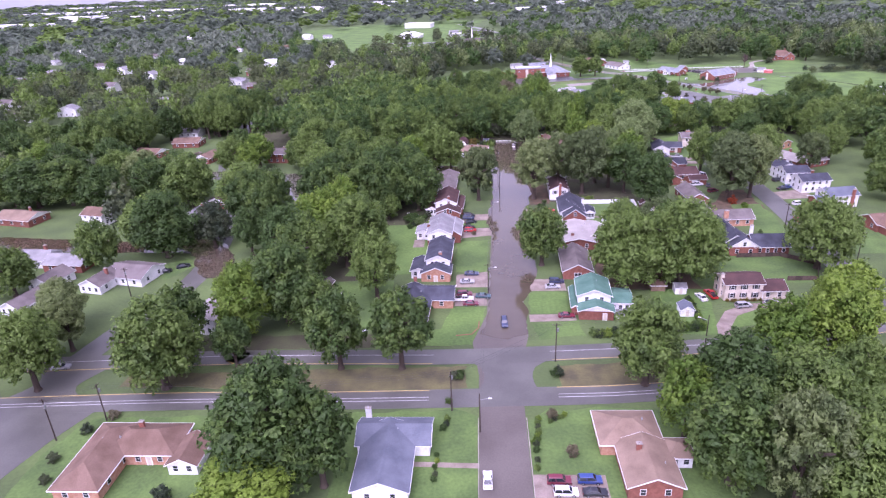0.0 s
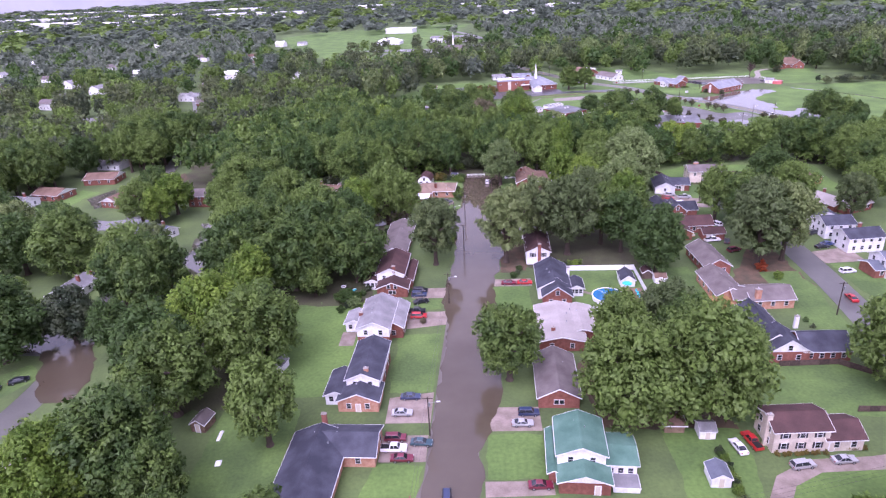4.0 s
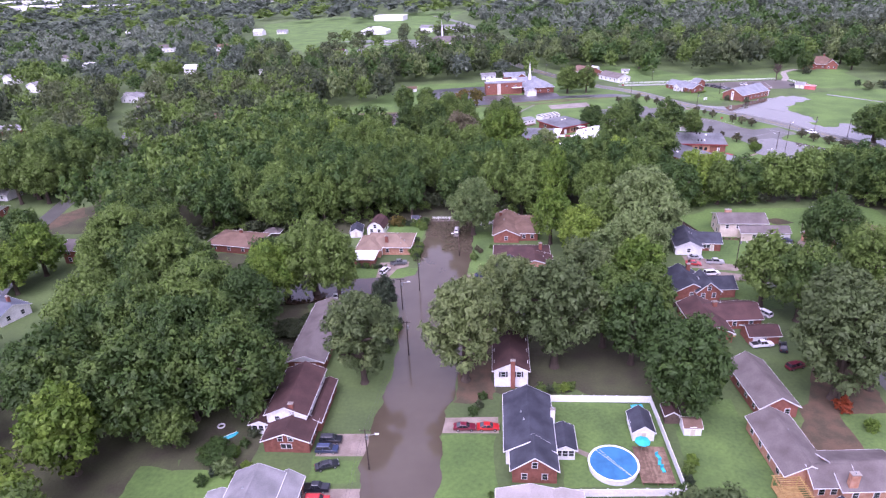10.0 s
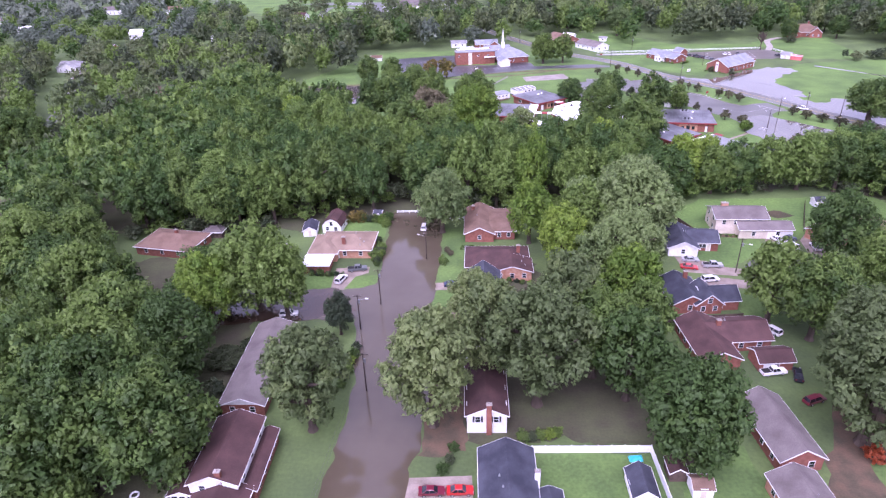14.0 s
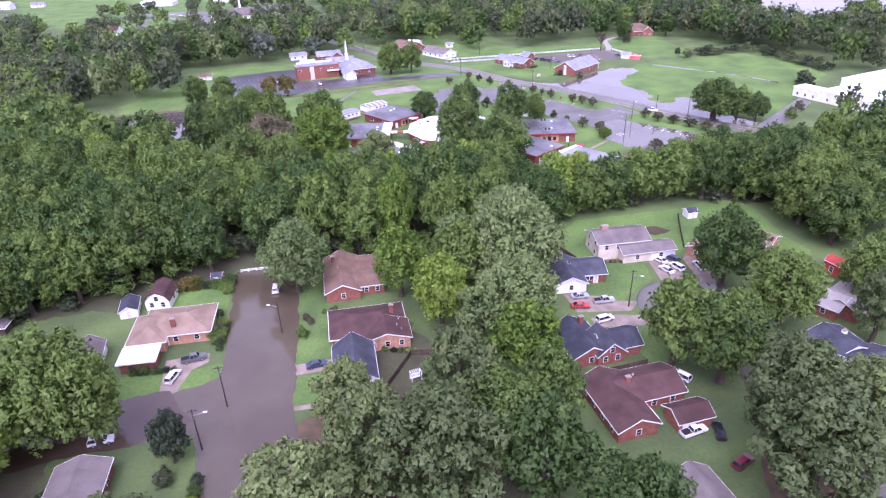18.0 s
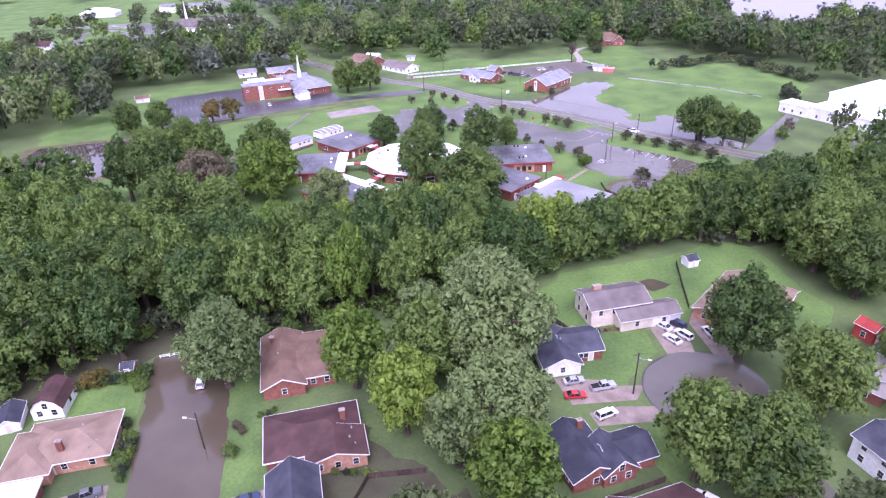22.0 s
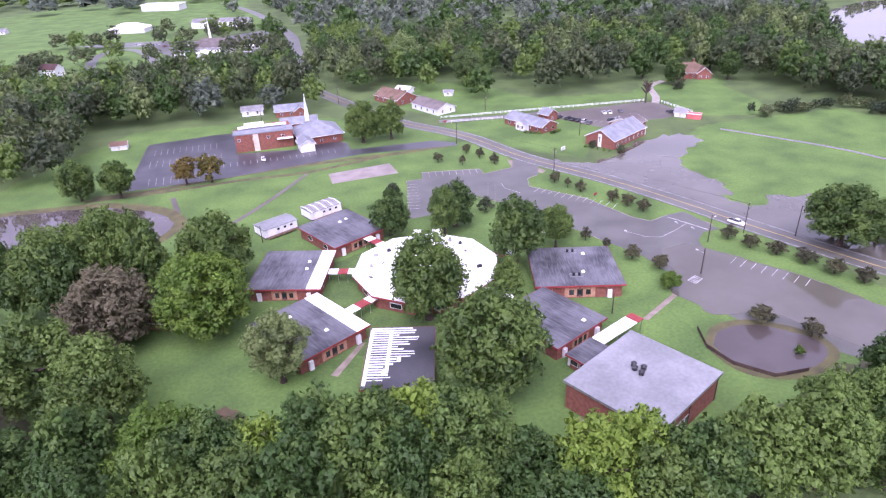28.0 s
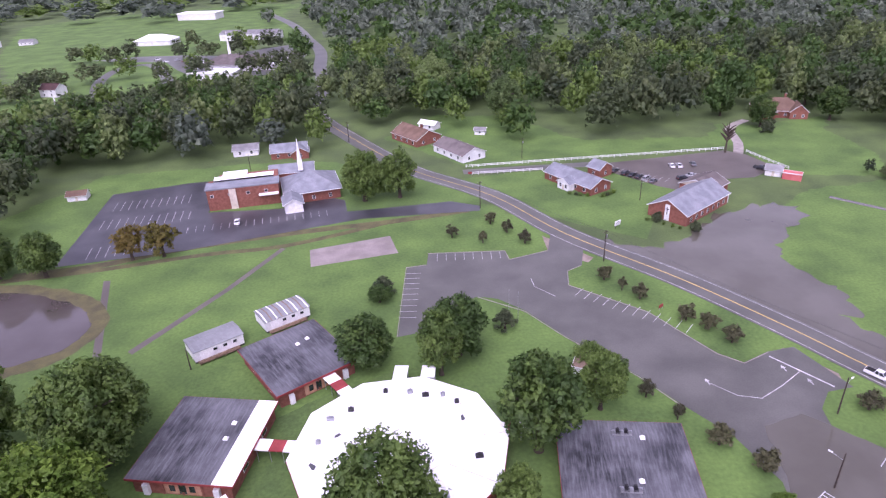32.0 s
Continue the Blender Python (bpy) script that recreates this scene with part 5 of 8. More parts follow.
house("brick ranch house under a faded pinkish-brown roof", 151.6, 300.6, 24, [blk(-2.2, 3, 9, 16, 2.9, 2.0, "y", "brick", "roof_pink", "W3 N2 E1"), blk(2.4, -4.2, 13, 8.8, 2.9, 1.8, "x", "brick", "roof_pink", "S4 E2")], [(0, 5, 4, 5.8)])
house("two-storey white house under a dark blue roof", 136.4, 278.2, 2, [blk(-0.2, 3.4, 9.2, 8.4, 5.0, 1.7, "y", "siding", "roof_black", "W2u N2u"), blk(0.6, -4.2, 10, 9, 5.0, 1.8, "x", "siding", "roof_black", "W3u S3u E2u")], [(1.6, 4, 5.6, 7.0, "siding")])
house("tall red barn-like shed with white trim", 164.6, 312, 10, [blk(0, 0, 3.8, 4.6, 3.4, 1.2, "y", "red_paint", "red_paint", "Sd0 W1", eave=0.2)], name="shed", category="shed", group="outbuildings")
house("tiny white garden shed with a dark roof", 148.2, 354.2, 0, [blk(0, 0, 3.2, 3.4, 2.0, 0.9, "x", "siding", "roof_black", "Sd0", eave=0.2)], name="shed", category="shed", group="outbuildings")
house("two-storey white house under a grey roof", 139, 262, 6, [blk(0, 0, 12, 8.5, 5.0, 1.8, "x", "siding", "roof_black", "W2u S4u")], [(2, 3, 5, 7.2)])
house("two-storey white and brick house", 140, 243, 6, [blk(0, 0, 12, 8.5, 5.0, 2.0, "x", "siding", "roof_blue", "W2u S4u"), blk(-7, 0, 4, 7, 2.8, 1.2, "x", "brick", "roof_blue", "S1")], [(3.5, -4.6, 0, 7.4)])
house("brick house under a brown roof with two wings", 146, 219, 8, [blk(0, 0, 15, 9, 2.9, 2.2, "x", "brick", "roof_brown", "S3 W2"), blk(-3, -5, 7, 7, 2.9, 2.0, "y", "brick", "roof_brown", "S2", gable="siding")], [(2, 2, 4, 6.4)])
house("brick ranch house under a dark roof", 148, 200, 8, [blk(0, 0, 14, 9, 2.9, 2.0, "x", "brick", "roof_black", "S3 W2", gable="siding")], [])
# houses of the west streets
for lab, x, y, yaw, w, d, two, roof, wall in [
    ("low white house under a grey roof", -159.9, 199.3, -6, 11, 9.5, 0, "roof_grey", "siding"), ("brick house under a grey roof", -145.6, 195.2, -6, 15, 9.5, 0, "roof_grey", "brick"), ("white house under a taupe roof", -143.8, 181.3, -12, 9, 10.5, 0, "roof_taupe", "siding"),
    ("white house under a taupe roof", -140.9, 166.7, -15, 8, 15, 0, "roof_taupe", "siding"), ("white house under a broad taupe roof", -117, 185.5, -12, 14, 12, 0, "roof_taupe", "siding"), ("low white wing under a taupe roof", -125.4, 179.0, -12, 8, 10, 0, "roof_taupe", "siding"), ("tall white house under a grey roof", -77.6, 153.7, -14, 9, 11, 1, "roof_pink", "siding"),
    ("two-storey brick house with white gable", -159.5, 238.7, -12, 10, 9, 1, "roof_brown", "siding"), ("long brick house under a tan roof", -196, 242, -13, 18, 11, 0, "roof_tan", "brick"), ("brick house under a maroon roof", -114, 262, -8, 10, 18, 0, "roof_maroon", "brick"),
    ("low house under a grey roof", -118.4, 241, -8, 8, 13, 0, "roof_grey", "siding"), ("white house under a slate-grey gable roof", -113.0, 290.6, -24, 13, 9, 0, "roof_blue", "siding"), ("two-storey brick house under a taupe roof", -109, 329, -6, 11, 9, 1, "roof_taupe", "brick"), ("white house under a grey roof", -199, 333, -14, 13, 12, 0, "roof_grey", "siding"),
    ("brick house under a brown roof", -190, 346, -14, 15, 11, 0, "roof_brown", "brick"), ("brick house under a red-brown roof", -178, 370, 2, 16, 12, 0, "roof_brown", "brick"), ("house under a blue-grey roof", -165, 298, -12, 9, 13, 0, "roof_blue", "siding"), ("small brick house under a brown roof", -151, 333, -14, 9, 12, 0, "roof_brown", "brick"),
    ("white house under a grey roof among trees", -352, 463, -8, 30, 12, 0, "roof_grey", "siding"), ("white house among trees", -246, 479, -14, 16, 12, 0, "roof_grey", "siding"), ("brick house among trees", -230, 420, -10, 15, 10, 0, "roof_brown", "brick"), ("white house among trees", -290, 400, -10, 14, 10, 1, "roof_grey", "siding")]:
    house(lab, x, y, yaw, [blk(0, 0, w, d, 5.0 if two else 2.9, 2.0, "x" if w >= d else "y", wall, roof, "S3u E2u W2u" if two else "S3 E2 W2", gable="siding")], [(w * 0.2, d * 0.15, 3, 7.4 if two else 6.2)] if len(lab) % 2 else [])

# ---- the school ----


def classroom(label, x, y, yaw, w, d, h, strip_side=None, units=3, roof="roof_bitumen", pipes=2, name="classroom_block"):
    """A flat-roofed brick block; strip_side: the wall along which the roof is coated white."""
    home = thing(name, x, y, yaw, label, "school building", "school blocks")
    keep_clear(x, y, max(w, d) * 0.62 + 3)
    part("wall", Geo().box(0, 0, h / 2, w - 1.6, d - 1.6, h), "brick", home)
    part("roof", Geo().box(0, 0, h + 0.18, w, d, 0.36), roof, home)
    part("fascia", Geo().box(0, -d / 2 - 0.02, h + 0.1, w, 0.06, 0.5).box(0, d / 2 + 0.02, h + 0.1, w, 0.06, 0.5).box(-w / 2 - 0.02, 0, h + 0.1, 0.06, d, 0.5).box(w / 2 + 0.02, 0, h + 0.1, 0.06, d, 0.5), "red_panel", home, "dark red roof edge")
    if strip_side:
        sx = {"E": 1, "W": -1}.get(strip_side, 0)
        part("coated_strip", Geo().box(sx * (w / 2 - 2.0), 0, h + 0.375, 4.0, d - 0.05, 0.03), "roof_white", home, "white coated roof strip")
    rnd = random.Random(int(x * 7 + y))
    for i in range(pipes):
        px, py = rnd.uniform(-w * 0.35, w * 0.3), rnd.uniform(-d * 0.35, d * 0.35)
        part("roof_vent", Geo().box(px, py, h + 0.46, 0.9, 0.9, 0.2).tube((px, py, h + 0.5), (px, py, h + 0.85), 0.25, 0.3, 8), "roof_white", home)
    for s in (-1, 1):
        wy = s * (d / 2 - 0.80)
        part("recess", Geo().box(0, wy, h * 0.46, w * 0.34, 0.10, h * 0.8), "brick_tan", home, "tan panel round the entrance")
        for i in range(units):
            wx = ((i + 0.5) / units - 0.5) * w * 0.28
            win = part("door" if i == units // 2 else "window", Geo().box(wx, wy + s * 0.06, h * 0.42, w * 0.28 / units * 0.72, 0.08, h * 0.62), "dark_metal" if i == units // 2 else "brick_tan", home)
            part("pane", Geo().box(wx, wy + s * 0.11, h * 0.46, w * 0.28 / units * 0.56, 0.05, h * 0.4), "glass", win)
        for u in (-0.33, 0.33):
            part("air_unit", Geo().box(u * w, s * (d / 2 - 0.40), 1.35, 1.1, 0.7, 2.3), "siding", home, "white wall-hung air unit")
        for i in range(5):
            u = (i - 2) / 5 * (w - 3)
            part("pilaster", Geo().box(u * 1.08, s * (d / 2 - 0.74), h / 2, 0.4, 0.14, h), "brick", home)
        for i in range(2):
            win = part("window", Geo().box(s * (w / 2 - 0.78), (i - 0.5) * d * 0.4, h * 0.55, 0.12, 2.2, 1.5), "trim", home)
            part("pane", Geo().box(s * (w / 2 - 0.71), (i - 0.5) * d * 0.4, h * 0.55, 0.06, 1.9, 1.2), "glass", win)
    return home


HUB = thing("school_hall", 96.6, 456, 0, "ten-sided school hall with a white coated roof", "school building", "school blocks")
keep_clear(96, 456, 24)
ring = [(20.6 * math.cos(radians(1 + 36 * i)), 20.2 * math.sin(radians(1 + 36 * i))) for i in range(10)]
part("wall", Geo().slab([(0.94 * a, 0.94 * b) for a, b in ring], 0, 3.9), "brick", HUB)
part("roof", Geo().slab(ring, 3.9, 4.4), "roof_white", HUB, "bright white coated roof")
part("upper_roof", Geo().slab([(9.8 * math.cos(0.2618 * i) + 1.0, 9.8 * math.sin(0.2618 * i) + 2.0) for i in range(24)], 4.4, 4.75), "roof_white", HUB)
part("fascia", Geo().slab([(1.004 * a, 1.004 * b) for a, b in ring], 3.75, 4.2), "red_panel", HUB, "dark red roof edge")
for i, (a, b) in enumerate([(-2, 15.5), (3, 14.5), (6, 13), (9.5, 12.5), (-9, 11), (-13, 9), (12, 10), (7, -13), (14, -5), (-15, 3)]):
    u = part("roof_unit", Geo().box(a, b, 4.75, 0.9 + 0.25 * (i % 3), 0.8, 0.6).tube((a, b, 5.0), (a, b, 5.35), 0.3, 0.25, 8), "metal" if i % 2 else "dark_metal", HUB)
for i in range(10):
    a = radians(1 + 36 * i)
    part("roof_seam", Geo().box(15.0, 0, 4.405, 9.4, 0.07, 0.012), "roof_grey", HUB, "grey seam across the coating", pose(0, 0, 0, 0, 0, 1 + 36 * i))
for a, b, w, d, yw in ((-11.5, 4.5, 1.6, 0.9, 20), (-6.5, -13.5, 2.2, 0.7, -30), (12.5, 5.5, 0.9, 1.8, 10), (3.5, -16.0, 1.4, 0.8, 5), (-15.8, -2.6, 1.1, 2.0, 40)):
    part("roof_stain", Geo().slab([(-w / 2, -d / 3), (-w / 5, -d / 2), (w / 2, -d / 4), (w / 3, d / 2), (-w / 4, d / 3)], 4.4, 4.408), "roof_bitumen", HUB, "dark worn patch in the coating", pose(a, b, 0, 0, 0, yw))
for i in range(9):
    a = radians(19 + 36 * i)
    w = part("window", Geo().box(0, 0, 2.0, 0.12, 3.4, 1.6), "trim", HUB, m=pose(18.75 * math.cos(a), 18.4 * math.sin(a), 0, 0, 0, math.degrees(a)))
    part("pane", Geo().box(0.05, 0, 2.0, 0.06, 3.1, 1.3), "glass", w)
classroom("brick classroom block with a stained dark roof and a white strip", 60, 464.6, -14, 20.4, 22.2, 3.6, "E")
classroom("brick classroom block with a stained dark roof and a white strip", 63.8, 435, 33, 20.4, 22.2, 3.6, "E")
classroom("brick classroom block with a stained dark roof", 75, 488.6, 31, 19.6, 21.6, 3.6, None)
classroom("brick classroom block with a dark stained roof and roof units", 135.7, 445.4, -12, 23.4, 21.6, 3.8, None)
for cx, cy in ((137.4, 452.2), (134.1, 439.3)):
    c = thing("roof_unit_cluster", cx, cy, -12, "cluster of small grey roof fans on a frame", "roof unit", "roof units", z=4.16)
    part("frame", Geo().box(0, 0, 0.1, 3.6, 0.12, 0.2).box(0, 1.1, 0.1, 3.6, 0.12, 0.2).box(-1.7, 0.55, 0.1, 0.12, 1.2, 0.2).box(1.7, 0.55, 0.1, 0.12, 1.2, 0.2), "metal", c)
    for i in range(5):
        part("fan", Geo().box(-1.5 + 0.75 * i, 0.55 * (i % 2) + 0.3, 0.45, 0.6, 0.6, 0.7).tube((-1.5 + 0.75 * i, 0.55 * (i % 2) + 0.3, 0.8), (-1.5 + 0.75 * i, 0.55 * (i % 2) + 0.3, 0.95), 0.24, 0.24, 8), "dark_metal" if i % 2 else "metal", c)
classroom("brick classroom block with a stained grey roof", 121.0, 424, 29, 18, 20, 3.7, None)
classroom("low brick link block with a grey roof", 124.6, 408.6, 29, 9, 6.5, 3.4, None, 1, pipes=0, name="link_block")
classroom("old block with a dark roof striped by flaking white coating", 83.6, 417.4, -12, 15.4, 22.4, 3.6, None, 2, roof="asphalt_dark", pipes=2)
BAND = thing("roof_coating", 83.6, 417.4, -12, "flaking white roof coating laid in bands", "roof coating", z=3.97)
rnd = random.Random(5)
for i in range(22):
    y = 10.6 - i * 0.9
    w = rnd.uniform(6.5, 11.5) if i < 15 else rnd.uniform(3, 6)
    part("band", Geo().box(-7.3 + w / 2, y, 0.012, w, rnd.uniform(0.25, 0.5), 0.024), "roof_white", BAND)
part("band", Geo().box(-2.6, 2.0, 0.03, 0.8, 16, 0.02), "roof_white", BAND)
part("band", Geo().box(-7.1, 0.0, 0.03, 0.8, 20, 0.02), "roof_white", BAND)
GYM = thing("gymnasium", 129.7, 394.7, 31, "large brick gymnasium with a flat pale grey roof", "school building", "school blocks")
keep_clear(129.7, 394.7, 18)
part("wall", Geo().box(0, 0, 3.2, 23.4, 20.2, 6.4), "brick", GYM)
part("roof", Geo().box(0, 0, 6.6, 24.2, 21, 0.4), "roof_gym", GYM)
part("fascia", Geo().box(0, -10.53, 6.55, 24.3, 0.06, 0.6).box(0, 10.53, 6.55, 24.3, 0.06, 0.6).box(-12.13, 0, 6.55, 0.06, 21, 0.6).box(12.13, 0, 6.55, 0.06, 21, 0.6), "metal", GYM)
for a, b in ((0.6, 2.4), (2.0, 1.2), (0.2, 0.6), (1.5, 3.2)):
    u = part("roof_fan", Geo().tube((a, b, 6.8), (a, b, 7.6), 0.55, 0.45, 10), "dark_metal", GYM)
    part("fan_hood", Geo().tube((a, b, 7.6), (a, b, 7.9), 0.65, 0.3, 10), "dark_metal", u)
for i in range(3):
    w = part("window", Geo().box(-5 + i * 2.2, -10.1, 2.2, 1.7, 0.14, 2.6), "trim", GYM)
    part("pane", Geo().box(-5 + i * 2.2, -10.19, 2.3, 1.4, 0.06, 2.2), "glass", w)
for i in range(9):
    part("downpipe", Geo().tube((-11 + i * 2.75, -10.2, 0), (-11 + i * 2.75, -10.2, 6.3), 0.09, 0.09, 6), "dark_metal", GYM) if i % 4 == 0 else None


def canopy(x, y, yaw, length, width=2.9, h=3.1, mats=("roof_white", "red_panel", "roof_white")):
    """A covered walk on steel posts, its roof in panels."""
    c = thing("covered_walkway", x, y, yaw, "covered walkway with white and red roof panels", "walkway", "covered walkways")
    n = len(mats)
    for i, mt in enumerate(mats):
        part("roof_panel", Geo().box(-length / 2 + (i + 0.5) * length / n, 0, h, length / n - 0.03, width, 0.22), mt, c)
    for i in range(4):
        for s in (-1, 1):
            part("post", Geo().tube((-length / 2 + 0.4 + i * (length - 0.8) / 3, s * (width / 2 - 0.2), 0), (-length / 2 + 0.4 + i * (length - 0.8) / 3, s * (width / 2 - 0.2), h), 0.07, 0.07, 6), "metal", c)


canopy(73.8, 461, -14, 8.4)
canopy(77.4, 442.6, 36, 10)
canopy(84.8, 477, -58, 9)
canopy(112.8, 438.6, -40, 9)
canopy(118.5, 459, 5, 8)
canopy(134.4, 415.2, 28, 14.8, 3.4, 3.9, ("roof_white", "roof_white", "roof_white", "roof_white", "roof_white", "red_panel"))
canopy(98, 478.5, 80, 5, 3.0, 3.4, ("roof_white",))
canopy(104, 478, 78, 4, 3.0, 3.4, ("roof_white",))


def trailer(label, x, y, yaw, rust):
    t = thing("classroom_trailer", x, y, yaw, label, "trailer", "school trailers")
    part("body", Geo().box(0, 0, 1.85, 12, 7.0, 2.7), "siding", t)
    part("skirt", Geo().box(0, 0, 0.28, 11.8, 6.8, 0.55), "dark_metal", t)
    part("roof", Geo().prism([(-3.7, 3.15), (3.7, 3.15), (3.7, 3.25), (0, 3.8), (-3.7, 3.25)], -6.2, 6.2), "roof_gym", t)
    for i in range(9):
        for q in (-1, 1):
            part("roof_rib", Geo().box(0, 0, 0, 0.3 if rust else 0.1, 3.75, 0.05), "roof_tan" if rust and i % 2 else "roof_white" if rust else "roof_gym", t, m=pose(-5.6 + i * 1.4, q * 1.85, 3.53, -q * 8.4, 0, 0))
    for i in range(3):
        w = part("window", Geo().box(-1 + i * 2.4, -3.53, 2.2, 1.1, 0.08, 0.9), "trim", t)
        part("pane", Geo().box(-1 + i * 2.4, -3.58, 2.2, 0.9, 0.04, 0.7), "glass", w)
    part("door", Geo().box(-4.2, -3.53, 1.6, 1.0, 0.08, 2.1), "trim", t)
    part("ramp", Geo().box(-0.5, -4.3, 0.55, 10, 1.4, 0.14), "wood", t)
    part("railing", Geo().box(-0.5, -4.95, 1.15, 10, 0.08, 0.1).box(-0.5, -4.95, 0.85, 10, 0.06, 0.08), "wood", t)
    for i in range(6):
        part("railing_post", Geo().box(-5.3 + i * 1.95, -4.95, 0.6, 0.1, 0.1, 1.2), "wood", t)


trailer("white portable classroom with a pale roof and timber ramp", 54, 500.4, 31, False)
trailer("white portable classroom with a rust-streaked roof", 69.2, 510.4, 30, True)

# ---- churches and far buildings ----
ch = thing("church", 46, 595.6, 6, "red brick church with flat-roofed hall and hipped sanctuary", "church", "churches")
keep_clear(46, 596, 20), keep_clear(70, 600, 20)
part("hall_wall", Geo().box(0.5, 0, 3.9, 25.5, 10.4, 7.8), "brick", ch)
part("hall_roof", Geo().box(0.5, -1.5, 8.0, 26.5, 7.6, 0.4), "roof_metal", ch)
part("hall_roof_back", Geo().box(0.5, 6.0, 7.6, 22, 7.0, 0.4), "roof_white", ch, "white coated flat roof")
part("rear_wall", Geo().box(2, 9.2, 3.6, 22, 8, 7.2), "brick", ch)
part("rear_roof", Geo().box(-3, 10.5, 7.7, 9, 6, 0.9), "roof_white", ch)
part("entrance_panel", Geo().box(-3.2, -5.35, 3.8, 2.4, 0.4, 7.6), "siding_cream", ch, "pale stone entrance panel")
part("entrance_canopy", Geo().box(9.5, -6.2, 4.6, 7.0, 2.2, 0.35), "trim", ch)
for i in range(4):
    w = part("window", Geo().box(-10.5 + i * 6.4, -5.22, 5.6, 1.3, 0.1, 1.1), "trim", ch)
    part("pane", Geo().box(-10.5 + i * 6.4, -5.29, 5.6, 1.1, 0.05, 0.9), "glass", w)
house("brick sanctuary under a broad grey hip roof", 70.5, 600.2, 10, [blk(0, 0, 20, 19, 4.2, 4.6, "x", "brick", "roof_metal", "S3 E3", style="hip", eave=0.8), blk(-8, -14, 6.4, 8.5, 3.6, 1.8, "y", "siding", "roof_metal", "", eave=0.6)], name="church_sanctuary", category="church", group="churches")
house("grey-roofed rear wing of a church", 62.5, 614, 4, [blk(0, 0, 17, 10, 5.6, 2.0, "x", "brick", "roof_metal", "E2 N3")], name="church_wing", category="church", group="churches")


def steeple(x, y, z, h):
    s = thing("steeple", x, y, 6, "slender white church steeple", "steeple", "steeples", z)
    part("tower", Geo().box(0, 0, h * 0.15, 1.9, 1.9, h * 0.3), "trim", s)
    part("lantern", Geo().tube((0, 0, h * 0.3), (0, 0, h * 0.45), 0.85, 0.75, 8), "trim", s)
    part("spire", Geo().tube((0, 0, h * 0.45), (0, 0, h), 0.75, 0.03, 8), "trim", s)


steeple(66.5, 609, 6.5, 13)
house("long brick chapel under a grey metal roof", 200.6, 555.4, 34, [blk(0, 0, 26.5, 14, 3.8, 3.6, "x", "brick", "roof_metal", "S7 E1"), blk(18, 4.5, 12, 12, 3.4, 2.6, "x", "brick", "roof_taupe", "S2 E2", style="gable", gable="siding_cream"), blk(13, -4.6, 3.2, 4.2, 3.4, 0.6, "x", "siding", "roof_metal", "")], name="chapel", category="church", group="churches")
CP = thing("wall_cross", 200.6, 555.4, 34, "tall white panel with a dark cross on a gable", "cross panel")
part("panel", Geo().box(-13.35, 0, 2.9, 0.12, 1.7, 5.6), "trim", CP)
part("cross", Geo().box(-13.45, 0, 3.5, 0.08, 0.28, 2.6).box(-13.45, 0, 4.1, 0.08, 1.2, 0.28), "dark_metal", CP)
house("brick house with a white porch under a grey roof", 171.4, 586.4, -62, [blk(0, 0, 24, 10.5, 3.0, 2.4, "x", "brick", "roof_metal", "S5 E2 W2", gable="brick"), blk(1, -6.4, 6, 3.4, 2.9, 1.6, "y", "siding", "roof_metal", "Sd0 S2")], name="house", category="house")
house("brick annexe with an arched gable under a grey roof", 183, 594, -62, [blk(0, 0, 6, 7, 3.6, 2.2, "x", "brick", "roof_metal", "E1 S1")], name="house", category="house")
house("white shed beside a red container", 246.5, 579.5, -40, [blk(0, 0, 5.5, 5, 2.4, 1.4, "x", "siding", "roof_grey", "Sd0")], name="shed", category="shed", group="outbuildings")
house("faded red steel container", 250, 573.5, -40, [blk(0, 0, 6.4, 3.2, 2.4, 0.1, "x", "red_steel", "red_steel", "", style="flat", eave=0.02)], name="container", category="container", group="outbuildings")
house("large brick house under steep brown hip roofs", 295, 656, -20, [blk(0, 0, 22, 14, 3.6, 4.6, "x", "brick", "roof_brown", "S4 W2", style="hip"), blk(-7, -6, 9, 9, 3.6, 3.6, "y", "brick", "roof_brown", "S2"), blk(8, -5, 8, 8, 3.6, 3.4, "y", "brick", "roof_brown", "S2")], [(3, 1, 5, 10)])
house("brick farmhouse under a brown roof", 115.8, 658, -58, [blk(0, 0, 20, 14, 3.2, 3.4, "x", "brick", "roof_brown", "S4 W2 E2")], [(2, 2, 4, 7.5)])
house("white-gabled house under a dark roof", 132.6, 632, -62, [blk(0, 0, 22, 12, 3.0, 2.6, "x", "siding", "roof_taupe", "S4 E2")], [])
house("white outbuilding under a pale roof", 124, 676, -40, [blk(0, 0, 9, 6, 2.6, 1.2, "x", "siding", "roof_white", "S2")], name="shed", category="shed", group="outbuildings")
house("small white shed on a lawn", 147, 660, -20, [blk(0, 0, 5, 4, 2.2, 1.0, "x", "siding", "roof_grey", "S1")], name="shed", category="shed", group="outbuildings")
house("grey-roofed brick house before woods", 57.5, 650, 4, [blk(0, 0, 16, 11, 3.0, 2.4, "x", "brick", "roof_metal", "S3"), blk(5, -4, 7, 8, 3, 2.2, "y", "brick", "roof_metal", "S1")], [])
house("white outbuilding under a pale roof", 37.2, 657, 4, [blk(0, 0, 11, 9, 2.8, 1.6, "x", "siding", "roof_grey", "S2")], name="shed", category="shed", group="outbuildings")
house("small white shed with a red roof", -20.8, 613.6, 4, [blk(0, 0, 7, 5, 2.2, 1.2, "x", "siding", "roof_brown", "Sd0")], name="shed", category="shed", group="outbuildings")
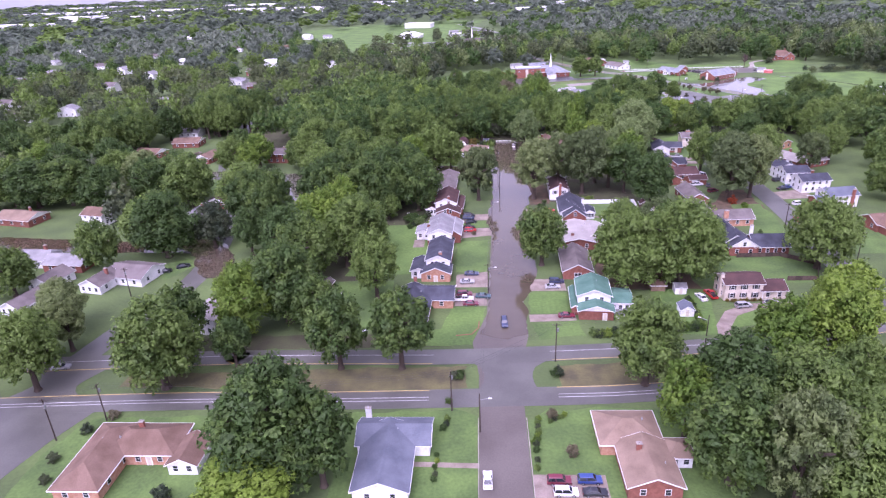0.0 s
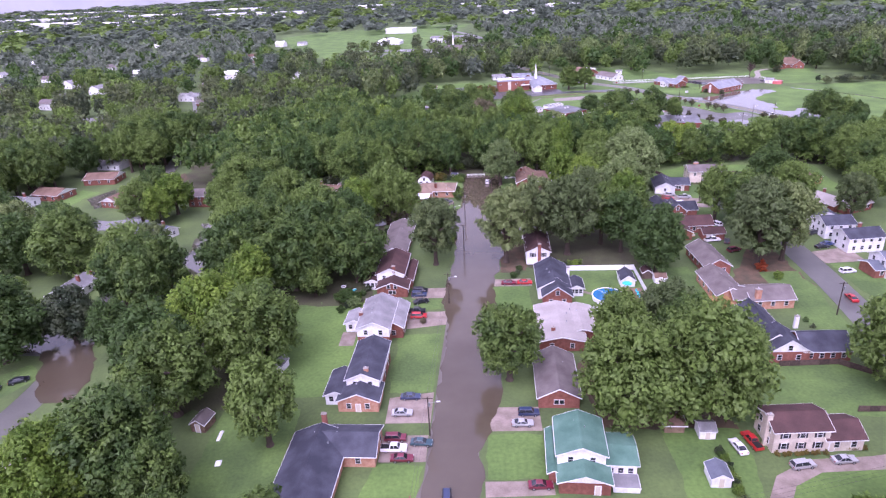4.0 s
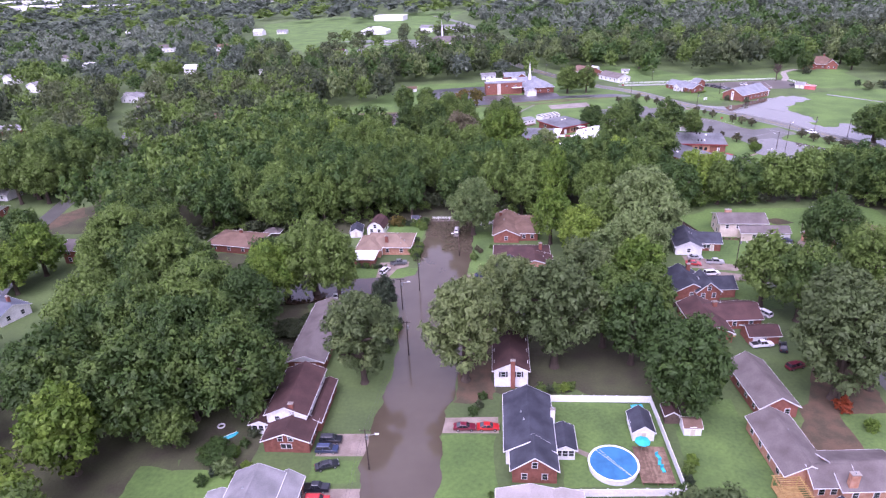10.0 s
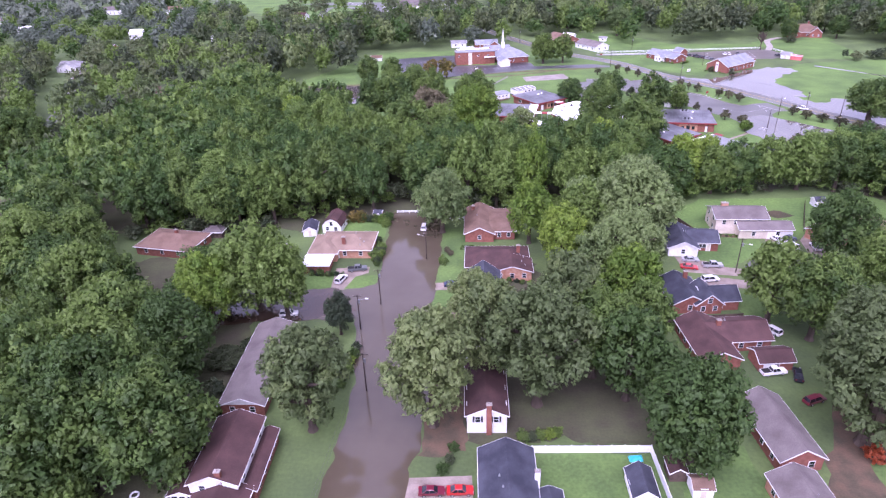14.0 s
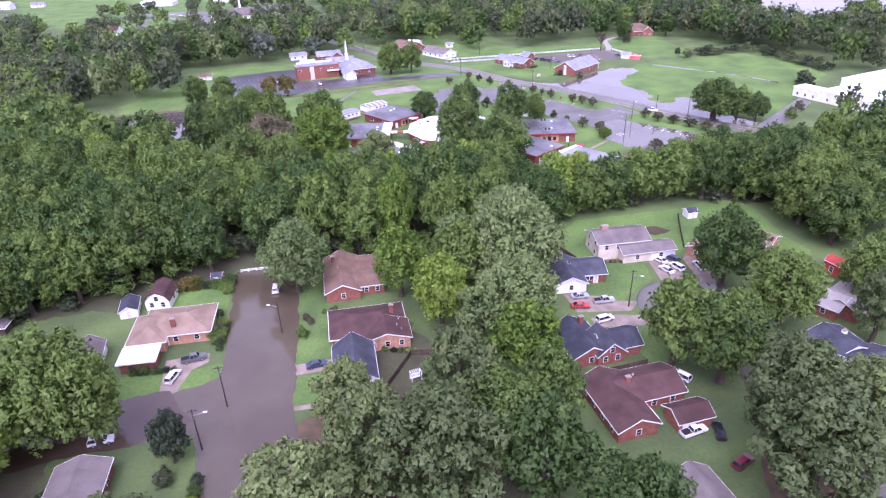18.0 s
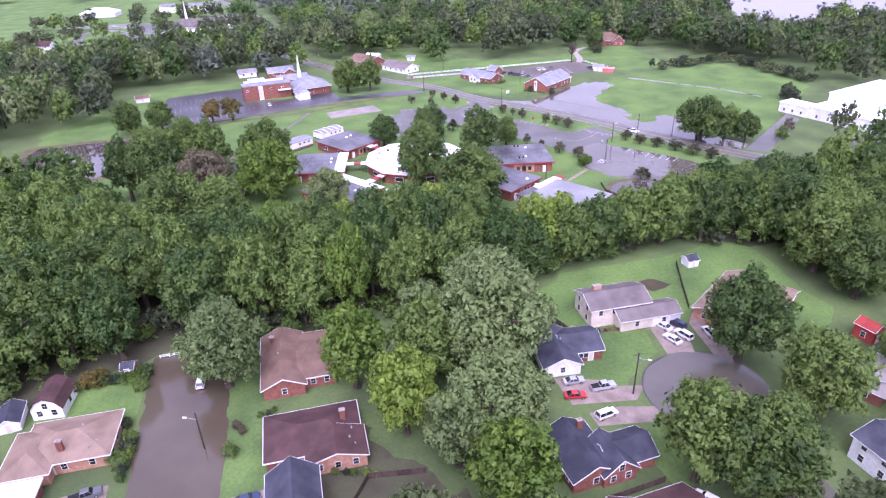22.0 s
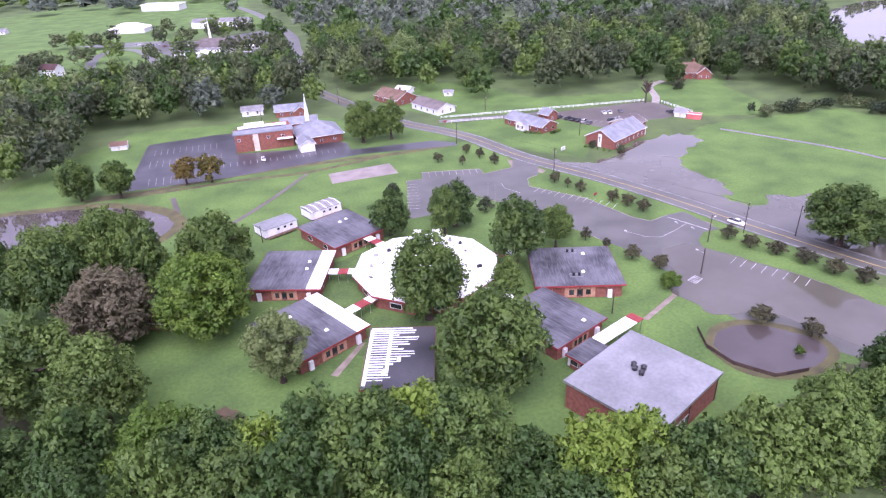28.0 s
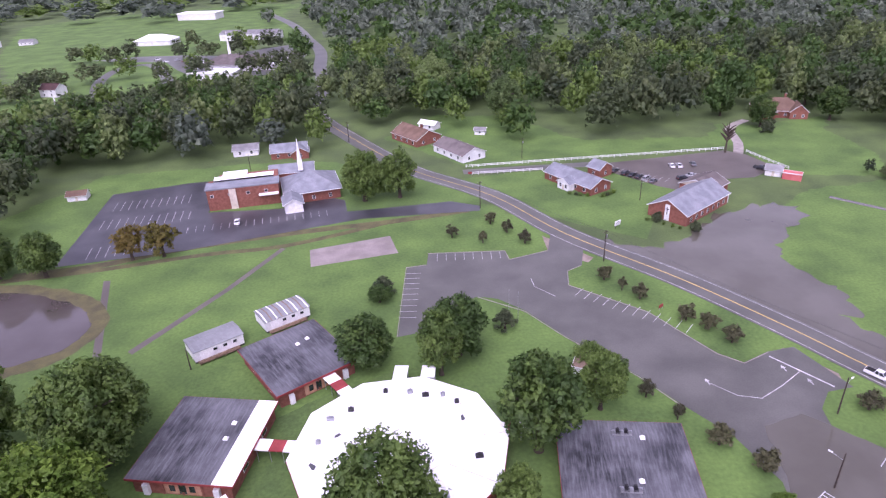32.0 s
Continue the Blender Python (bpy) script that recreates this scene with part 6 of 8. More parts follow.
house("red-roofed open shelter under trees", 27.6, 450.5, -20, [blk(0, 0, 7, 5, 2.4, 0.9, "x", "wood", "roof_maroon", "")], name="garden_shelter", category="shelter", group="outbuildings")
house("small orange-roofed kiosk beside a car park", 138.2, 476.6, -30, [blk(0, 0, 3.4, 3.4, 2.6, 1.3, "x", "siding", "roof_tan", "", style="hip")], name="kiosk", category="kiosk", group="outbuildings")
house("large white hall with low annexes", 325, 439, 13, [blk(2, 0, 42, 50, 8.6, 1.8, "x", "siding", "roof_white", "S6 W4", eave=0.3), blk(-28.2, -3, 18, 52, 5.2, 0.3, "y", "siding", "roof_white", "W9 S3", style="flat", eave=0.2), blk(-33, 30, 9, 14, 4.4, 0.3, "y", "siding", "roof_white", "W3", style="flat", eave=0.2)], name="hall", category="hall", group="halls")
house("white church with a broad dark hipped roof", -5, 880, -16, [blk(0, 0, 46, 26, 4.5, 5.5, "x", "siding", "roof_taupe", "S7", style="hip"), blk(27, -2, 16, 16, 4.0, 0.3, "x", "siding", "roof_white", "S3", style="flat"), blk(-27, 2, 12, 14, 3.8, 0.3, "x", "siding", "roof_white", "S2", style="flat"), blk(1, -36, 34, 18, 4.5, 0.4, "x", "siding", "roof_white", "S6", style="flat"), blk(4, -20, 10, 15, 3.6, 0.3, "y", "siding", "roof_grey", "", style="flat")], name="church", category="church", group="churches")
steeple(-9, 882, 9.6, 17)
house("white-walled building near far woods", -16, 1032, -14, [blk(0, 0, 58, 18, 6, 2.6, "x", "siding", "roof_grey", "S4")], name="hall", category="hall", group="halls")
house("pale-roofed round hall in a field", -107, 1036, -10, [blk(0, 0, 36, 22, 4.5, 4.5, "x", "siding", "roof_white", "", style="hip")], name="hall", category="hall", group="halls")
house("white house with a maroon roof in a field", -114, 818, -20, [blk(0, 0, 13, 10, 5, 3, "x", "siding", "roof_maroon", "S2u")], [])
steeple(-84, 752, 0, 14)
rnd = random.Random(31)
for i, (x, y) in enumerate([(-563, 840), (-583, 938), (-465, 778), (-349, 671), (-519, 1171), (-345, 921), (-234, 611), (-282, 1079), (-370, 1199), (-321, 479), (-373, 797), (-351, 597), (-163, 719), (-240, 740), (-440, 870), (-405, 720)]):
    for k in range(8):
        keep_clear(x * (0.995 - 0.022 * k), y * (0.995 - 0.022 * k), 8)
    house("white house in a gap among far trees", x, y, (i * 37) % 50 - 30, [blk(0, 0, 15, 10, 5.2 if i % 2 else 3.4, 3.0, "x" if i % 3 else "y", "siding", ("roof_grey", "roof_white", "roof_taupe")[i % 3], "S3")], group="far houses")
for i in range(30):  # roofs that show among the far trees in the west
    a, dist = radians(rnd.uniform(101, 142)), rnd.uniform(430, 1150)
    for k in (0.99, 0.975, 0.96):
        keep_clear(k * dist * math.cos(a), k * dist * math.sin(a), 9)
    house("house half hidden among far trees", dist * math.cos(a), dist * math.sin(a), rnd.uniform(-20, 10), [blk(0, 0, rnd.uniform(12, 18), rnd.uniform(9, 12), rnd.choice((2.9, 4.8)), 2.4, "x", rnd.choice(("siding", "siding", "brick")), rnd.choice(("roof_grey", "roof_brown", "roof_taupe")), "S3")], group="far houses")
for lab, x, y, w, d, h in [("long white warehouse", -1216, 1690, 230, 60, 12), ("long white warehouse", -1000, 1900, 210, 60, 12), ("pale industrial hall", -1270, 2060, 200, 60, 12), ("white industrial hall", -1060, 2300, 260, 70, 14), ("long pale flats", -560, 2030, 240, 30, 14), ("white hall", -700, 2080, 160, 50, 14), ("pale hall", -1500, 2400, 420, 80, 14), ("white hall", -840, 2500, 260, 60, 14), ("pale flat-roofed shop", 126, 1615, 70, 30, 8), ("pale flat-roofed shop", -110, 1240, 50, 24, 7), ("red-roofed hall", 240, 1830, 120, 40, 9), ("white hall", 30, 2100, 90, 40, 9), ("pale hall", -300, 2250, 160, 40, 12), ("white hall", -1700, 2900, 500, 80, 16)]:
    b = thing("warehouse", x, y, -14, lab + " far beyond the trees", "warehouse", "far halls")
    keep_clear(x, y, 40)
    part("wall", Geo().box(0, 0, h / 2, w, d, h), "siding", b)
    part("roof", Geo().box(0, 0, h + 0.5, w + 1, d + 1, 1.0), "roof_red" if "roof_red" in M and "red" in lab else "roof_white", b)

house("small brown garden shed with a taupe roof", -49.1, 175, -10, [blk(0, 0, 3.4, 4.2, 2.1, 1.1, "y", "wood", "roof_taupe", "Sd0", eave=0.2)], name="shed", category="shed", group="outbuildings")
house("small white garden shed under a grey roof", -38.0, 196.9, -12, [blk(0, 0, 3.2, 4.0, 2.0, 1.0, "y", "siding", "roof_grey", "Sd0", eave=0.2)], name="shed", category="shed", group="outbuildings")
house("small dark brick playhouse by a dead end", 3.2, 354.5, -6, [blk(0, 0, 2.6, 3.0, 1.9, 0.9, "x", "brick_tan", "roof_black", "Sd0", eave=0.2)], name="shed", category="shed", group="outbuildings")

# ---- vehicles ----
TYRE = Geo().tube((0, -0.11, 0), (0, 0.11, 0), 0.33, 0.33, 14).mesh("wheel", "rubber")
RIM = Geo().tube((0, -0.125, 0), (0, 0.125, 0), 0.20, 0.20, 10).mesh("rim", "metal")
SHAPES = {  # length, body outline (x, z), cabin outline (x, z)
    "sedan": (4.7, [(-2.33, 0.30), (2.33, 0.30), (2.35, 0.62), (2.2, 0.74), (1.0, 0.92), (-1.5, 0.98), (-2.25, 0.92), (-2.35, 0.6)], [(1.05, 0.90), (0.35, 1.40), (-0.85, 1.43), (-1.70, 0.96)]),
    "suv": (4.7, [(-2.3, 0.34), (2.3, 0.34), (2.33, 0.75), (2.2, 0.92), (1.15, 1.06), (-2.2, 1.10), (-2.34, 0.7)], [(1.2, 1.04), (0.55, 1.68), (-1.95, 1.70), (-2.28, 1.08)]),
    "van": (5.0, [(-2.45, 0.34), (2.45, 0.34), (2.48, 0.75), (2.3, 0.98), (1.5, 1.12), (-2.4, 1.12), (-2.48, 0.7)], [(1.55, 1.1), (0.7, 1.78), (-2.2, 1.8), (-2.42, 1.1)]),
    "pickup": (5.5, [(-2.72, 0.42), (2.72, 0.42), (2.74, 0.85), (2.6, 1.02), (1.35, 1.12), (-2.72, 1.12), (-2.75, 0.7)], [(1.3, 1.1), (0.75, 1.75), (-0.55, 1.77), (-0.75, 1.1)])}
CAR_MESH = {}


def car(kind, colour, x, y, yaw, extra="parked on a drive"):
    length, body, cabin = SHAPES[kind]
    v = thing({"suv": "suv", "van": "minivan", "pickup": "pickup_truck"}.get(kind, "car"), x, y, yaw, "%s %s %s" % ({"navy": "dark blue"}.get(colour, colour), {"suv": "sport utility car", "van": "minivan", "pickup": "pickup truck"}.get(kind, "saloon car"), extra), {"pickup": "pickup truck"}.get(kind, "car"), "parked cars")
    keep_clear(x, y, 3)
    pnt = CAR_PAINT[colour]
    if kind not in CAR_MESH:
        c = cabin
        roof_y, base_y = 0.62, 0.84
        cv = [(px, q * (base_y if k in (0, 3) else roof_y), pz) for q in (-1, 1) for k, (px, pz) in enumerate(c)]
        panes = [(nm, Geo().add([cv[i] for i in f], [(0, 1, 2, 3)]).mesh(nm, "glass")) for nm, f in (("side_window", (3, 2, 1, 0)), ("side_window", (4, 5, 6, 7)), ("windscreen", (0, 1, 5, 4)), ("rear_window", (2, 3, 7, 6)))]
        side = []
        g = Geo()
        for s in (-1, 1):
            ring = [(px, s * (0.80 + 0.1 * (0.35 < pz < 0.95)), pz) for px, pz in body]
            side.append(ring)
        n = len(body)
        g.add(side[0] + side[1], [tuple(range(n)), tuple(range(2 * n - 1, n - 1, -1))] + [(i, n + i, n + (i + 1) % n, (i + 1) % n) for i in range(n)])
        top = Geo()
        (x1, z1), (x2, z2) = c[1], c[2]
        top.add([(x1 + 0.05, -0.62, z1), (x1 + 0.05, 0.62, z1), (x2 - 0.05, 0.62, z2), (x2 - 0.05, -0.62, z2), (x1 - 0.1, -0.52, z1 + 0.06), (x1 - 0.1, 0.52, z1 + 0.06), (x2 + 0.1, 0.52, z2 + 0.06), (x2 + 0.1, -0.52, z2 + 0.06)], [(0, 1, 2, 3), (7, 6, 5, 4), (0, 4, 5, 1), (1, 5, 6, 2), (2, 6, 7, 3), (3, 7, 4, 0)])
        pillars = []
        for s in (-1, 1):
            for k0, k1 in ((0, 1), (3, 2)):
                pillars.append(Geo().tube((c[k0][0], s * base_y, c[k0][1]), (c[k1][0], s * roof_y, c[k1][1]), 0.05, 0.045, 5))
            pillars.append(Geo().tube(((c[0][0] + c[3][0]) / 2 - 0.1, s * base_y, c[0][1]), ((c[1][0] + c[2][0]) / 2 - 0.1, s * roof_y, c[1][1]), 0.05, 0.045, 5))
        bed = Geo().box(-1.75, 0, 1.10, 1.8, 1.45, 0.06) if kind == "pickup" else None
        lamp = Geo().box(length / 2 - 0.08, 0, 0.72, 0.12, 0.36, 0.15).mesh("headlight", "metal")
        tail = Geo().box(-length / 2 + 0.03, 0, 0.82, 0.08, 0.26, 0.2).mesh("tail_light", "door_red")
        CAR_MESH[kind] = (g, panes, top, pillars, bed, lamp, tail)
    g, panes, top, pillars, bed, lamp, tail = CAR_MESH[kind]
    key = (kind, colour)
    if key not in CAR_MESH:
        CAR_MESH[key] = (g.mesh("body", pnt), top.mesh("roof_panel", pnt), [q.mesh("pillar", pnt) for q in pillars])
    bm_, tm, pm = CAR_MESH[key]
    part("body", bm_, None, v)
    part("roof_panel", tm, None, v)
    for me in pm:
        part("pillar", me, None, v)
    for nm, me in panes:
        part(nm, me, None, v, "dark glass")
    for q in (-0.62, 0.62):
        part("headlight", lamp, None, v, m=pose(0, q, 0))
        part("tail_light", tail, None, v, m=pose(0, q, 0))
    if bed:
        part("load_bed", bed, "rubber", v, "dark bed liner")
    for wx in (length * 0.3, -length * 0.29):
        for s in (-1, 1):
            w = part("wheel", TYRE, None, v, m=pose(wx, s * 0.78, 0.33))
            part("rim", RIM, None, w)


for row in [("sedan", "white", 0.3, 93.0, 90, "parked at a kerb"), ("suv", "maroon", 13.9, 92.9, 0), ("suv", "blue", 19.7, 93.1, 0), ("suv", "white", 14.8, 90.0, 0), ("sedan", "black", 20.2, 90.0, 0), ("suv", "navy", 5.8, 152.3, -88, "driven through flood water"),
            ("sedan", "silver", -109.8, 131.9, 10, "on a wet road"), ("sedan", "blue", -149.9, 222, 0), ("sedan", "black", -154, 213, 0, "standing in flood water"), ("sedan", "black", -108.9, 189.3, 20), ("suv", "silver", 73.6, 160.6, 10), ("sedan", "silver", 82, 161.9, 5), ("sedan", "white", 63.6, 165.9, 100), ("pickup", "red", 66.9, 167.4, 100),
            ("sedan", "navy", -3.6, 183.8, 0), ("sedan", "silver", -5.0, 178.0, 0), ("pickup", "white", -5.6, 166.5, 0), ("suv", "maroon", -5.6, 169.7, 0), ("sedan", "teal", 0.0, 168.2, -5), ("sedan", "silver", 21.4, 173.9, 0), ("suv", "navy", 23.0, 177.4, 0), ("sedan", "maroon", 23.4, 156.0, 0),
            ("suv", "black", -5.1, 237.2, 0), ("suv", "navy", -5.3, 234.4, 0), ("sedan", "black", -4.4, 230, 20, "parked on grass"), ("pickup", "black", -5.4, 224.2, 0), ("suv", "red", -4.4, 221.2, 0), ("sedan", "maroon", 22.4, 240.9, 0), ("sedan", "red", 27.3, 240.9, 0),
            ("pickup", "grey", 0.2, 319.6, 8), ("suv", "white", -3.6, 314.0, 68), ("suv", "white", 18.6, 345.4, 86, "standing in flood water"), ("sedan", "white", 29.2, 351.4, 10), ("sedan", "navy", 27.1, 309.8, 6), ("sedan", "silver", 94.4, 319.6, -6), ("pickup", "silver", 99.3, 316.0, -4), ("sedan", "red", 92.6, 315.4, -14), ("suv", "white", 95.8, 308.5, 8),
            ("sedan", "white", 123.6, 330.6, 108), ("suv", "navy", 127.2, 330.2, 106), ("sedan", "white", 122.6, 325.4, 104), ("suv", "white", 126, 326.0, 104), ("suv", "white", 101.3, 285.0, 120), ("pickup", "white", 94.8, 270.2, 8), ("sedan", "black", 99.4, 269, 70), ("suv", "maroon", 98.8, 261.2, 20), ("van", "white", 140.6, 268.6, 30), ("suv", "white", 132.2, 324.8, 84),
            ("suv", "white", -14.6, 297.5, 4, "parked beside a house"), ("sedan", "white", 46.4, 576.1, 96, "parked in a stall"), ("sedan", "black", 189.7, 595.6, 40), ("suv", "black", 192.8, 591.9, 40), ("sedan", "black", 194.6, 589.5, 40), ("sedan", "black", 196.4, 587.2, 40), ("suv", "silver", 198.2, 584.7, 40), ("sedan", "grey", 199.6, 581.6, 40),
            ("sedan", "white", 213.5, 596, 80), ("sedan", "white", 216.4, 595.6, 80), ("sedan", "grey", 222.4, 596, 80), ("suv", "black", 211.4, 582.0, 10), ("sedan", "silver", 216.2, 584.2, 10), ("pickup", "black", 245, 585.6, -50), ("pickup", "white", 198.6, 464.0, -62, "on a wet road"), ("suv", "black", 130.8, 273.9, 20), ("sedan", "blue", 130.6, 264, 10), ("sedan", "black", -104, 193, 30), ("sedan", "maroon", -3.6, 163.6, 0), ("sedan", "white", -70, 925, 20), ("sedan", "silver", -62, 930, 20), ("sedan", "maroon", -54, 920, 20), ("suv", "black", -62, 868, 100), ("sedan", "white", 30, 905, 20), ("suv", "white", -80, 938, 20), ("suv", "red", -69, 249, 40, "parked under trees"), ("sedan", "red", 118.0, 226.0, 88, "on a street"), ("sedan", "black", 128, 262, 8), ("suv", "white", 126, 243, 8)]:
    car(*row)

# ---- fences, pool, garden things ----


def fence(label, pts, style, height=1.8, pitch=2.4, name="fence"):
    f = thing(name, pts[0][0], pts[0][1], 0, label, "fence", "fences")
    o = Vector(pts[0])
    for a, b in zip(pts, pts[1:]):
        a, b = Vector(a) - o, Vector(b) - o
        n = max(1, round((b - a).length / pitch))
        step, ang = (b - a).length / n, math.degrees(math.atan2(b.y - a.y, b.x - a.x))
        if style == "panel":
            pan = Geo().box(0, 0, height / 2, step - 0.14, 0.05, height - 0.15).box(0, 0, height - 0.1, step - 0.13, 0.1, 0.1).box(0, 0, 0.14, step - 0.13, 0.1, 0.12).mesh("panel", "vinyl")
            post = Geo().box(0, 0, height / 2, 0.13, 0.13, height + 0.1).box(0, 0, height + 0.08, 0.18, 0.18, 0.06).mesh("post", "vinyl")
        elif style == "rail":
            pan = Geo().box(0, 0, 0, step, 0.07, 0.16).mesh("rail", "vinyl")
            post = Geo().box(0, 0, height / 2, 0.16, 0.16, height).mesh("post", "vinyl")
        else:
            pan = Geo().box(0, 0, height / 2, step - 0.02, 0.04, height - 0.1).box(0, 0.05, height * 0.8, step, 0.06, 0.1).box(0, 0.05, height * 0.25, step, 0.06, 0.1).mesh("panel", style)
            post = Geo().box(0, 0, height / 2, 0.12, 0.12, height).mesh("post", style)
        for i in range(n):
            c = a.lerp(b, (i + 0.5) / n)
            if style == "rail":
                for z in (0.45, 0.85):
                    part("rail", pan, None, f, m=pose(c.x, c.y, height * z, 0, 0, ang))
            else:
                part("panel", pan, None, f, m=pose(c.x, c.y, 0, 0, 0, ang))
            part("post", post, None, f, m=pose(*a.lerp(b, i / n), 0, 0, 0, ang))
        part("post", post, None, f, m=pose(b.x, b.y, 0, 0, 0, ang))


fence("white vinyl privacy fence round a pool garden", [(40.8, 249.6), (62.6, 249.0), (62.4, 222.9), (36.6, 222.6)], "panel")
fence("white rail fence beside a chapel drive", [(133, 614), (188, 612.6), (243.4, 611.1)], "rail", 1.3, 2.6)
fence("white rail fence beside a chapel drive", [(134, 605), (162.6, 603.6)], "rail", 1.3, 2.6)
fence("white rail fence by a driveway", [(250.4, 605.5), (254.8, 583.1)], "rail", 1.3, 2.6)
fence("dark weathered timber garden fence", [(78.6, 289.8), (97, 290.8)], "fence_dark", 1.6)
fence("dark weathered timber garden fence", [(84, 194), (98, 194.4), (107, 187), (101.6, 176.6), (92.8, 176.8)], "fence_dark", 1.6)
fence("dark timber fence with ivy between gardens", [(95, 358), (98.4, 348.3), (102.3, 334.5)], "fence_dark", 1.5)
fence("low dark fence between two gardens", [(144.8, 355.5), (139.4, 345.4), (134.4, 335.6)], "fence_dark", 1.3)
fence("dark timber fence behind gardens", [(40, 297), (48, 308), (58, 306)], "fence_dark", 1.5)
fence("low dark fence round a pond", [(155, 415), (153, 408), (155, 401), (161, 395), (169, 395)], "fence_dark", 1.1)
fence("white dead-end barrier at a flooded street", [(9.2, 357.8), (17.5, 357.4)], "rail", 1.0, 2.0, "road_barrier")
POOL = thing("swimming_pool", 50.8, 229.8, 0, "round above-ground pool with clear blue water", "pool")
ringp = [(math.cos(0.2618 * i), math.sin(0.2618 * i)) for i in range(24)]
part("wall", Geo().tube((0, 0, 0), (0, 0, 1.25), 4.55, 4.55, 40), "vinyl", POOL, "white corrugated pool wall")
part("water", Geo().tube((0, 0, 1.2), (0, 0, 1.29), 4.4, 4.4, 40), "pool_water", POOL, "blue pool water")
for i in range(24):
    a = 0.2618 * i
    part("rim_section", Geo().box(0, 0, 0, 0.34, 1.24, 0.08), "vinyl", POOL, m=pose(4.58 * math.cos(a), 4.58 * math.sin(a), 1.31, 0, 0, math.degrees(a)))
for k, turn in ((-0.1, 38), (0.35, 34)):
    part("cover_line", Geo().box(0, 0, 1.305, 0.035, 8.5, 0.02), "trim", POOL, m=pose(k, 0, 0, 0, 0, turn))
DECK = thing("pool_deck", 58.0, 229.8, -2, "weathered timber deck beside a pool", "deck", "decks")
for i in range(17):
    part("plank", Geo().box(-2.6 + i * 0.36, 0, 0.9, 0.33, 9.5, 0.08), "wood", DECK)
for a, b in ((-2.4, -4.4), (2.8, -4.4), (-2.4, 4.4), (2.8, 4.4), (0.2, -4.4), (0.2, 4.4)):
    part("leg", Geo().box(a, b, 0.45, 0.14, 0.14, 0.9), "wood", DECK)


def parasol(x, y, z, mat, r=1.5, label="parasol"):
    p = thing("parasol", x, y, 0, label, "parasol", "parasols", z)
    part("pole", Geo().tube((0, 0, 0), (0, 0, 2.4), 0.035, 0.03, 6), "metal", p)
    n = 8
    vs = [(0, 0, 2.65)] + [(r * math.cos(2 * math.pi * i / n), r * math.sin(2 * math.pi * i / n), 2.15) for i in range(n)]
    part("canopy", Geo().add(vs + [(a, b, c - 0.05) for a, b, c in vs], [(0, 1 + i, 1 + (i + 1) % n) for i in range(n)] + [(n + 1, n + 2 + (i + 1) % n, n + 2 + i) for i in range(n)] + [(1 + i, n + 2 + i, n + 2 + (i + 1) % n, 1 + (i + 1) % n) for i in range(n)]), mat, p)


parasol(57.0, 233.6, 0.94, "teal", 1.5, "teal garden parasol on a pool deck")
parasol(47.4, 320.8, 0.0, "red_steel", 1.7, "round red garden parasol on a patio")
for a, b, yw in ((59.6, 231.4, 20), (59.4, 229.8, -15), (59.6, 228.0, 10), (-26, 163, 0)):
    ch_ = thing("garden_chair", a, b, yw, "turquoise plastic garden lounger", "chair", "garden chairs", 0.94 if a > 0 else 0)
    part("seat", Geo().box(0, 0, 0.32, 0.6, 1.1, 0.08), "teal", ch_)
    part("backrest", Geo().box(0, 0.7, 0.62, 0.6, 0.1, 0.62), "teal", ch_)
    for s in (-0.25, 0.25):
        for q in (-0.45, 0.45):
            part("leg", Geo().box(s, q, 0.15, 0.06, 0.06, 0.3), "teal", ch_)
BENCH = thing("garden_arbour", 47.4, 299.6, 10, "small white slatted garden arbour bench", "arbour")
for k in range(6):
    part("slat", Geo().box(-1.1 + 0.44 * k, 0, 2.1, 0.12, 1.6, 0.08), "vinyl", BENCH)
for k in (-1.1, 1.1):
    for q in (-0.65, 0.65):
        part("post", Geo().box(k, q, 1.05, 0.12, 0.12, 2.1), "vinyl", BENCH)
part("seat", Geo().box(0, 0.3, 0.45, 2.1, 0.55, 0.08), "vinyl", BENCH)
part("backrest", Geo().box(0, 0.6, 0.85, 2.1, 0.06, 0.6), "vinyl", BENCH)
for x, y, yaw in ((163.5, 528.8, -40),):
    s = thing("church_sign", 172.0, 545.6, 30, "white roadside message board on a trailer", "sign")
    part("board", Geo().box(0, 0, 1.9, 2.6, 0.25, 1.5), "trim", s)
    for k in range(3):
        part("text_bar", Geo().box(0, -0.14, 1.5 + k * 0.4, 2.0 - 0.3 * k, 0.02, 0.16), "dark_metal", s)
    for k in (-0.9, 0.9):
        part("leg", Geo().box(k, 0, 0.6, 0.1, 0.1, 1.2), "dark_metal", s)
for x, y, yaw in ((165.3, 497.4, 30), (133.2, 604.6, 0)):
    s = thing("roadside_sign", x, y, yaw, "small red and white roadside sign", "sign", "signs")
    part("board", Geo().box(0, 0, 1.1, 1.6, 0.12, 0.9), "red_panel", s)
    part("leg", Geo().box(-0.6, 0, 0.35, 0.1, 0.1, 0.7), "metal", s)
    part("leg", Geo().box(0.6, 0, 0.35, 0.1, 0.1, 0.7), "metal", s)
for x, y in ((126.5, 500.0), (128.5, 498.5)):
    s = thing("flagpole", x, y, 0, "slender pale metal flagpole on a lawn", "flagpole", "flagpoles")
    part("pole", Geo().tube((0, 0, 0), (0, 0, 8.5), 0.07, 0.04, 6), "metal", s)
    part("ball", Geo().tube((0, 0, 8.5), (0, 0, 8.65), 0.09, 0.05, 6), "metal", s)

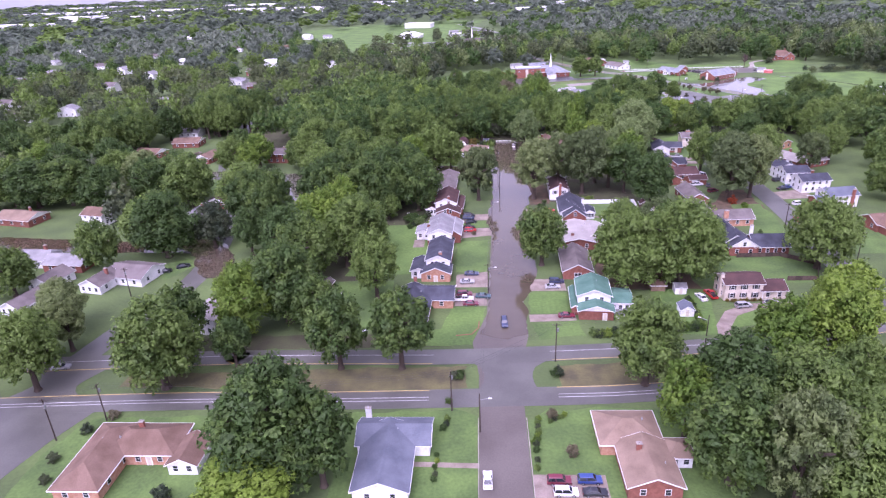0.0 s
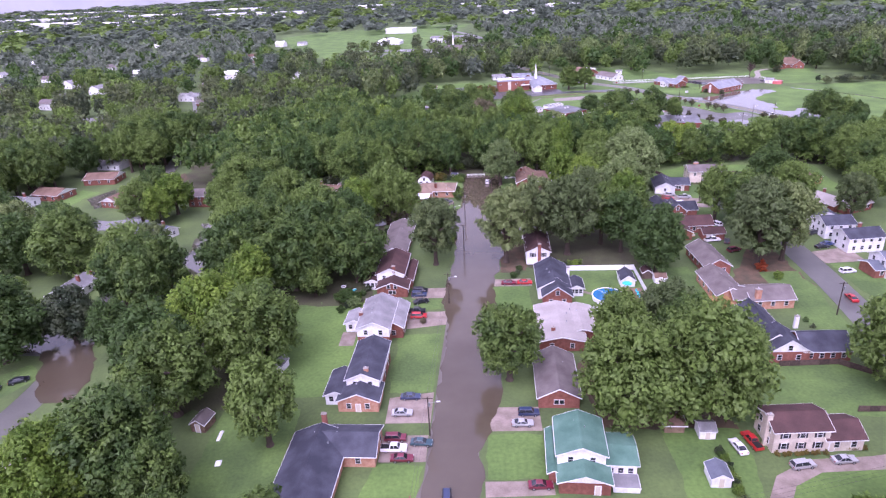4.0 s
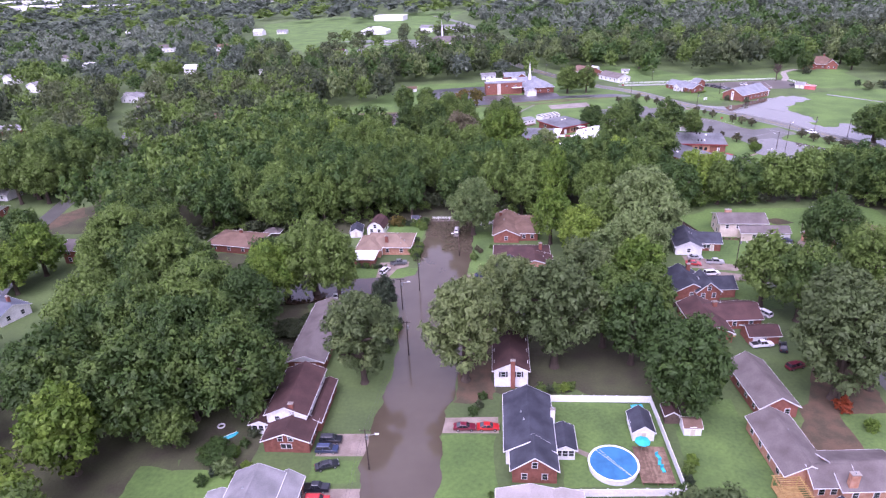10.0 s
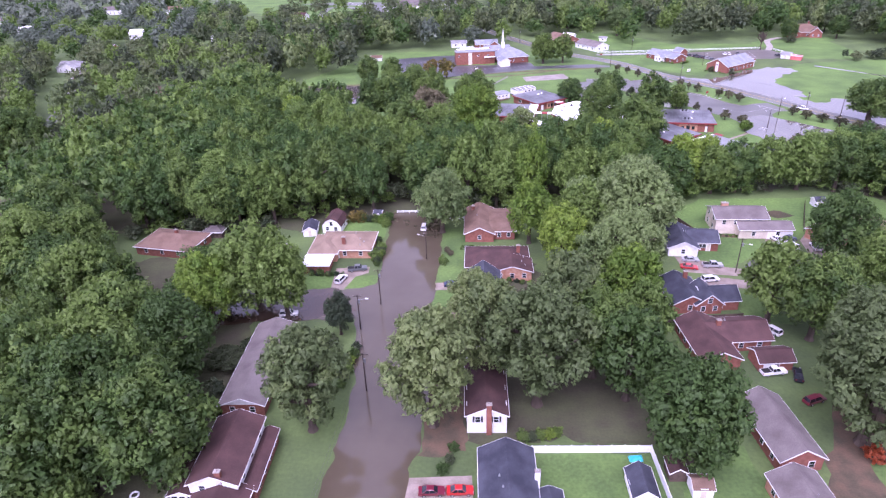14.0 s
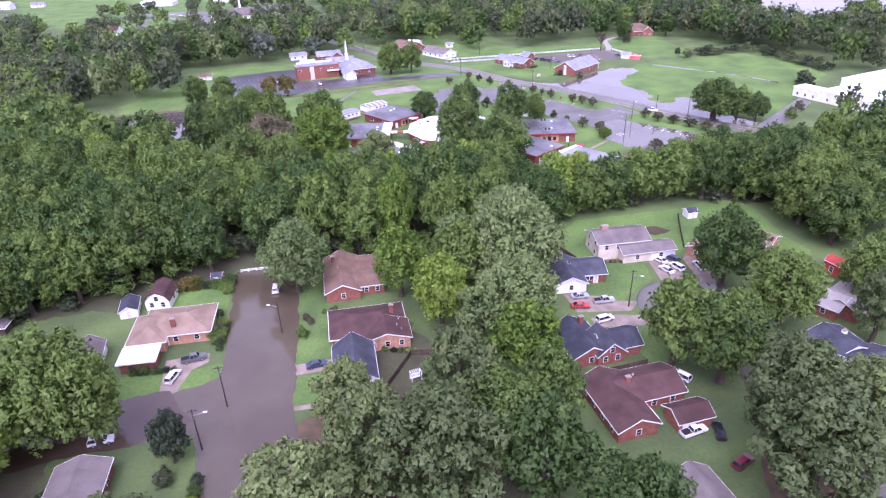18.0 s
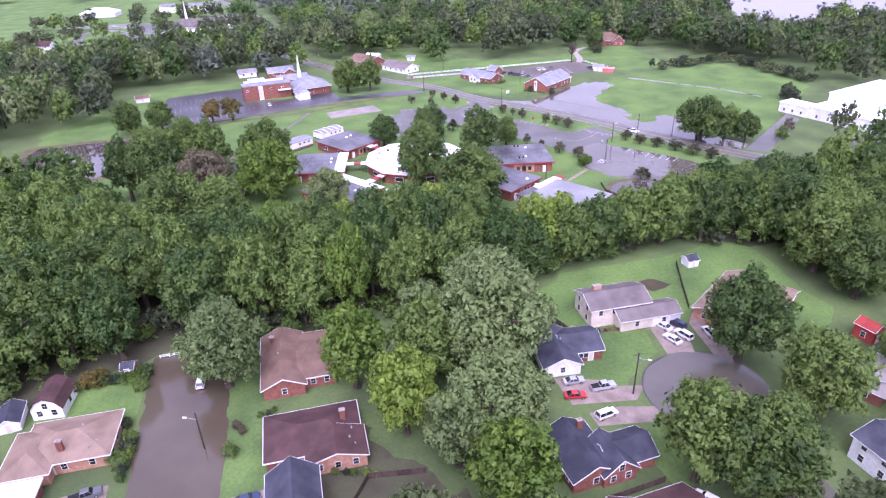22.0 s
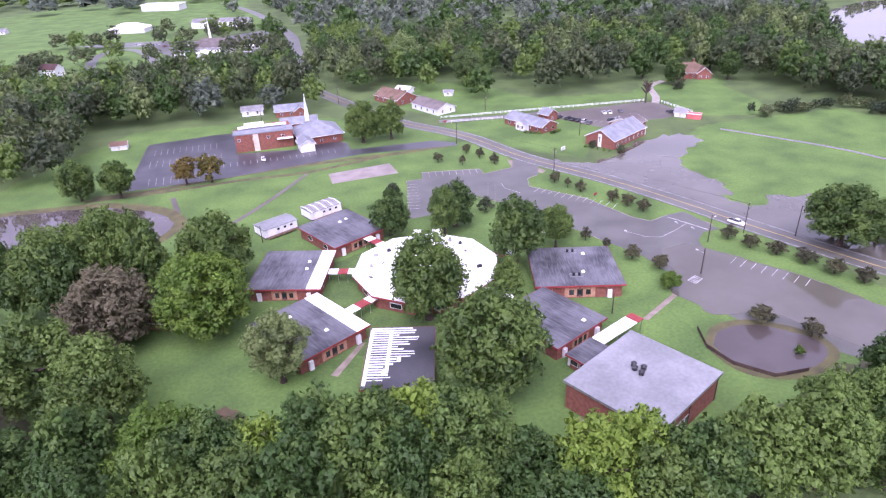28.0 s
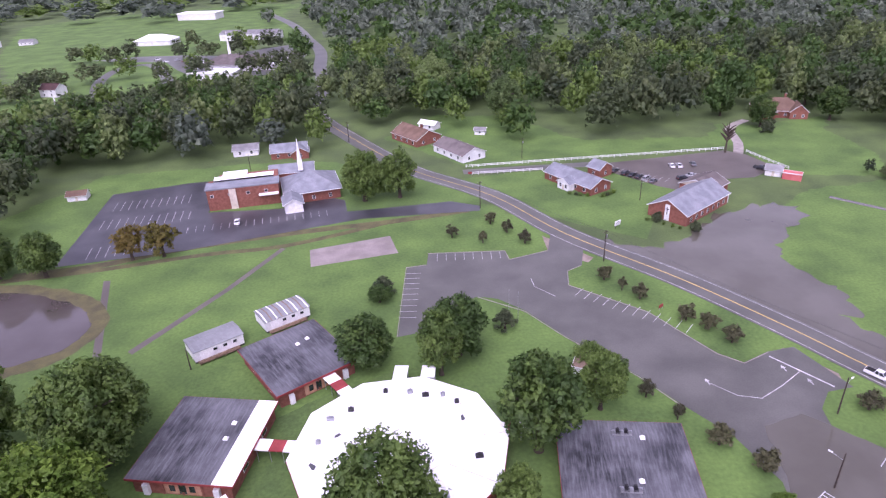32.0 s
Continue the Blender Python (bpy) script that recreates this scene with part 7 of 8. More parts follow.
# ---- poles and wires ----


def pole(x, y, h=10.5, arm=None, cross=True, lamp=None, label="dark wooden utility pole with crossarm"):
    p = thing("utility_pole", x, y, arm or 0, label, "utility pole", "utility poles")
    part("pole", Geo().tube((0, 0, 0), (0, 0, h), 0.17, 0.11, 8), "pole_wood", p)
    if cross:
        part("crossarm", Geo().box(0, 0.12, h - 0.5, 2.2, 0.1, 0.12), "pole_wood", p)
        for k in (-0.95, 0, 0.95):
            part("insulator", Geo().tube((k, 0.12, h - 0.44), (k, 0.12, h - 0.2), 0.06, 0.04, 6), "kerb", p)
        part("transformer", Geo().tube((0.3, -0.2, h - 2.2), (0.3, -0.2, h - 1.3), 0.24, 0.24, 10), "metal", p)
    if lamp is not None:
        a = radians(lamp - (arm or 0))
        part("lamp_arm", Geo().tube((0, 0, h - 1.6), (1.9 * math.cos(a), 1.9 * math.sin(a), h - 1.2), 0.04, 0.035, 6), "metal", p)
        part("lamp_head", Geo().box(0, 0, 0, 0.75, 0.3, 0.16), "trim", p, m=pose(2.2 * math.cos(a), 2.2 * math.sin(a), h - 1.18, 0, 0, math.degrees(a)))
    keep_clear(x, y, 1.5)
    return p


for x, y, h, arm, cross, lamp in [(-85.9, 111.1, 10, 90, True, None), (-93.7, 104.5, 11, 0, True, None), (-7.4, 114.6, 10.5, 90, True, None), (-1.1, 107.4, 10, 0, False, 0), (17.8, 133.9, 11, 0, True, None), (1.6, 170.9, 10, 0, True, 0), (55.5, 138, 10.5, 0, False, 150), (4.0, 229.4, 10, 0, True, 0), (8.2, 268, 10, 0, True, None),
                                  (8.4, 301.5, 10.5, 0, True, None), (19.8, 325, 9, 0, False, 160), (4.4, 290.6, 10, 0, True, 0), (104.3, 312.5, 10.5, 0, True, -40), (183, 455.2, 9, 30, False, 30), (196.9, 457.9, 10, 30, True, None), (210.1, 451.6, 10, 30, False, None), (160.1, 524.8, 10, 30, True, None), (131.5, 571.3, 10, 30, True, None),
                                  (170.4, 438.5, 8, 0, False, 120), (120.3, 190, 10, 0, True, None), (109.7, 217.7, 10, 0, True, None), (138.5, 426.5, 6, 0, False, None), (49.9, 492.4, 6, 0, False, None), (44.0, 625, 9, 0, False, None), (188, 566, 8, 0, False, 20), (-112, 172, 10, 0, True, None), (-118, 207, 10, 0, True, None), (158, 620, 9, 0, True, None), (84, 662, 10, 30, True, None)]:
    pole(x, y, h, arm, cross, lamp)


def wire(a, b, ha, hb, sag=0.9):
    c = bpy.data.curves.new("power_line", "CURVE")
    c.dimensions, c.bevel_depth, c.bevel_resolution = "3D", 0.018, 0
    s = c.splines.new("POLY")
    s.points.add(10)
    for i in range(11):
        t = i / 10
        s.points[i].co = (a[0] + (b[0] - a[0]) * t, a[1] + (b[1] - a[1]) * t, ha + (hb - ha) * t - 4 * sag * t * (1 - t), 1)
    c.materials.append(M["dark_metal"])
    tagged(new("power_line", c), "thin dark overhead power line between poles", "power line", "power lines")


for off in (-0.9, 0, 0.9):
    wire((-93.7, 104.5 + off), (-85.9, 111.1 + off), 10.8, 9.8, 0.3)
    wire((-85.9, 111.1 + off), (-7.4, 114.6 + off), 9.8, 10.3, 1.6)
    wire((-7.4, 114.6 + off), (17.8, 133.9 + off), 10.3, 10.8, 0.8)
    wire((17.8, 133.9 + off), (120, 160 + off), 10.8, 10.3, 1.6)
for a, b in (((1.6, 170.9), (4, 229.4)), ((4, 229.4), (8.2, 268)), ((8.2, 268), (4.4, 290.6)), ((4.4, 290.6), (8.4, 301.5)), ((-1.1, 107.4), (1.6, 170.9)), ((160.1, 524.8), (196.9, 457.9)), ((131.5, 571.3), (160.1, 524.8))):
    for off in (-0.3, 0.3):
        wire((a[0] + off, a[1]), (b[0] + off, b[1]), 9.8, 9.8, 0.9)


# ---- garden things ----
BOAT = thing("rowing_boat", -27, 239, 35, "small white and turquoise boat upturned on a lawn", "boat")
stations = [(-1.5, 0.50, 0.42), (-0.8, 0.66, 0.46), (0.2, 0.68, 0.48), (1.0, 0.5, 0.44), (1.7, 0.06, 0.36)]
part("hull", Geo().add([(x, w * q, h * (1 - abs(q) ** 2 * 0.95)) for x, w, h in stations for q in (-1, -0.6, 0, 0.6, 1)], [(5 * i + j, 5 * i + j + 1, 5 * i + j + 6, 5 * i + j + 5) for i in range(4) for j in range(4)] + [(4, 3, 2, 1, 0)]), "teal", BOAT)
part("keel", Geo().box(0, 0, 0.47, 3.0, 0.16, 0.08), "vinyl", BOAT, "white keel strip")
TRAMPOLINE = thing("paddling_ring", -30, 242, 0, "small white inflatable ring on grass", "ring")
part("tube", Geo().add([((0.7 + 0.16 * math.cos(b * 1.0472)) * math.cos(a * 0.3927), (0.7 + 0.16 * math.cos(b * 1.0472)) * math.sin(a * 0.3927), 0.16 + 0.16 * math.sin(b * 1.0472)) for a in range(16) for b in range(6)], [(6 * a + b, 6 * ((a + 1) % 16) + b, 6 * ((a + 1) % 16) + (b + 1) % 6, 6 * a + (b + 1) % 6) for a in range(16) for b in range(6)]), "vinyl", TRAMPOLINE)
rt = random.Random(9)
for x, y, w, d, mat, lab in ((59.5, 247.6, 2.6, 1.6, "pool_cover", "crumpled blue tarpaulin over stored things"), (-44.2, 171.7, 0.8, 3.4, "vinyl", "white sheet over stored boards"), (-41.5, 163.3, 1.3, 1.8, "vinyl", "white tarpaulin heap on a lawn"), (-34, 149.5, 3.4, 1.1, "vinyl", "long low white cover on a lawn")):
    g = Geo().add([(x0 * w / 6, y0 * d / 4, 0.0 if abs(x0) == 3 or abs(y0) == 2 else rt.uniform(0.25, 0.5)) for x0 in range(-3, 4) for y0 in range(-2, 3)], [(5 * i + j, 5 * i + 5 + j, 5 * i + 6 + j, 5 * i + 1 + j) for i in range(6) for j in range(4)])
    tp = tagged(new("tarpaulin", g.mesh("tarpaulin", "teal" if mat == "pool_cover" else mat)), lab, "tarpaulin", "tarpaulins")
    tp.matrix_basis = pose(x, y, 0.02, 0, 0, 12 * rt.random())

# ---- trees ----
def ico(sub):
    bm = bmesh.new()
    bmesh.ops.create_icosphere(bm, subdivisions=sub, radius=1.0)
    v = np.array([p.co[:] for p in bm.verts])
    f = np.array([[q.index for q in t.verts] for t in bm.faces])
    bm.free()
    return v, f


ICO1, ICO2 = ico(1), ico(2)


def crown_arrays(seed, lobes, tufts, size, sides, kind="round"):
    """Points, triangles and soft normals of one crown of unit radius: uneven boughs, each under a coat of small leaf sprays."""
    r = np.random.RandomState(seed)
    cs, rs = [np.array([0, 0, -0.05])], [0.62 if kind == "round" else 0.36]
    big = lobes < 16
    for i in range(lobes - 1):
        z = 1 - 1.86 * (i + 0.5) / (lobes - 1) + r.uniform(-0.08, 0.08)
        a = 2.399 * i + r.uniform(-0.4, 0.4)
        flat = math.sqrt(max(0.03, 1 - z * z))
        k = r.uniform(0.56, 0.86) if not big else r.uniform(0.5, 0.68)
        if kind == "cone":
            flat, k = (1 - z) * 0.55 + 0.1, 0.7
        if kind == "pine":
            k = r.uniform(0.42, 0.88)
        cs.append(np.array([flat * math.cos(a) * k, flat * math.sin(a) * k, z * k * 1.1 if kind == "round" else z * 0.86]))
        rs.append(r.uniform(0.30, 0.46) if big else r.uniform(0.14, 0.25) if kind == "round" else r.uniform(0.12, 0.22))
    cs, rs = np.array(cs), np.array(rs)
    V, F, N, k = [], [], [], 0
    for c, q in zip(cs, rs):
        d = ICO1[0]
        V.append(d * q * 0.46 * (1 + 0.3 * r.uniform(-1, 1, (len(d), 1))) + c), F.append(ICO1[1] + k), N.append(d)
        k += len(d)
    per = rs ** 2 / (rs ** 2).sum()
    for j, (c, q) in enumerate(zip(cs, rs)):
        n = int(tufts * per[j] * 2.0)
        d = r.normal(size=(n, 3))
        d /= np.linalg.norm(d, axis=1)[:, None]
        d = d[d[:, 2] > -0.6]
        p = c + d * q * r.uniform(0.58, 1.16, (len(d), 1))
        inside = np.zeros(len(p), bool)
        for i, (c2, q2) in enumerate(zip(cs, rs)):
            if i != j:
                inside |= ((p - c2) ** 2).sum(1) < (q2 * 0.55) ** 2
        p, d = p[~inside], d[~inside]
        if not len(p):
            continue
        ax = d + r.normal(size=d.shape) * 0.30 + np.array([0, 0, 0.45])
        ax /= np.linalg.norm(ax, axis=1)[:, None]
        for i in range(sides):
            nl = ax + r.normal(size=d.shape) * 0.6
            nl /= np.linalg.norm(nl, axis=1)[:, None]
            t = np.cross(nl, r.normal(size=d.shape))
            t /= np.linalg.norm(t, axis=1)[:, None] + 1e-9
            b = np.cross(nl, t)
            s = size * r.uniform(0.6, 1.4, (len(p), 1))
            c0 = p + r.normal(size=d.shape) * size * 0.55
            pts = [c0 + t * s * 1.05, c0 - t * s * 0.6 + b * s * r.uniform(0.55, 0.95, (len(p), 1)), c0 - t * s * 0.6 - b * s * r.uniform(0.55, 0.95, (len(p), 1))]
            soft = d * 0.7 + nl * 0.3 + np.array([0, 0, 0.5])
            V.append(np.stack(pts, 1).reshape(-1, 3)), N.append(np.repeat(soft, 3, 0))
            F.append(np.arange(3 * len(p)).reshape(-1, 3) + k)
            k += 3 * len(p)
    N = np.concatenate(N)
    return np.concatenate(V), np.concatenate(F), N / (np.linalg.norm(N, axis=1)[:, None] + 1e-9)


def tri_mesh(name, v, f, nor, mat):
    me = bpy.data.meshes.new(name)
    me.vertices.add(len(v))
    me.vertices.foreach_set("co", v.astype(np.float32).ravel())
    me.loops.add(3 * len(f))
    me.loops.foreach_set("vertex_index", f.astype(np.int32).ravel())
    me.polygons.add(len(f))
    me.polygons.foreach_set("loop_start", np.arange(0, 3 * len(f), 3, dtype=np.int32))
    me.update(calc_edges=True)
    me.attributes.new("custom_normal", "FLOAT_VECTOR", "POINT").data.foreach_set("vector", nor.astype(np.float32).ravel())
    me.update()
    me.materials.append(M[mat])
    return me


NEAR = {kind: [crown_arrays(10 * i + j, n, count, size, 2, shape) for i in range(3)] for j, (kind, n, count, size, shape) in enumerate((("round", 74, 4600, 0.036, "round"), ("pine", 70, 4400, 0.036, "pine"), ("cone", 24, 700, 0.07, "cone"), ("small", 16, 300, 0.10, "round"), ("wood", 58, 2300, 0.049, "round")))}
MID = [crown_arrays(60 + i, 18, 130, 0.12, 2, "round") for i in range(5)]
LESS = [crown_arrays(70 + i, 12, 120, 0.115, 2, "round") for i in range(4)]
FAR = [crown_arrays(80 + i, 4, 20, 0.30, 2, "round") for i in range(4)]
CROWNS = {}


def crown_mesh(shape, mat, k):
    key = (shape, mat, k)
    if key not in CROWNS:
        CROWNS[key] = tri_mesh("crown", *NEAR[shape][k], mat)
    return CROWNS[key]


def trunk_mesh(seed, limbs):
    r = random.Random(seed)
    g = Geo().tube((0, 0, 0), (0, 0, 0.55), 0.085, 0.06, 8).tube((0, 0, 0.55), (0.03, 0.02, 0.95), 0.06, 0.02, 7)
    g.tube((0, 0, -0.01), (0, 0, 0.05), 0.13, 0.085, 8)
    for i in range(limbs):
        a, z = i * 2.4 + r.uniform(-0.4, 0.4), r.uniform(0.34, 0.75)
        mid = (0.34 * math.cos(a), 0.34 * math.sin(a), z + 0.12)
        g.tube((0, 0, z), mid, 0.04, 0.028, 6).tube(mid, (0.66 * math.cos(a + 0.2), 0.66 * math.sin(a + 0.2), z + 0.22), 0.028, 0.008, 5)
    return g.mesh("trunk", "bark")


TRUNKS = [trunk_mesh(i, 7) for i in range(3)]
BARE = [trunk_mesh(7, 22)]
KINDS = {  # leaves, crown shape, label
    "oak": ("leaf_oak", "round", "broad leafy green shade tree"), "bright": ("leaf_bright", "round", "leafy tree with fresh yellow-green foliage"), "dark": ("leaf_dark", "round", "dense dark green shade tree"),
    "silver": ("leaf_silver", "round", "pale silvery green leafy tree"), "pine": ("leaf_pine", "pine", "tall pine with clumped needles"), "conifer": ("leaf_dark", "cone", "dark pointed evergreen tree"), "brown": ("leaf_brown", "round", "half-bare tree with dry brown leaves"),
    "yellow": ("leaf_yellow", "small", "small tree with yellowing leaves"), "small": ("leaf_myrtle", "small", "small round-headed dull green car park tree"), "red": ("leaf_red", "small", "small tree with red autumn leaves"), "wood": ("leaf_wood", "round", "woodland tree in full leaf"), "bare": ("leaf_brown", "small", "nearly bare dead-looking tree")}
tree_random = random.Random(77)


def tree(kind, x, y, r, hc, group="trees"):
    """One tree: crown radius r, crown centre hc above the ground."""
    leaf, shape, label = KINDS[kind]
    rv = min(hc - 1.0, max(r * 1.02, hc * 0.70)) if hc > 6 else min(r * 0.95, hc - 0.5)
    t = thing("tree", x, y, tree_random.uniform(0, 360), label, "tree", group)
    k = tree_random.randrange(3)
    shape = "wood" if shape == "round" and r < 8.6 else shape
    tr = part("trunk", BARE[0] if kind == "bare" else TRUNKS[k], None, t)
    tr.scale = (r * 0.5, r * 0.5, hc * 1.7) if kind == "bare" else (r, r, hc + rv * 0.5)
    if kind != "bare":
        cr = part("crown", crown_mesh(shape, leaf, k), None, t)
        cr.location, cr.scale = (0, 0, hc), (r, r, rv)
    keep_clear(x, y, r * 0.72)
    return t


def grove(kind, x, y, r, hc):
    """A wide clump is built of several trees that grow into one another."""
    if r < 13.4:
        return tree(kind, x, y, r, hc)
    a0 = tree_random.uniform(0, 6.28)
    tree(kind, x + 0.12 * r * math.cos(a0), y + 0.12 * r * math.sin(a0), r * 0.66, hc + 1.2)
    n = 3 if r < 16 else 4
    for i in range(n):
        a = a0 + 0.5 + 2 * math.pi * i / n
        tree(kind, x + 0.52 * r * math.cos(a), y + 0.52 * r * math.sin(a), r * tree_random.uniform(0.46, 0.56), hc + tree_random.uniform(-1.2, 0.6))


# crown kind, place, radius and height of the middle of the crown
for spec in [("pine", 22.5, 257.6, 10.3, 15.5), ("pine", 43.5, 262.6, 10.9, 16.5), ("pine", 34, 268.5, 8.3, 15.5), ("pine", -1.2, 257, 9.1, 14), ("oak", 19.6, 190.5, 8.7, 11.5), ("oak", 132.0, 314.9, 9.2, 12.5), ("oak", 102.3, 289.7, 7.9, 12.5), ("oak", 114.2, 286.2, 6.3, 10.5), ("bright", -32.0, 292.8, 8.6, 11.5), ("oak", 69.0, 246.7, 10.0, 12.5), ("oak", 61.7, 263.5, 8.2, 12.5), ("oak", -44.6, 276.6, 11.7, 12.5), ("oak", -22.5, 300.7, 11.1, 12.5), ("dark", -24.5, 278.1, 4.8, 2.2), ("oak", 122.6, 455.1, 8.5, 12.5), ("oak", 115.1, 439.6, 4.7, 6.9), ("oak", 40.7, 465.0, 10.4, 12.5)]:
    grove(*spec)
for spec in [("oak", 93.5, 436.1, 10.6, 12.5), ("oak", 90.4, 486.9, 7.2, 6.9), ("oak", 107.1, 480.8, 5.6, 9.6), ("bright", 39.7, 443.1, 12.1, 11.5), ("oak", 140.0, 477.8, 4.3, 3.2), ("oak", 143.1, 472.6, 4.1, 3.2), ("oak", 94.3, 514.3, 3.6, 2.6), ("small", 148.3, 466.2, 2.0, 2.5), ("small", 151.7, 458.8, 1.6, 2.5), ("small", 156.3, 451.2, 2.8, 2.5), ("small", 161.1, 444.2, 2.9, 2.5), ("small", 170.9, 414.1, 3.5, 2.5), ("bright", 158.2, 433.8, 3.1, 2.6), ("oak", -79.1, 308.2, 17.3, 14.0), ("oak", -45.2, 240.7, 11.7, 12.5), ("oak", -59.4, 239.6, 8.4, 12.5), ("oak", -37.7, 236.1, 5.7, 6.6)]:
    grove(*spec)
for spec in [("oak", -35.4, 301.0, 9.0, 9.5), ("oak", -27.2, 232.4, 4.1, 2), ("pine", 61.4, 205.7, 8.8, 9.2), ("oak", -25.9, 246.0, 11.2, 12.5), ("oak", 46.0, 192.8, 8.6, 12.5), ("oak", 60.0, 189.1, 8.9, 12.5), ("oak", 67.0, 181.1, 8.7, 12.5), ("oak", -41.0, 198.0, 10.9, 12.5), ("oak", -60.3, 290.4, 14.4, 14.0), ("oak", -44.7, 264.3, 11.7, 12.5), ("oak", -85.3, 227.6, 14.3, 14.0), ("oak", -56.7, 179.1, 10.5, 12.5), ("bright", -58.1, 207.8, 11.3, 11.5), ("bright", -54.0, 228.4, 8.1, 11.5), ("bright", -65.6, 148.0, 9.6, 11.5), ("bright", -117.5, 303.5, 7.0, 9.0), ("oak", -55.6, 154.8, 11.8, 12.5), ("oak", -45.7, 147.1, 6.3, 10.5)]:
    grove(*spec)
for spec in [("oak", -63.0, 186.0, 11.3, 12.5), ("oak", -32.2, 168.5, 7.7, 12.5), ("oak", -113.6, 202.6, 12.6, 12.5), ("oak", -126.9, 256.8, 12.7, 12.5), ("oak", -56.8, 261.7, 13.4, 14.0), ("oak", -38.2, 251.4, 14.5, 14.0), ("oak", -82.3, 202.3, 6.4, 10.6), ("oak", -36.0, 131.3, 8.0, 12.5), ("oak", -20.5, 131.2, 8.4, 12.5), ("oak", -78.4, 139.0, 7.2, 11.5), ("oak", -205.1, 355.2, 16.7, 14.0), ("oak", -212.1, 330.5, 14.5, 14.0), ("oak", -178.4, 290.2, 12.4, 12.5), ("oak", -165.5, 392.4, 17.2, 14.0), ("dark", -99.6, 211.2, 8.0, 9), ("oak", -0.3, 461.7, 15.6, 14.0), ("oak", 13.1, 467.4, 14.8, 14.0)]:
    grove(*spec)
for spec in [("oak", 37.7, 475.4, 8.8, 8.2), ("oak", 24.3, 412.0, 9.2, 12.5), ("oak", 101.7, 407.0, 12.0, 12.5), ("oak", 137.8, 464.2, 4.9, 8.2), ("oak", 111.9, 487.3, 7.6, 8.2), ("oak", 218.0, 443.1, 11.3, 9.9), ("oak", 91.0, 587.1, 9.0, 9.9), ("oak", 104.0, 587.4, 7.8, 9.9), ("oak", -19.3, 548.6, 7.2, 8.2), ("oak", -5.1, 547.2, 6.4, 8.2), ("oak", 10.3, 420.9, 10.7, 12.5), ("oak", 132.5, 731.3, 12.4, 12.5), ("bright", 117.6, 374.2, 6.4, 10.7), ("pine", 57.7, 419.9, 7.4, 10), ("conifer", 95.5, 518.3, 4.1, 3), ("conifer", 124.7, 496.1, 3.8, 3), ("brown", 18.1, 443.9, 11.1, 11), ("yellow", 17.9, 554.0, 5.8, 6.6)]:
    grove(*spec)
for spec in [("yellow", 27.4, 554.4, 5.8, 6.6), ("small", 178.5, 405.8, 3.0, 2.5), ("small", 156.5, 514.5, 2.6, 2.5), ("small", 159.2, 508.2, 1.6, 2.5), ("small", 162.2, 503.2, 2.5, 2.5), ("small", 169.3, 491.7, 2.8, 2.5), ("small", 172.6, 487.0, 2.7, 2.5), ("small", 175.4, 481.1, 2.7, 2.5), ("small", 189.8, 455.4, 2.9, 2.5), ("small", 192.6, 448.6, 3.2, 2.5), ("small", 197.1, 442.9, 3.2, 2.5), ("small", 201.2, 436.3, 3.4, 2.5), ("small", 204.6, 429.3, 3.2, 2.5), ("small", 208.4, 422.9, 3.1, 2.5), ("small", 132.5, 557.3, 2.4, 2.5), ("small", 136.6, 549.7, 2.3, 2.5), ("small", 140.5, 541.0, 2.5, 2.5), ("small", 118.6, 549.5, 2.3, 2.5)]:
    grove(*spec)
for spec in [("small", 127.6, 543.7, 1.8, 2.5), ("bare", 242.3, 607.5, 9.3, 8.2), ("silver", 131.4, 723.0, 12.1, 14.0), ("silver", 162.4, 679.5, 9.4, 12.5), ("silver", 72.6, 306.4, 9.7, 12.5), ("bright", 69.6, 292.7, 7.9, 11.5), ("oak", 65.5, 329.0, 7.9, 12.5), ("oak", 69.3, 279.0, 6.5, 10.7), ("oak", 108.4, 281.8, 8.7, 12.5), ("oak", 157.2, 297.8, 6.1, 10.3), ("oak", 164.7, 298.8, 7.1, 11.4), ("oak", -14.6, 296.7, 7.3, 12.5), ("bright", 50.5, 333.2, 7.3, 11.5), ("silver", 82.0, 338.5, 12.0, 12.5), ("silver", 24.5, 342.4, 9.0, 11.5), ("silver", 70.2, 330.2, 8.0, 12.5), ("silver", 67.5, 341.1, 6.4, 10.5), ("bright", 57.4, 316.8, 7.0, 11.4)]:
    grove(*spec)
for spec in [("silver", 64.2, 305.8, 6.4, 10.5), ("pine", 51.6, 278.1, 8.3, 15.5), ("pine", 148.9, 284.3, 7.1, 11.1), ("pine", 104.8, 260.3, 10.3, 15.5), ("pine", 110.8, 253.2, 9.3, 15.5), ("dark", -0.1, 288.8, 4.0, 6.6), ("oak", -65.5, 244.3, 10.6, 12.5), ("oak", -70.3, 268.8, 11.0, 12.5), ("oak", -32.0, 272.0, 9.5, 12.5), ("oak", 56.4, 270.9, 9.1, 12.5), ("oak", -46.0, 191.6, 8.3, 12.5), ("pine", 101.6, 250.0, 11.2, 15.5), ("pine", 31.7, 284.6, 7.3, 11.3), ("silver", 80.1, 328.7, 13.1, 14.0), ("oak", -40.4, 93.8, 12.8, 14.0), ("oak", -31.4, 91.7, 7.6, 12.5), ("oak", -77.6, 123.4, 11.2, 12.5), ("oak", -109.9, 122.6, 8.7, 12.5)]:
    grove(*spec)
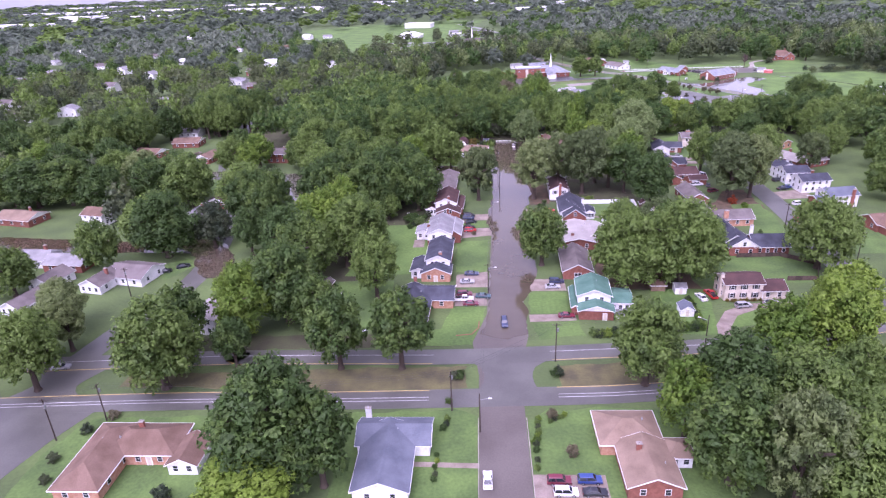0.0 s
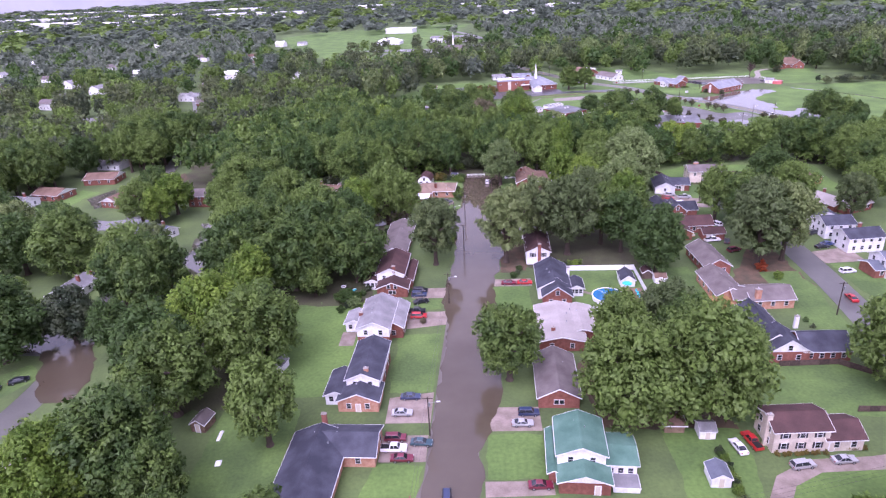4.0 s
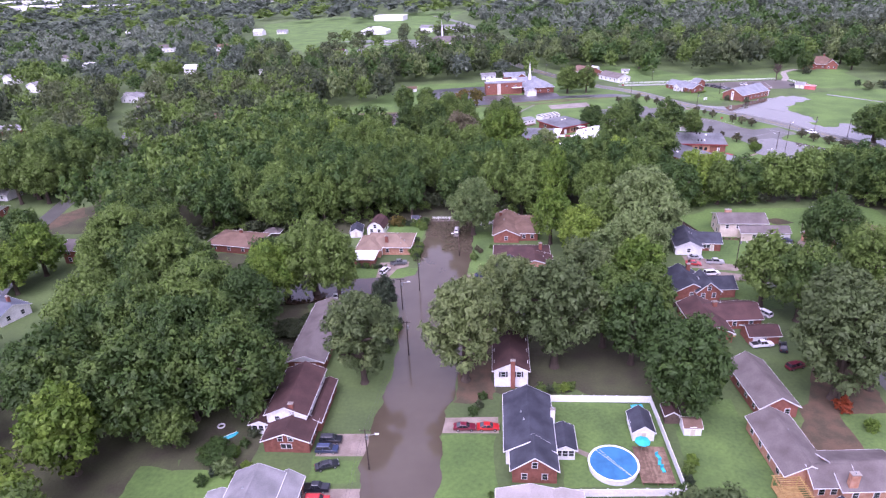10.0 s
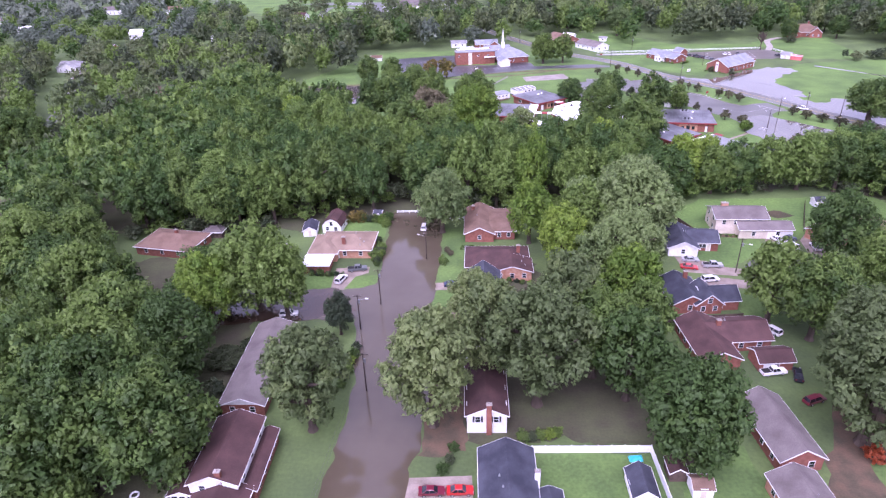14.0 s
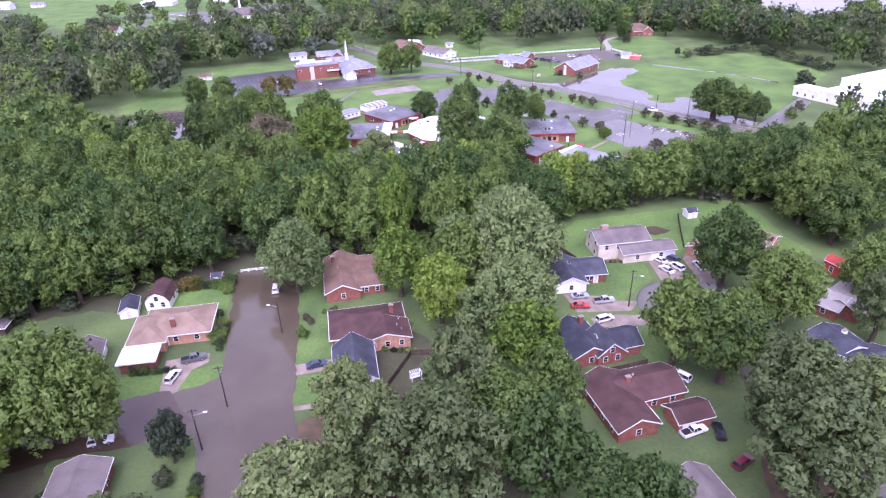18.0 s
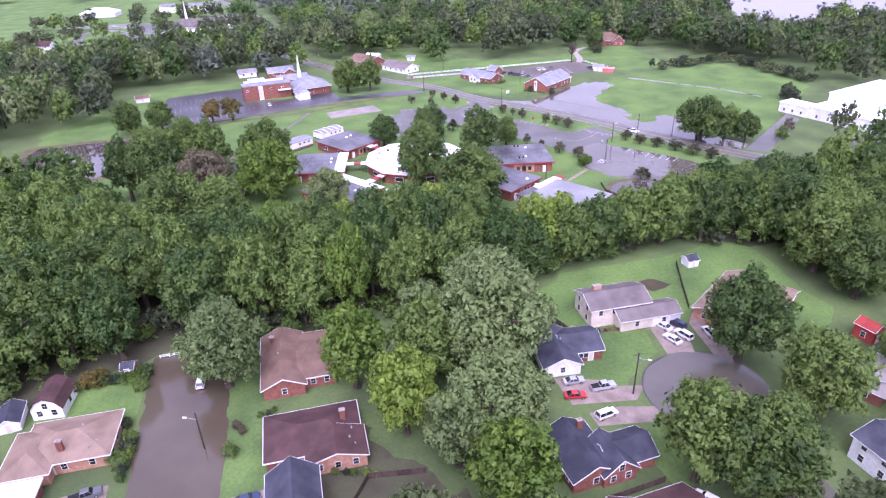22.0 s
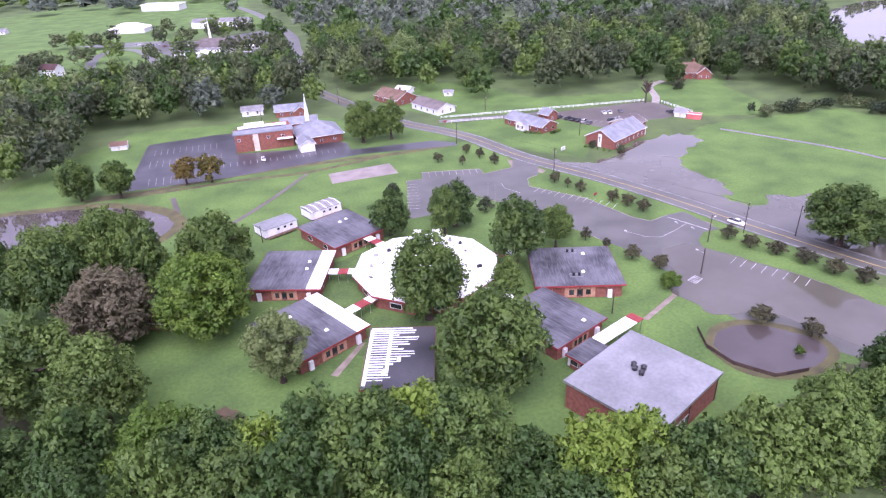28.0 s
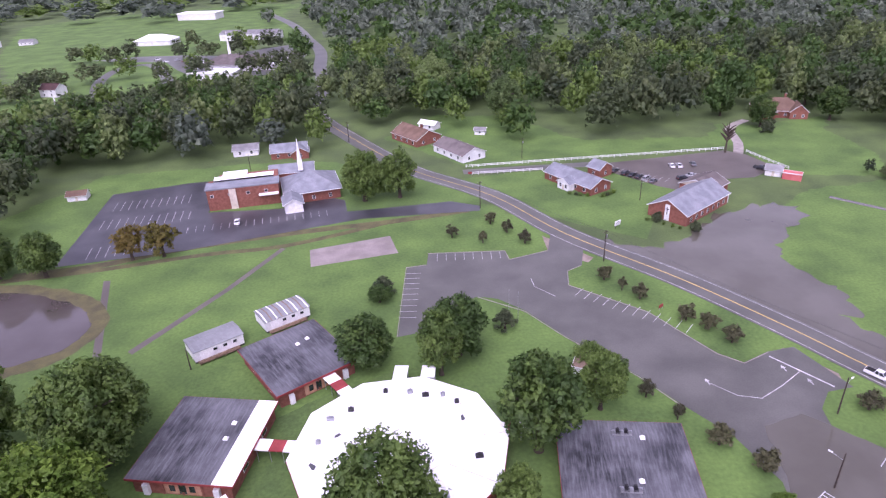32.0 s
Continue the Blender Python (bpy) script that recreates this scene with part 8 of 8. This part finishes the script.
for spec in [("oak", 37.5, 124.1, 9.2, 12.5), ("oak", 49.9, 106.9, 10.5, 12.5), ("oak", 46.0, 93.3, 10.2, 12.5), ("oak", 62.9, 99.8, 10.5, 12.5), ("oak", 61.4, 83.5, 9.6, 12.5), ("oak", 80.8, 116.7, 5.7, 9.7), ("oak", 43.3, 174.8, 11.9, 12.5), ("oak", 59.8, 174.9, 13.1, 14.0), ("oak", 105.6, 185.2, 10.9, 12.5), ("oak", -63.3, 132.6, 5.1, 8.2), ("bright", -43.4, 86.3, 10.6, 6.6), ("bright", 40.8, 105.3, 6.6, 11.0), ("bright", 73.0, 135.6, 8.3, 8.2), ("bright", 85.2, 135.1, 10.1, 11.5), ("bright", 93.1, 146.4, 8.3, 11.5), ("pine", -111.8, 140.4, 6.9, 10.8), ("pine", 53.6, 85.5, 7.7, 15.5)]:
    grove(*spec)
for spec in [("oak", -120.6, 210.6, 12.8, 11.5), ("oak", -200.6, 259.6, 13.3, 11.5), ("oak", -186, 262.7, 13.3, 11.5), ("oak", -163, 250, 10.8, 11), ("oak", -167.6, 274, 11.6, 11.5), ("oak", -145, 258, 10.5, 11.5), ("oak", -134.1, 266, 12.6, 12), ("pine", -155, 272, 10, 12), ("oak", -213, 262, 12, 11.5), ("oak", -270, 342, 15.5, 12), ("oak", -250, 340, 15, 12), ("oak", -232, 345, 15.5, 12), ("oak", -214, 318, 11, 11), ("oak", -240, 312, 14.5, 12), ("bright", -222, 300, 11, 11), ("oak", -203, 290, 12, 11.5), ("oak", -169.9, 416, 20, 14), ("oak", -180, 398, 15, 13), ("oak", -149.6, 411, 16.5, 14), ("oak", -126, 305, 8.6, 10.5), ("bright", -116, 316, 8.2, 10), ("oak", -214, 373, 13.3, 12), ("oak", -235, 385, 14, 12), ("oak", -196, 384, 10, 11), ("oak", -97.7, 242, 12, 12), ("pine", -101, 265, 6.5, 9), ("bare", -73, 254.6, 7, 5), ("pine", -119, 150, 7, 10), ("oak", -151, 173, 8, 9), ("oak", -116, 133.5, 7, 9), ("oak", 177, 340, 10, 12), ("oak", 180, 353, 10.5, 12), ("wood", 172, 366, 9, 11.5), ("wood", 160, 370, 8.6, 11.5), ("oak", 176, 326, 9, 11), ("wood", -20, 358, 7.6, 12), ("wood", -31, 353, 7.2, 12), ("wood", 1, 361, 7, 11.5), ("wood", -9, 363, 7.4, 12.5), ("wood", -42, 351, 7.4, 12), ("wood", -72, 350, 7.6, 12), ("oak", 186, 330, 10, 12), ("oak", 188, 346, 10, 12), ("wood", 148, 368, 8.4, 11), ("oak", 132.8, 295, 8.6, 11.5), ("oak", -92.7, 336, 15, 13), ("oak", -130, 330, 8, 10)]:
    grove(*spec)
for x, y, r, hc in ((276, 638, 6.5, 8), (312, 640, 7, 9), (318, 668, 7.5, 9), (268, 660, 6.5, 8), (221, 449, 7.0, 8), (229, 441.5, 6.5, 7.5), (233.5, 434.5, 5.5, 7)):
    tree("oak", x, y, r, hc)
# shrubs and hedges


def shrub(x, y, r=0.9, mat="leaf_oak", h=None, label="rounded green garden shrub"):
    s = tagged(new("shrub", crown_mesh("small", mat, int(abs(x * 3 + y)) % 3)), label, "shrub", "shrubs")
    h = h or r * 0.9
    s.matrix_basis = pose(x, y, h * 0.75, 0, 0, (x * 37 + y * 13) % 360) @ Matrix.Diagonal((r, r, h, 1))


for x0, y0, x1, y1, n, r in [(-13, 317.4, -3, 316.6, 7, 1.0), (5.4, 321, 7.0, 333, 7, 1.3), (-2, 352.5, 7, 350, 5, 1.9), (10.5, 101, 11.5, 112, 8, 0.9), (13.5, 110, 18, 113, 4, 0.9), (10.2, 95, 10.2, 105, 4, 0.9), (31, 295, 31.5, 300, 3, 0.9), (42, 311.5, 50, 308, 5, 1.0), (30, 330, 34, 331.5, 3, 0.9), (176, 571, 182, 575, 4, 1.1), (165, 577, 172, 573, 4, 1.0), (183, 550, 192, 540, 5, 0.8), (27, 222.6, 36, 222.4, 8, 0.7), (29, 145.2, 59, 148.8, 28, 1.7), (59.2, 150, 59.5, 165, 14, 1.25), (-26, 309.5, -20, 310, 3, 1.2), (70, 163.6, 80, 164.2, 9, 0.7), (84, 165.2, 88, 165.4, 4, 0.7), (108, 334.2, 118, 332.4, 7, 0.6), (-9, 107, -8, 112, 3, 1.0), (-10, 92, -10, 101, 5, 0.8), (105, 329.5, 107, 332, 2, 0.8), (90, 351, 104, 336, 8, 0.8), (120, 292, 132, 290, 6, 1.0), (2.5, 268, 4.5, 284, 6, 1.6), (62, 222, 66, 232, 4, 1.6), (24, 244, 27, 252, 3, 1.4), (39, 252.5, 47, 254, 5, 1.6), (-28, 224, -21, 240, 6, 1.5), (100, 206, 100, 216, 3, 1.0), (-12, 117, -4, 117.2, 1, 1.0), (-5, 126.6, -8, 127, 2, 1.7), (16.5, 127.6, 18.6, 128, 2, 1.7)]:
    for i in range(n):
        t = (i + 0.5) / n
        q = (i * 0.618 + x0) % 1.0 - 0.5
        shrub(x0 + (x1 - x0) * t + 0.5 * q, y0 + (y1 - y0) * t - 0.4 * q, r * (0.85 + 0.3 * abs(q)), ("leaf_oak", "leaf_dark", "leaf_oak", "leaf_bright")[i % 4] if not 69 < x0 < 89 or y0 > 170 else "leaf_yellow")
for x, y, r, mat in [(4.9, 325.5, 2.3, "leaf_oak"), (5.4, 329.5, 1.5, "leaf_dark"), (5.6, 332.6, 1.4, "leaf_oak"), (4.8, 336.2, 1.6, "leaf_misc"), (6.2, 347.6, 2.0, "leaf_oak"), (6.8, 352, 2.2, "leaf_oak"), (-2.4, 352.4, 2.6, "leaf_yellow"), (-12.6, 318.6, 1.2, "leaf_dark"), (-10.1, 317.6, 1.3, "leaf_oak"), (-7.6, 317.0, 1.2, "leaf_dark"), (24.6, 322, 1.8, "leaf_oak"), (25.8, 329, 1.2, "leaf_brown"), (101.5, 246, 2.2, "leaf_red"), (26.8, 327, 1.2, "leaf_brown"), (-8, 350.5, 2.2, "leaf_yellow"), (-4.5, 352, 2.4, "leaf_yellow"), (-12.5, 353, 2.0, "leaf_oak"), (186.5, 548.4, 2.2, "leaf_dark"), (195, 538.6, 2.2, "leaf_dark"), (-88, 107, 1.6, "leaf_dark"), (-90, 98, 1.5, "leaf_dark"), (-88, 92, 1.3, "leaf_dark"), (-62, 88, 2.2, "leaf_dark"), (-84.6, 112, 1.5, "leaf_brown"), (14.6, 112, 1.6, "leaf_brown"), (17.5, 100.6, 1.6, "leaf_brown"), (104, 240, 1.8, "leaf_bright"), (-3, 218, 1.2, "leaf_brown"), (91, 351, 1.6, "leaf_oak"), (171.5, 401, 1.3, "leaf_bright"), (174, 414, 1.2, "leaf_dark"), (263, 442, 3.0, "leaf_brown"), (251, 433, 3.4, "leaf_oak"), (300, 482, 5.0, "leaf_dark"), (305, 488, 4.5, "leaf_misc"), (296, 474, 4.0, "leaf_dark"), (274, 629, 4.0, "leaf_dark"), (-21, 226, 1.6, "leaf_oak"), (-24, 228.5, 2.6, "leaf_silver"), (-20, 229, 1.5, "leaf_bright"), (-21.5, 253, 2.2, "leaf_dark"), (-22, 262, 2.4, "leaf_oak"), (-24, 268, 2.6, "leaf_dark"), (-21.4, 284, 2.0, "leaf_misc"), (-3, 268, 2.2, "leaf_dark"), (-2.5, 276, 2.4, "leaf_brown"), (-1.5, 284, 2.2, "leaf_dark")]:
    shrub(x, y, r, mat)


# ---- woods ----
class Grid:
    def __init__(self, cell):
        self.cell, self.d = cell, {}

    def add(self, x, y, r):
        self.d.setdefault((int(x // self.cell), int(y // self.cell)), []).append((x, y, r))

    def hits(self, x, y, pad=0.0):
        i, j = int(x // self.cell), int(y // self.cell)
        return any((x - a) ** 2 + (y - b) ** 2 < (r + pad) ** 2 for p in (-1, 0, 1) for q in (-1, 0, 1) for a, b, r in self.d.get((i + p, j + q), ()))


clear = Grid(45)
for c in CLEAR:
    clear.add(*c)


def within(x, y, poly):
    odd = False
    for (ax, ay), (bx, by) in zip(poly, poly[1:] + poly[:1]):
        if (ay > y) != (by > y) and x < (bx - ax) * (y - ay) / (by - ay) + ax:
            odd = not odd
    return odd


def scatter(test, x0, x1, y0, y1, gap, seed, tries, pad=0.0):
    """Uneven places no nearer to one another than gap, clear of houses, roads and water."""
    r, grid, out = random.Random(seed), Grid(max(gap, 5)), []
    for _ in range(tries):
        x, y = r.uniform(x0, x1), r.uniform(y0, y1)
        if test(x, y) and not grid.hits(x, y) and not clear.hits(x, y, pad):
            grid.add(x, y, gap)
            out.append((x, y))
    return out


BELT = [(3, 372), (14, 372), (24, 364), (47, 358), (75, 358), (90, 361), (105, 364), (121, 366), (135, 367), (150, 368), (172, 360), (190, 348), (230, 343), (262, 350), (242, 372), (190, 383), (157, 380), (148, 376), (131, 369), (119, 367), (107, 375), (77, 387), (33, 391), (5, 400)]
NW = [(-130, 356), (-60, 347), (-36, 351), (-14, 360), (3, 368), (5, 400), (-5, 412), (-30, 480), (-84, 518), (-106, 456)]
for i, (x, y) in enumerate(scatter(lambda x, y: within(x, y, BELT) or within(x, y, NW) and x > -70 and y < 440, -72, 216, 340, 445, 8.2, 3, 14000, -1.5)):
    tree("bright" if i % 17 == 3 else "oak" if i % 5 == 0 else "wood", x, y, tree_random.uniform(5.8, 9.6), tree_random.uniform(10.8, 15.2) - (2.6 if x > 92 else 0), "woodland trees")


def woodland(name, places, models, rmin, rmax, hmin, hmax, mat, seed, label):
    """Many crowns that nobody could count, as one mesh."""
    r = np.random.RandomState(seed)
    V, F, N, k = [], [], [], 0
    for x, y in places:
        v, f, nv = models[r.randint(len(models))]
        a, s, h = r.uniform(0, 6.28), r.uniform(rmin, rmax), r.uniform(hmin, hmax)
        ca, sa = math.cos(a) * s, math.sin(a) * s
        w = np.stack([v[:, 0] * ca - v[:, 1] * sa + x, v[:, 0] * sa + v[:, 1] * ca + y, v[:, 2] * min(s * 1.25, h * 0.84) + h], 1)
        n2 = np.stack([(nv[:, 0] * ca - nv[:, 1] * sa) / s, (nv[:, 0] * sa + nv[:, 1] * ca) / s, nv[:, 2]], 1)
        V.append(w), F.append(f + k), N.append(n2)
        k += len(v)
    if V:
        tagged(new(name, tri_mesh(name, np.concatenate(V), np.concatenate(F), np.concatenate(N), mat)), label, "woodland", "", "stuff")


def mixed(name, places, models, rmin, rmax, hmin, hmax, seed, label, mats=("leaf_wood", "leaf_misc", "leaf_dark", "leaf_oak", "leaf_pine", "leaf_misc")):
    for i, mt in enumerate(mats):
        woodland(name, [p for k, p in enumerate(places) if (k * 7 + int(p[0])) % len(mats) == i], models, rmin, rmax, hmin, hmax, mt, seed + i, label)


mixed("woodland", scatter(lambda x, y: within(x, y, NW) and not (x > -70 and y < 440) or within(x, y, BELT) and x > 216, -135, 265, 340, 540, 7.6, 11, 9000), MID, 5.6, 7.8, 13.8, 16.6, 1, "dense rounded crowns of a leafy wood", ("leaf_wood", "leaf_oak", "leaf_wood"))
BRUSH = [(-75, 344), (-40, 346), (-14, 355), (3, 364), (14, 368), (24, 360), (47, 355), (75, 355), (90, 359), (105, 362), (121, 364), (150, 366), (172, 358), (172, 366), (150, 374), (121, 371), (90, 368), (47, 364), (24, 370), (3, 376), (-14, 365), (-75, 356)]
mixed("undergrowth", scatter(lambda x, y: within(x, y, BRUSH), -80, 175, 340, 380, 4.4, 13, 4000, -2.0), MID, 2.4, 4.2, 2.0, 4.0, 90, "dark brush along the edge of a wood", ("leaf_dark", "leaf_wood"))
mixed("hedgerow", scatter(lambda x, y: abs(y - 569 - 0.02 * (x - 281)) < 4 and 278 < x < 332 or abs(x - 336) < 4 and 505 < y < 566, 270, 345, 500, 580, 4.5, 17, 1500, -9), MID, 2.5, 4.5, 2.0, 4.0, 95, "bushy hedgerow along a field", ("leaf_dark", "leaf_misc"))
SCHOOL = [(-60, 425), (60, 405), (215, 400), (230, 470), (350, 560), (345, 572), (300, 642), (250, 640), (190, 641), (165, 690), (100, 690), (-20, 640)]
STREETS = [(-100, 60), (170, 60), (172, 350), (-22, 350), (-100, 350)]


def neighbourhood_west(x, y):
    return (noise.noise((x * 0.03, y * 0.03, 5)) > 0.3 or x < -215 or y > 390) and x < -78 and y > 120 and x > -420 and y < 640 and not within(x, y, NW) and noise.noise((x * 0.012, y * 0.012, 3)) > -0.38


FARCLEAR = [(-150, 715), (-80, 715), (-55, 745), (-24, 756), (0, 760), (36, 764), (48, 790), (58, 830), (30, 905), (22, 1000), (0, 1100), (-60, 1270), (-330, 1380), (-290, 1000), (-180, 850)]


LAKE = [(458, 690), (488, 684), (490, 646), (620, 550), (920, 540), (920, 870), (640, 930), (545, 860)]
SHORE = [(396, 590), (436, 604), (492, 645), (470, 705), (400, 705)]


def north_woods(x, y):
    return not within(x, y, LAKE) and not within(x, y, SHORE) and not within(x, y, FARCLEAR) and y < 800 and x + 0.35 * (y - 640) > -150 and not within(x, y, SCHOOL) and not within(x, y, BELT) and y > 560 and (y > 640 or x < -25 or x > 300) and noise.noise((x * 0.01, y * 0.01, 8)) > -0.45


def east_woods(x, y):
    return not within(x, y, LAKE) and not within(x, y, SHORE) and (x > 128 and y < 350 and y > 150 and x < 420 and (x > 172 or noise.noise((x * 0.02, y * 0.02, 1)) > 0.0) or (x > 262 and 350 < y < 420) or (x > 345 and 420 <= y < 640) or (x > 328 and 505 < y < 640))


wild = [p for p in scatter(neighbourhood_west, -420, -78, 120, 640, 11.0, 21, 7000, 2.5)]
eastern = [p for p in scatter(east_woods, 128, 560, 150, 640, 11.0, 23, 6000, 2.5)]
mixed("woodland", [p for p in wild if p[0] > -132 and p[1] < 345] + [p for p in eastern if p[0] < 192 and p[1] > 235 and not (118 < p[0] < 180 and 284 < p[1] < 368)], NEAR["wood"], 5.5, 8.0, 8.5, 11.0, 15, "leafy garden trees grown into one canopy", ("leaf_oak", "leaf_wood"))
mixed("woodland", [p for p in wild if not (p[0] > -132 and p[1] < 345)], MID, 5.5, 9.0, 8.5, 12.5, 20, "garden and street trees of a leafy suburb")
mixed("woodland", scatter(north_woods, -300, 480, 560, 800, 11.5, 22, 9000, 2.5), LESS, 6.5, 10.0, 10, 14, 30, "dense mixed woodland behind churches and fields")
mixed("woodland", [p for p in eastern if not (p[0] < 192 and p[1] > 235)], MID, 5.5, 8.5, 10, 14, 40, "tall trees behind gardens")
mixed("woodland", [(-12, 725), (6, 708), (22, 706), (40, 712), (-20, 690), (-40, 690), (-58, 682), (-46, 655), (-26, 655), (-62, 655), (55, 735), (-70, 668), (-52, 702)], MID, 9, 12, 11, 13, 47, "tall trees between a car park and a far field", ("leaf_oak", "leaf_wood"))
mixed("woodland", [(-101, 850), (-80, 862), (-30, 858), (-24, 848), (-48, 836), (20, 846), (30, 850), (8, 846), (-14, 940), (-4, 946), (8, 962), (16, 958), (-60, 935), (-128, 930), (-112, 930), (-146, 945), (-100, 940), (-118, 832), (-126, 812), (-132, 838), (-138, 800), (-122, 790), (-36, 930), (44, 840), (-62, 990), (-20, 990)], MID, 8, 11, 8, 10, 45, "round dark trees round a far church", ("leaf_dark", "leaf_misc", "leaf_oak"))
mixed("woodland", scatter(lambda x, y: y < 116 and (44 < x < 260 or x < -118) and y > 40, -400, 260, 40, 116, 10.5, 24, 1800, 2), MID, 5.0, 8.0, 7, 11, 50, "trees beside a divided road")
beyond = scatter(lambda x, y: not within(x, y, LAKE) and not within(x, y, SHORE) and not north_woods(x, y) and not within(x, y, FARCLEAR) and not neighbourhood_west(x, y) and (y > 640 or x < -420) and (x * x + y * y) ** 0.5 < 1250 and abs(x + 60) < y * 0.85 + 60, -1000, 800, 300, 1250, 16, 25, 16000, 3)
# the far crowns below mix in leaves with haze painted into their colour
mixed("woodland", [p for p in beyond if p[0] ** 2 + p[1] ** 2 < 900 ** 2], LESS, 7.0, 11, 7, 12, 55, "rolling tree canopy of a leafy suburb", ("leaf_far_haze", "leaf_wood", "leaf_oak"))
mixed("woodland", [p for p in beyond if p[0] ** 2 + p[1] ** 2 >= 900 ** 2], FAR, 7.0, 11, 7, 12, 60, "far rolling tree canopy", ("leaf_far_haze", "leaf_wood", "leaf_far_haze"))
mixed("woodland", scatter(lambda x, y: (x * x + y * y) ** 0.5 >= 1230 and abs(x + 100) < y * 0.8, -2400, 1500, 800, 3400, 38, 26, 12000, 5), FAR, 17, 25, 8, 13, 70, "far tree canopy towards the horizon", ("leaf_far_haze", "leaf_wood", "leaf_far_haze"))
mixed("woodland", scatter(lambda x, y: 3000 < (x * x + y * y) ** 0.5 < 6500 and abs(x + 300) < y * 0.95, -5200, 3800, 1800, 6500, 85, 27, 9000, 5), FAR, 45, 62, 9, 14, 80, "far tree canopy at the horizon", ("leaf_far_haze", "leaf_wood"))
